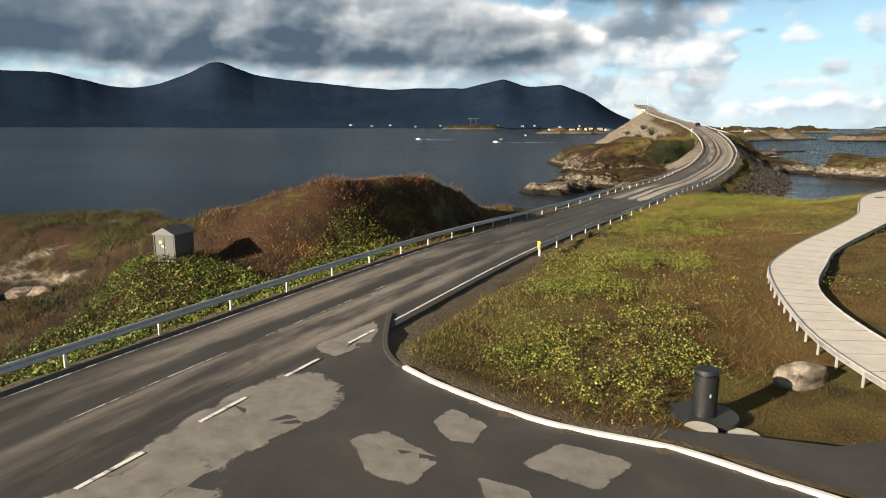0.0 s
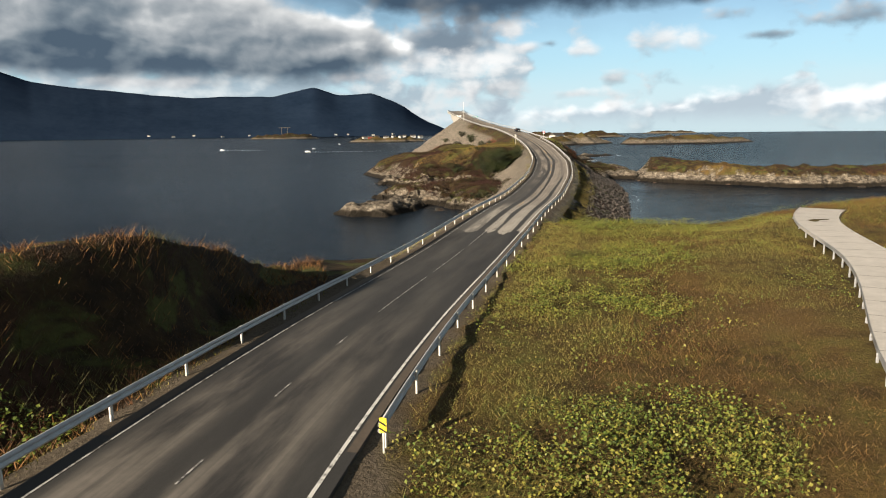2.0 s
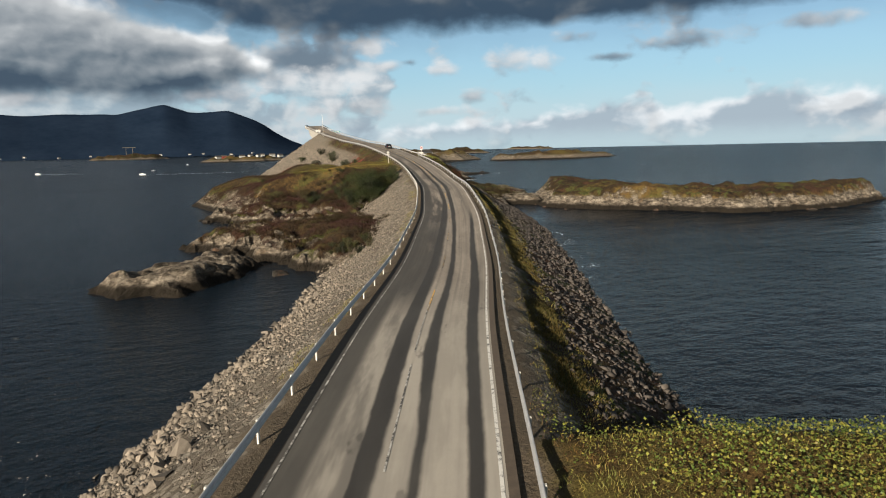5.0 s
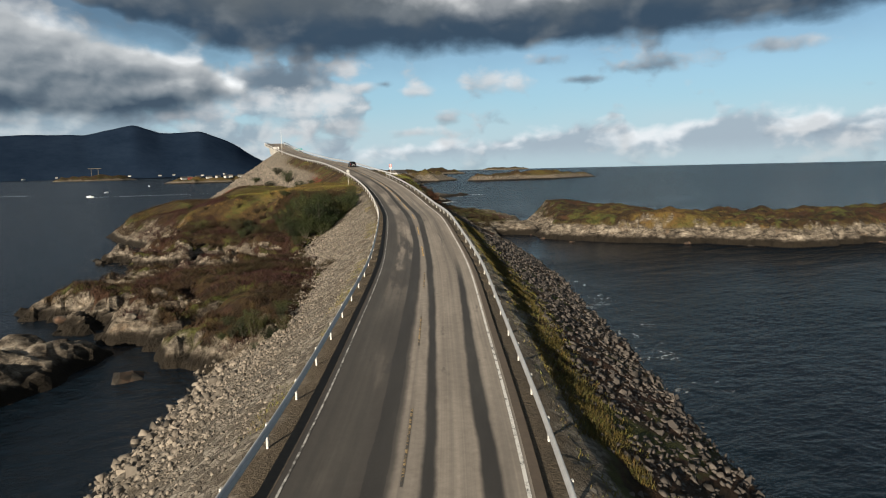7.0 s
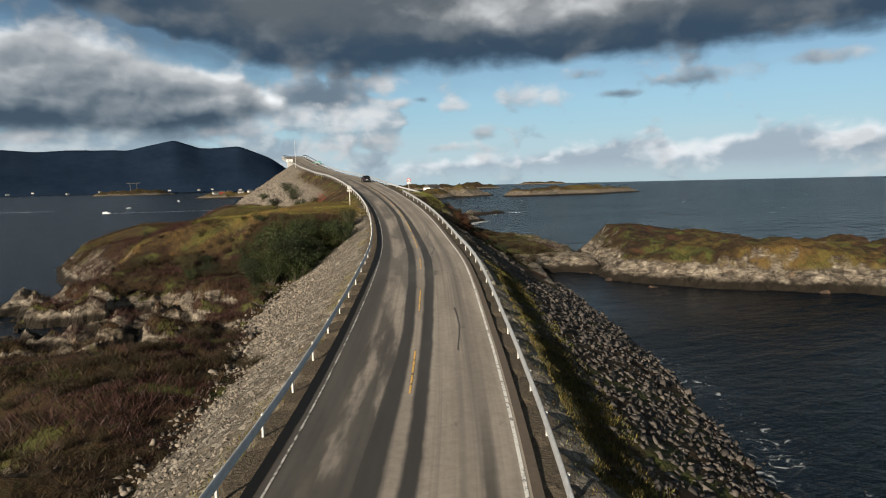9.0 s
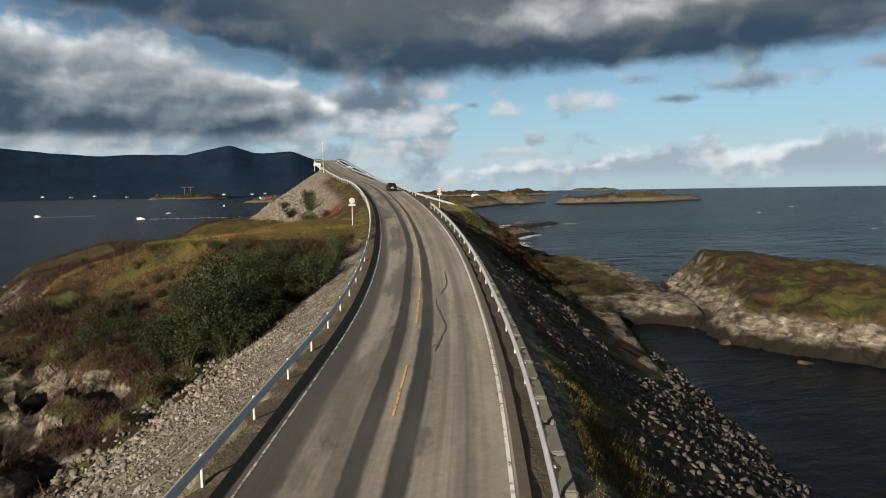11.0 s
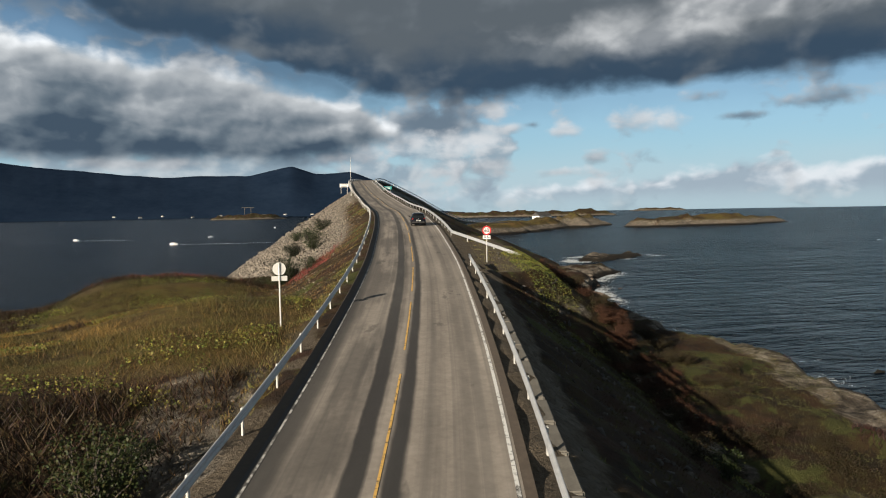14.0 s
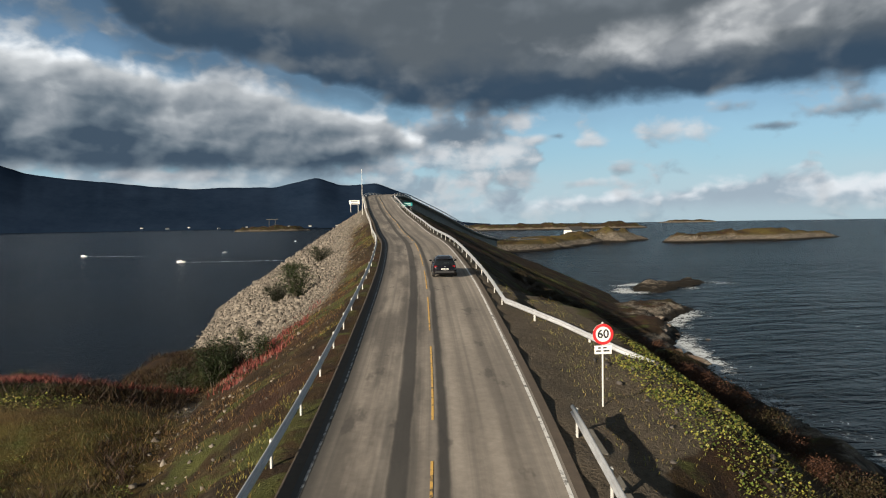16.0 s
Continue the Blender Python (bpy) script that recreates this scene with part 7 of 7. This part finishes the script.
# ---- concrete edge stones outside the eastern guard rail ----
footing = thing("edge_beam", Matrix.Identity(4), "row of weathered concrete edge stones under the guard rail", "edge stones")
first = None
for y in np.arange(176, 250, 2.05):
    if first is None:
        first = part("edge_stone", box((0.42, 1.95, 0.42), (0, 0, 0), 0.05), DARK_STONE, footing)
        ob = first
    else:
        ob = new("edge_stone", first.data)
        ob.parent = footing
    ob.matrix_world = pose(*road_at(y, np.interp(y, RY, RW) + 1.42, -0.47 + rng.uniform(-0.02, 0.02)), math.degrees(math.atan2(float(road_at(y + 1)[2] - road_at(y - 1)[2]), 2.06)) + rng.uniform(-1, 1), rng.uniform(-3, 3), road_turn(y) + rng.uniform(-1.5, 1.5))

# ---- car ----
PAINT = plain("black_car_paint", (0.012, 0.012, 0.016), 0.18, 0.4, 2, 0.1, 0.0)
GLASS = plain("dark_car_glass", (0.010, 0.012, 0.014), 0.06, 0.0, 2, 0.1, 0.0)
RUBBER = plain("tyre_rubber", (0.018, 0.018, 0.018), 0.85, 0.0, 9, 0.2, 0.2)
ALLOY = plain("alloy", (0.48, 0.48, 0.49), 0.35, 0.9, 6, 0.1, 0.02)
TAIL = plain("red_lamp_glass", (0.30, 0.010, 0.012), 0.15, 0.0, 6, 0.1, 0.0)
TRIM = plain("black_plastic", (0.022, 0.022, 0.023), 0.6, 0.0, 9, 0.15, 0.05)


def loft(sections, mat, parent, name, smooth=True, label="", bevel=0.0):
    """A skin over cross-sections, each a list of as many points; closed round and at both ends."""
    bm = bmesh.new()
    rows = [[bm.verts.new(q) for q in row] for row in sections]
    k = len(rows[0])
    for a, b in zip(rows, rows[1:]):
        for j in range(k):
            bm.faces.new((a[j], a[(j + 1) % k], b[(j + 1) % k], b[j]))
    bm.faces.new(rows[0][::-1])
    bm.faces.new(rows[-1])
    bmesh.ops.recalc_face_normals(bm, faces=bm.faces[:])
    return part(name, bm, mat, parent, label, smooth)


def hull_row(y, half, low, sill, belt, tuck):
    """One cross-section of the lower body."""
    pts = [(half - 0.12, low), (half - 0.02, low + 0.12), (half, sill), (half - 0.015, (sill + belt) / 2 + 0.05), (half - tuck, belt), (half - tuck - 0.14, belt + 0.035)]
    return [(x, y, z) for x, z in pts] + [(-x, y, z) for x, z in pts[::-1]]


car = thing("car", pose(*road_at(281.8, 1.45, 0.01), 0, 0, road_turn(281.8)), "black five-door hatchback car driving on the road", "car")
slope_up = math.degrees(math.atan2(float(road_at(285)[2] - road_at(279)[2]), 6.2))
car.matrix_world = car.matrix_world @ pose(0, 0, 0, slope_up, 0, 0)
loft([hull_row(y, h, lo, 0.52, belt, t) for y, h, lo, belt, t in ((-2.12, 0.72, 0.36, 0.80, 0.06), (-2.02, 0.82, 0.26, 0.90, 0.06), (-1.75, 0.88, 0.22, 0.95, 0.06), (-1.0, 0.90, 0.20, 0.96, 0.05), (0.0, 0.90, 0.19, 0.94, 0.05), (0.8, 0.90, 0.20, 0.92, 0.05),
      (1.35, 0.88, 0.22, 0.86, 0.07), (1.85, 0.80, 0.24, 0.76, 0.10), (2.10, 0.62, 0.32, 0.64, 0.08))], PAINT, car, "body", label="glossy black body")


def cabin_row(y, half, z0, z1, in_top):
    pts = [(half, z0), (half - in_top * 0.5, (z0 + z1) / 2), (half - in_top, z1 - 0.04), (half - in_top - 0.13, z1)]
    return [(x, y, z) for x, z in pts] + [(-x, y, z) for x, z in pts[::-1]]


loft([cabin_row(y, h, 0.93, z, i) for y, h, z, i in ((-1.98, 0.74, 1.02, 0.06), (-1.72, 0.78, 1.28, 0.14), (-1.45, 0.80, 1.41, 0.18), (-0.7, 0.82, 1.46, 0.20), (0.1, 0.82, 1.44, 0.20), (0.45, 0.82, 1.36, 0.18), (1.05, 0.80, 1.00, 0.06))], GLASS, car, "windows", label="dark tinted windows")
loft([[(x, y, z) for x, z in ((0.60, top - 0.035), (0.40, top + 0.006), (0.0, top + 0.016), (-0.40, top + 0.006), (-0.60, top - 0.035), (-0.58, top - 0.06), (0.0, top - 0.03), (0.58, top - 0.06))] for y, top in ((-1.72, 1.33), (-1.50, 1.425), (-0.7, 1.475), (0.1, 1.455), (0.42, 1.385))], PAINT, car, "roof")
for s in (-1, 1):
    for y0, y1, n in ((-1.62, -1.50, "rear_pillar"), (-0.42, -0.32, "door_pillar")):
        part(n, box((0.03, y1 - y0 + 0.06, 0.44), (s * 0.735, (y0 + y1) / 2, 1.16), 0.01), PAINT, car)
    part("tail_lamp", box((0.22, 0.10, 0.17), (s * 0.67, -2.03, 0.83), 0.03), TAIL, car, "red tail lamp")
    part("headlamp", box((0.30, 0.16, 0.13), (s * 0.58, 1.93, 0.64), 0.03), ALLOY, car, "clear headlamp")
    mirror = part("wing_mirror", box((0.20, 0.10, 0.14), (s * 0.98, 0.62, 1.0), 0.03), PAINT, car)
    part("arm", box((0.12, 0.04, 0.03), (s * 0.88, 0.62, 0.97)), TRIM, mirror)
    for y in (-1.30, 1.28):
        wheel = part("wheel", tube(0.31, 0.20, (s * 0.72, y, 0.315), (0, 90 * s, 0), 28, bevel=0.03), RUBBER, car)
        part("rim", merged(tube(0.205, 0.012, (s * 0.918, y, 0.315), (0, 90 * s, 0), 20), tube(0.05, 0.02, (s * 0.925, y, 0.315), (0, 90 * s, 0), 12)), ALLOY, wheel, "alloy rim")
part("rear_bumper", box((1.5, 0.14, 0.24), (0, -2.08, 0.46), 0.05), TRIM, car, "black plastic bumper")
number = part("number_plate", box((0.52, 0.015, 0.115), (0, -2.157, 0.66), 0.004), WHITE_FILM, car, "white number plate")
part("writing", box((0.40, 0.004, 0.055), (0, -2.167, 0.66)), BLACK_FILM, number)
part("rear_spoiler", box((1.12, 0.22, 0.04), (0, -1.70, 1.39), 0.015), PAINT, car)
part("rear_wiper", box((0.34, 0.02, 0.02), (0.12, -1.925, 1.10), 0.0), TRIM, car)
part("badge", disc(0.045, 0.01, (0, -2.12, 0.86), 16), ALLOY, car)

# ---- boats, houses and surf in the distance ----
FOAM = plain("boat_white", (0.80, 0.80, 0.78), 0.4, 0.0, 1, 0.06, 0.0)


def foam_build(n, where):
    lace = n.math("ADD", n.math("MULTIPLY", n.noise(n.vec("MULTIPLY", where, (1.0, 1.0, 0.1)), 0.9, 7, 0.72, 1.6), 0.7), n.math("MULTIPLY", n.noise(where, 0.12, 3, 0.6, 0.8), 0.3))
    ring_fac = n.add("ShaderNodeAttribute", attribute_name="fade").outputs["Fac"]
    alpha = n.span(n.math("ADD", lace, n.math("MULTIPLY", ring_fac, 0.16)), 0.58, 0.70)
    return {"Base Color": (0.62, 0.66, 0.68), "Roughness": 0.8, "Alpha": alpha}


SURF = material("sea_foam", foam_build)


def surf(outline_fn, cell, x0, x1, y0, y1, label):
    gx, gy = np.meshgrid(np.arange(x0, x1, cell), np.arange(y0, y1, cell))
    strength = outline_fn(gx, gy)
    index = np.arange(gx.size).reshape(gx.shape)
    quads = np.stack([index[:-1, :-1], index[:-1, 1:], index[1:, 1:], index[1:, :-1]], -1).reshape(-1, 4)
    quads = quads[(strength.ravel()[quads] > 0.05).any(1)]
    used, again = np.unique(quads, return_inverse=True)
    verts = np.stack([gx.ravel(), gy.ravel(), np.full(gx.size, 0.05)], 1)[used]
    ob = bulk_mesh("surf", verts, again.reshape(-1, 4), SURF)
    layer = ob.data.attributes.new("fade", "FLOAT", "POINT")
    layer.data.foreach_set("value", strength.ravel()[used].astype(np.float32))
    return tagged(ob, label, "surf", kind="stuff")


surf(lambda x, y: step(5, 0.5, np.abs(inside(x, y, REEF) + 1.0)) * np.clip(0.65 + 1.3 * fractal(x, y, 12, 2, 5), 0, 1.3), 1.2, 155, 220, 372, 424, "white surf breaking round a skerry")
surf(lambda x, y: step(4.5, 0.5, np.abs(inside(x, y, SHORE_EAST) + 1.2)) * step(119, 124, x) * (0.30 + 0.75 * step(285, 318, y)) * np.clip(0.75 + 1.5 * fractal(x, y, 14, 2, 6), 0, 1.4), 1.2, 112, 180, 236, 372, "white surf along the eastern shore")
surf(lambda x, y: 0.18 * step(4.5, 0.5, np.abs(road_far(x, y)[0] - 16.2)) * step(60, 66, x) * (0.8 + 0.8 * fractal(x, y, 10, 2, 7)) * step(185, 160, y), 1.0, 40, 100, 96, 200, "thin foam along the riprap")


def boat(x, y, turn, size, wake):
    b = thing("motor_boat", pose(x, y, 0, 0, 0, turn), "small white motor boat under way on the fjord", "boat", "boats on the fjord")
    rows = [[(s * w * size, k * size, z * size) for s, z in ((1, h), (0.75, 0.0), (-0.75, 0.0), (-1, h))] for k, w, h in ((-0.5, 0.17, 0.16), (0.1, 0.18, 0.18), (0.36, 0.10, 0.22), (0.5, 0.01, 0.25))]
    loft(rows, FOAM, b, "hull", False)
    part("cabin", box((0.22 * size, 0.28 * size, 0.16 * size), (0, 0.02 * size, 0.24 * size), 0.02 * size), FOAM, b)
    part("windscreen", box((0.2 * size, 0.02 * size, 0.09 * size), (0, 0.17 * size, 0.27 * size)), GLASS, b)
    if wake:
        u = np.linspace(0, wake, 24)
        verts = [(s * (0.5 + q * 0.02), -0.5 * size - q, 0.06) for q in u for s in (-1, 1)]
        ob = link_mesh("wake", verts, [(2 * i, 2 * i + 1, 2 * i + 3, 2 * i + 2) for i in range(23)], SURF, b)
        ob.data.attributes.new("fade", "FLOAT", "POINT").data.foreach_set("value", [float(1.4 - 0.9 * q / wake) for q in u for s in (-1, 1)])


boat(29.5, 601, 84, 4.2, 70)
boat(-45, 708, 70, 4, 40)
boat(41, 717, -60, 3.6, 0)
boat(91, 993, 20, 4, 0)

gantry = thing("gantry", pose(37.6, 2330, 6, 0, 0, 0), "tall grey gantry with two masts on a far islet", "gantry")
for dx in (-9, 9):
    part("mast", box((1.1, 1.1, 30), (dx, 0, 15), 0.1), DARK_STONE, gantry)
part("crossbeam", box((36, 1.1, 1.3), (0, 0, 30), 0.1), DARK_STONE, gantry)

ROOF_DARK = plain("dark_roof", (0.06, 0.055, 0.05), 0.8, 0.0, 1, 0.2, 0.1)
RED_WALL = plain("red_wood_wall", (0.28, 0.05, 0.035), 0.8, 0.0, 1, 0.15, 0.1)
GREY_WALL = plain("weathered_white_wall", (0.42, 0.42, 0.40), 0.8, 0.0, 1, 0.12, 0.1)
PANE = plain("window_glass", (0.03, 0.035, 0.04), 0.1, 0.0, 1, 0.1, 0.0)


def house(x, y, z, turn, wide, deep, high, wall, label):
    h = thing("house", pose(x, y, z, 0, 0, turn), label, "house", "houses on the far shore")
    part("wall", box((wide, deep, high), (0, 0, high / 2 - 0.3)), wall, h)
    bm = bmesh.new()
    top = high - 0.3
    pts = [(-wide / 2 - 0.3, -deep / 2 - 0.4, top), (wide / 2 + 0.3, -deep / 2 - 0.4, top), (wide / 2 + 0.3, deep / 2 + 0.4, top), (-wide / 2 - 0.3, deep / 2 + 0.4, top), (-wide / 2 - 0.3, 0, top + deep * 0.4), (wide / 2 + 0.3, 0, top + deep * 0.4)]
    vs = [bm.verts.new(q) for q in pts]
    for f in ((0, 1, 5, 4), (2, 3, 4, 5), (0, 4, 3), (1, 2, 5), (3, 2, 1, 0)):
        bm.faces.new([vs[i] for i in f])
    part("roof", bm, ROOF_DARK, h)
    for dx in (-0.3, 0.0, 0.3):
        part("window", box((wide * 0.12, 0.1, high * 0.3), (dx * wide, -deep / 2 - 0.03, high * 0.45)), PANE, h)


rng = np.random.default_rng(41)
for k in range(9):
    t = k / 8
    house(150 + 105 * t + rng.uniform(-4, 4), 1196 + 40 * t + rng.uniform(-6, 6), 5.0 + rng.uniform(0, 2), rng.uniform(-40, 40), rng.uniform(6, 9), 5, 3.4, GREY_WALL if rng.random() < 0.7 else RED_WALL, "small wooden house on a far island")
for k in range(12):
    a = radians(-9 + k * 1.7 + rng.uniform(-0.4, 0.4))
    house(3880 * math.sin(a), 3880 * math.cos(a), 2.0 + rng.uniform(0, 9), rng.uniform(-40, 40), rng.uniform(9, 17), 8, 5, GREY_WALL, "white building along the far fjord shore")
house(322, 772, 6.0, 30, 18, 8, 4.5, WHITE_PAINT, "low white building on the far causeway")

# ---- tar seams and skid marks on the road ----
TAR = plain("black_tar", (0.072, 0.066, 0.060), 0.6, 0.0, 6, 0.2, 0.1)


def tar_seam(points, wide):
    """A thin uneven seam along places given as y and metres to the right of the road's middle."""
    ys, across = np.array([q[0] for q in points], float), np.array([q[1] for q in points], float)
    fine = np.arange(ys[0], ys[-1], 0.4)
    a = np.interp(fine, ys, across) + 0.06 * fractal(fine, fine * 0.3, 1.3, 3, 81)
    w = wide * (1 + 0.6 * fractal(fine, fine * 0.7, 1.7, 3, 82))
    left, right = road_at(fine, a - w / 2), road_at(fine, a + w / 2)
    left[:, 2] += 0.010 - 0.012 * np.abs(a)
    right[:, 2] += 0.010 - 0.012 * np.abs(a)
    verts = np.stack([left, right], 1).reshape(-1, 3)
    n = len(fine)
    return link_mesh("tar_seam", verts, [(2 * i, 2 * i + 1, 2 * i + 3, 2 * i + 2) for i in range(n - 1)], TAR, LINES)


tar_seam([(186, 1.0), (190, 1.5), (193, 1.25), (195.6, 1.0), (197, 1.0)], 0.08)
tar_seam([(198, 1.3), (201, 1.75), (205.5, 1.75)], 0.08)
tar_seam([(160, 1.9), (164, 2.1), (168, 2.0)], 0.07)
